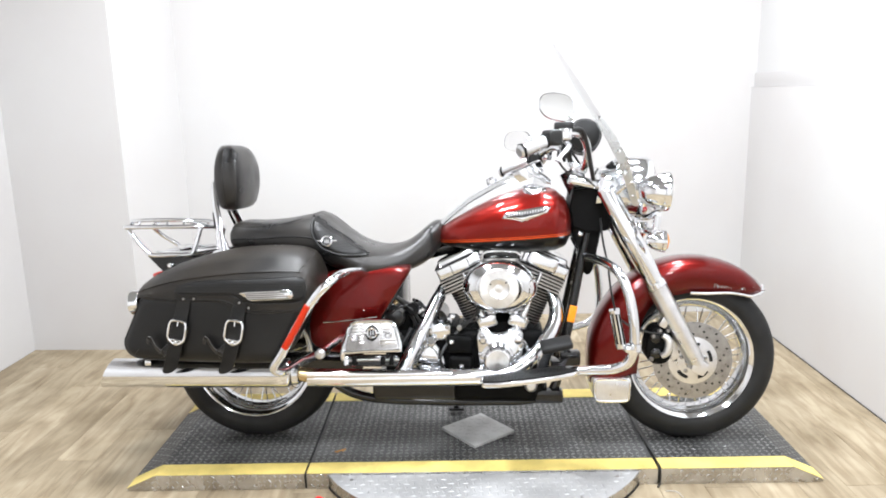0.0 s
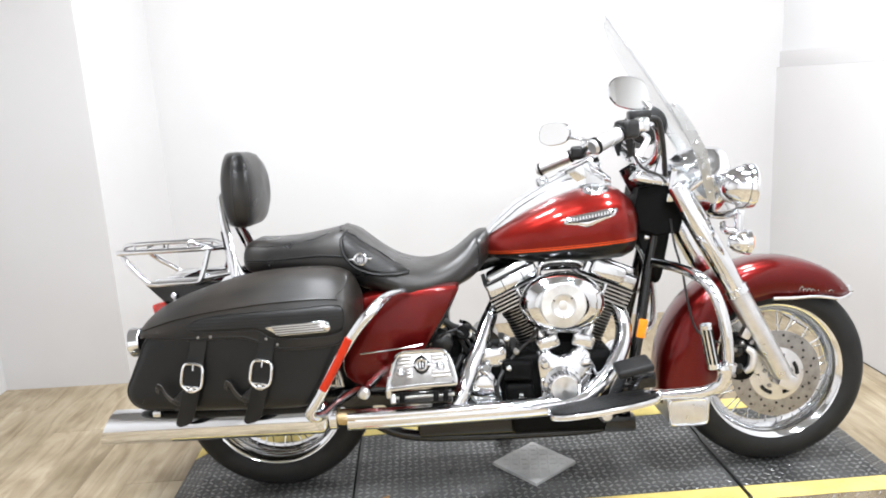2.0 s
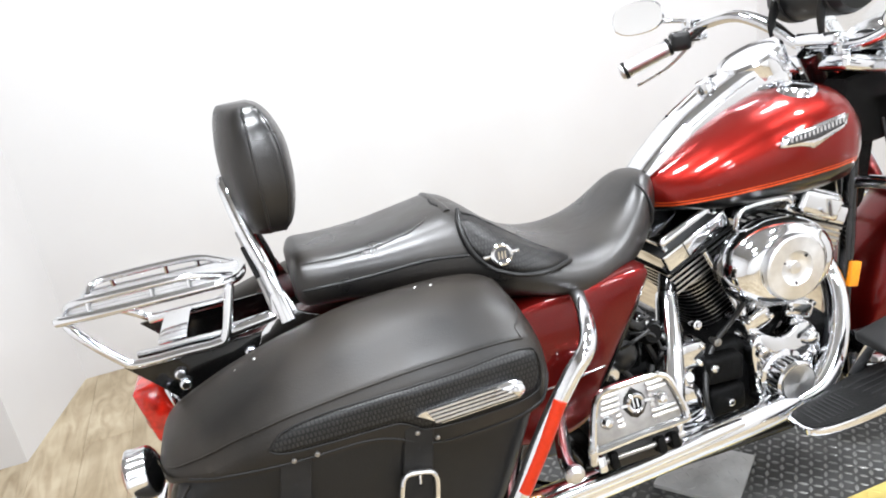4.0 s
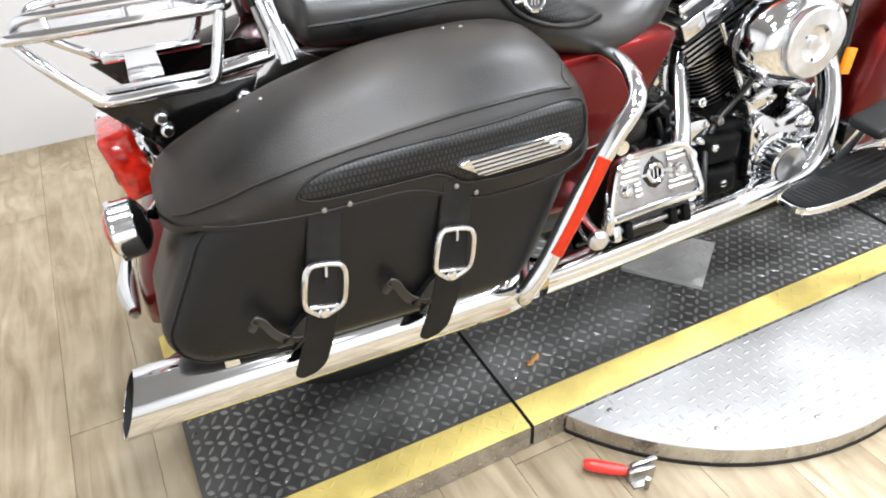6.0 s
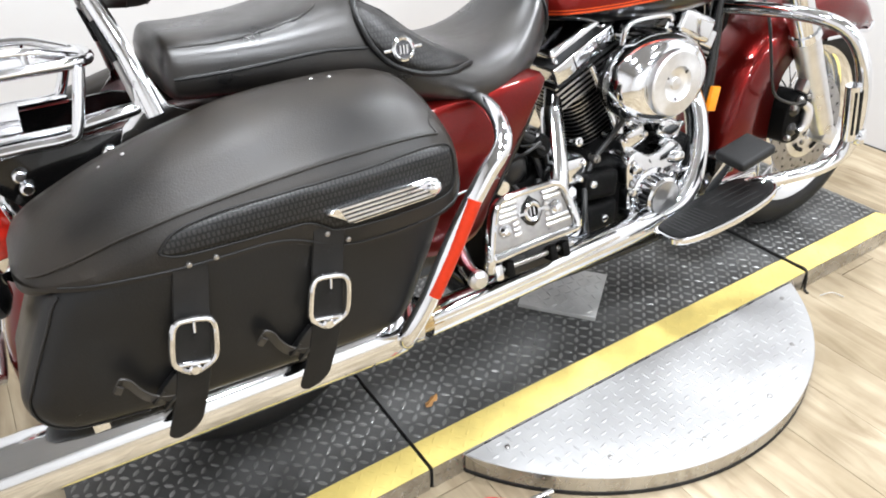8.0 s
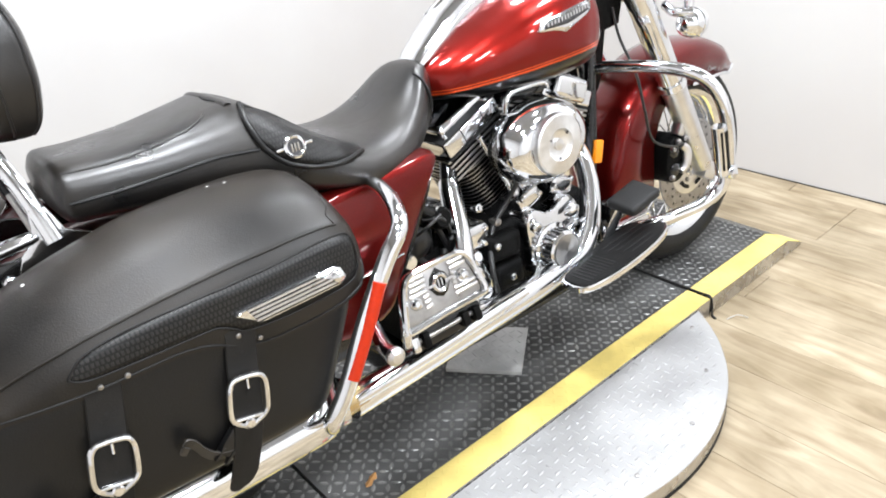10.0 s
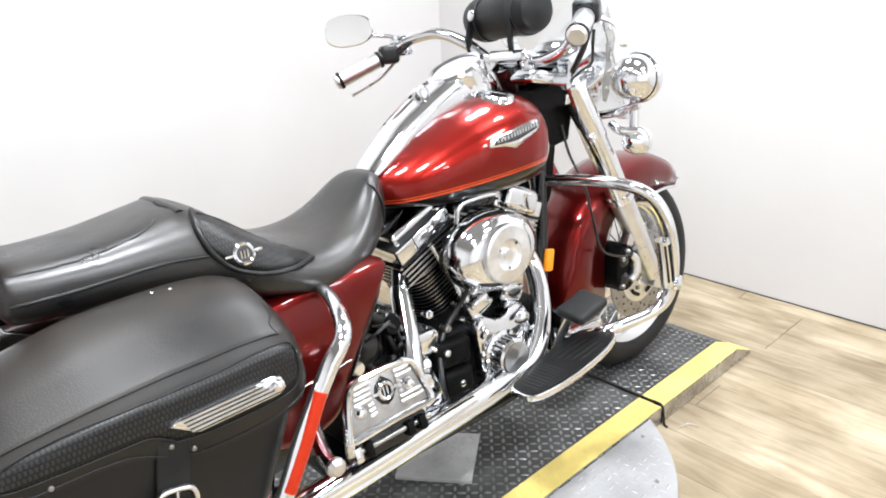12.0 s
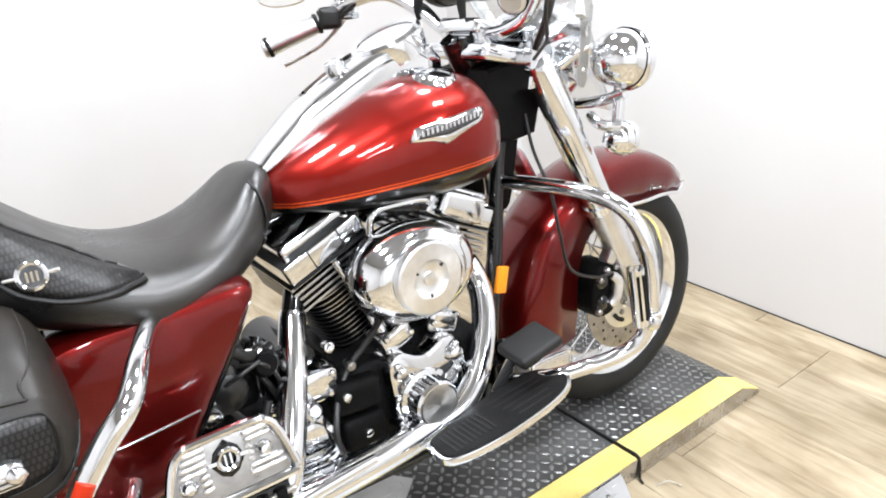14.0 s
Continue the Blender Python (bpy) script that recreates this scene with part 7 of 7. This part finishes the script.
P_("brake_hose", tube(bm_new(), [(1.255, -0.085, 0.81), (1.262, -0.10, 0.735), (1.275, -0.135, 0.65), (1.285, -0.150, 0.56), (1.315, -0.150, 0.47), (1.40, -0.145, 0.425), (1.465, -0.135, 0.415)], 0.0036, 8, 7), CABLE, hb, "black brake hose")

# ---- loose things on and about the stand ----
puck = tagged(part("tread_plate_pad", box(bm_new(), (0, 0, 0.006), (0.195, 0.195, 0.012), None, 0.002), PAD_ALU), "square aluminium tread-plate pad under the side stand", "pad")
puck.matrix_world = pose(0.822, 0.0, PL + 0.001, 0, 0, 38)
vs, fs = lozenges(tread_grid(-0.09, 0.09, -0.09, 0.09, 0.022), 0.003, 0.012, 0.0018, SLANT, lambda x, y, dz: (x, y, 0.0122 + dz))
tagged(raw("pad_relief", vs, fs, PAD_ALU, puck), "raised tread marks", "", "", "stuff")

clamp = tagged(new("toggle_clamp"), "steel toggle clamp with a red vinyl handle lying on the floor", "toggle clamp")
clamp.matrix_world = pose(0.352, -0.462, 0.0, 0, 0, 45)
part("handle_grip", tube(bm_new(), [(0.008, 0.018, 0.020), (0.004, 0.045, 0.021), (0.0, 0.085, 0.022), (-0.002, 0.098, 0.022)], [0.009, 0.012, 0.012, 0.008], 14, 4), REDGRIP, clamp, "red vinyl handle grip")
part("clamp_body", box(bm_new(), (0.012, -0.008, 0.018), (0.012, 0.055, 0.030), Matrix.Rotation(radians(35), 4, "Z"), 0.003), STEEL, clamp)
part("clamp_arm", box(bm_new(), (0.030, -0.010, 0.028), (0.055, 0.010, 0.010), Matrix.Rotation(radians(-52), 4, "Z"), 0.002), STEEL, clamp)
part("clamp_base", box(bm_new(), (0.010, 0.0, 0.003), (0.045, 0.03, 0.005), Matrix.Rotation(radians(35), 4, "Z"), 0.001), STEEL, clamp)
part("clamp_bolt", tube(bm_new(), [(-0.008, -0.022, 0.005), (-0.008, -0.022, 0.032)], 0.005, 10, 1), STEEL, clamp)

cable = tagged(part("floor_cable", tube(bm_new(), [(1.416, 0.10, PL + 0.0035), (1.421, -0.10, PL + 0.003), (1.423, -0.25, PL + 0.0035), (1.424, -0.290, PL + 0.003), (1.4245, -0.299, PL - 0.02), (1.424, -0.301, 0.02), (1.420, -0.306, 0.004), (1.412, -0.320, 0.004)], 0.0036, 8, 6), CABLE), "thin black cable laid over the stand joint to the floor", "cable")
wire = tagged(part("floor_wire", tube(bm_new(), [(1.43, -0.345, 0.004), (1.46, -0.36, 0.010), (1.475, -0.385, 0.004)], 0.0012, 6, 6), SATIN), "stray bit of thin wire on the floor", "wire")
lf_ = tagged(part("dry_leaf", loft(bm_new(), [[(x, -w, z), (x, 0, z + 0.003), (x, w, z)] for x, w, z in ((-0.022, 0.001, 0.004), (-0.012, 0.008, 0.003), (0.0, 0.005, 0.005), (0.008, 0.009, 0.004), (0.020, 0.002, 0.007))], closed=False), LEAF), "small curled dry brown leaf on the stand", "leaf")
lf_.matrix_world = pose(0.325, -0.145, PL + 0.001, 0, 0, 25)

# ---- floor boards, laid front to back ----
PW, PLEN = 0.155, 1.22
def board_mesh(l, name):
    w, g, h = PW / 2 - 0.0003, 0.0009, 0.010
    vs = [(-w, -l / 2, -h), (w, -l / 2, -h), (w, l / 2, -h), (-w, l / 2, -h), (-w, -l / 2, -g), (w, -l / 2, -g), (w, l / 2, -g), (-w, l / 2, -g), (-w + g, -l / 2 + g, 0), (w - g, -l / 2 + g, 0), (w - g, l / 2 - g, 0), (-w + g, l / 2 - g, 0)]
    fs = [(0, 1, 5, 4), (1, 2, 6, 5), (2, 3, 7, 6), (3, 0, 4, 7), (4, 5, 9, 8), (5, 6, 10, 9), (6, 7, 11, 10), (7, 4, 8, 11), (8, 9, 10, 11)]
    me = bpy.data.meshes.new(name)
    me.from_pydata(vs, [], fs)
    me.materials.append(PLANK)
    return me


full = board_mesh(PLEN - 0.0016, "plank")
rng = random.Random(4)
ncol = int((X1 - X0) / PW) + 1
for i in range(ncol):
    x = X0 + PW * (i + 0.5)
    y = Y0 - rng.choice((0.1, 0.35, 0.6, 0.85, 1.1))
    while y < Y1 + 0.1:
        a, b = max(y, Y0 - 0.1), min(y + PLEN, Y1 + 0.1)
        if b - a > 0.02:
            ob = new("plank", full)
            ob.parent = floor
            ob.location = (x, (a + b) / 2, 0.0)
            ob.scale = (1, (b - a) / PLEN, 1)
        y += PLEN
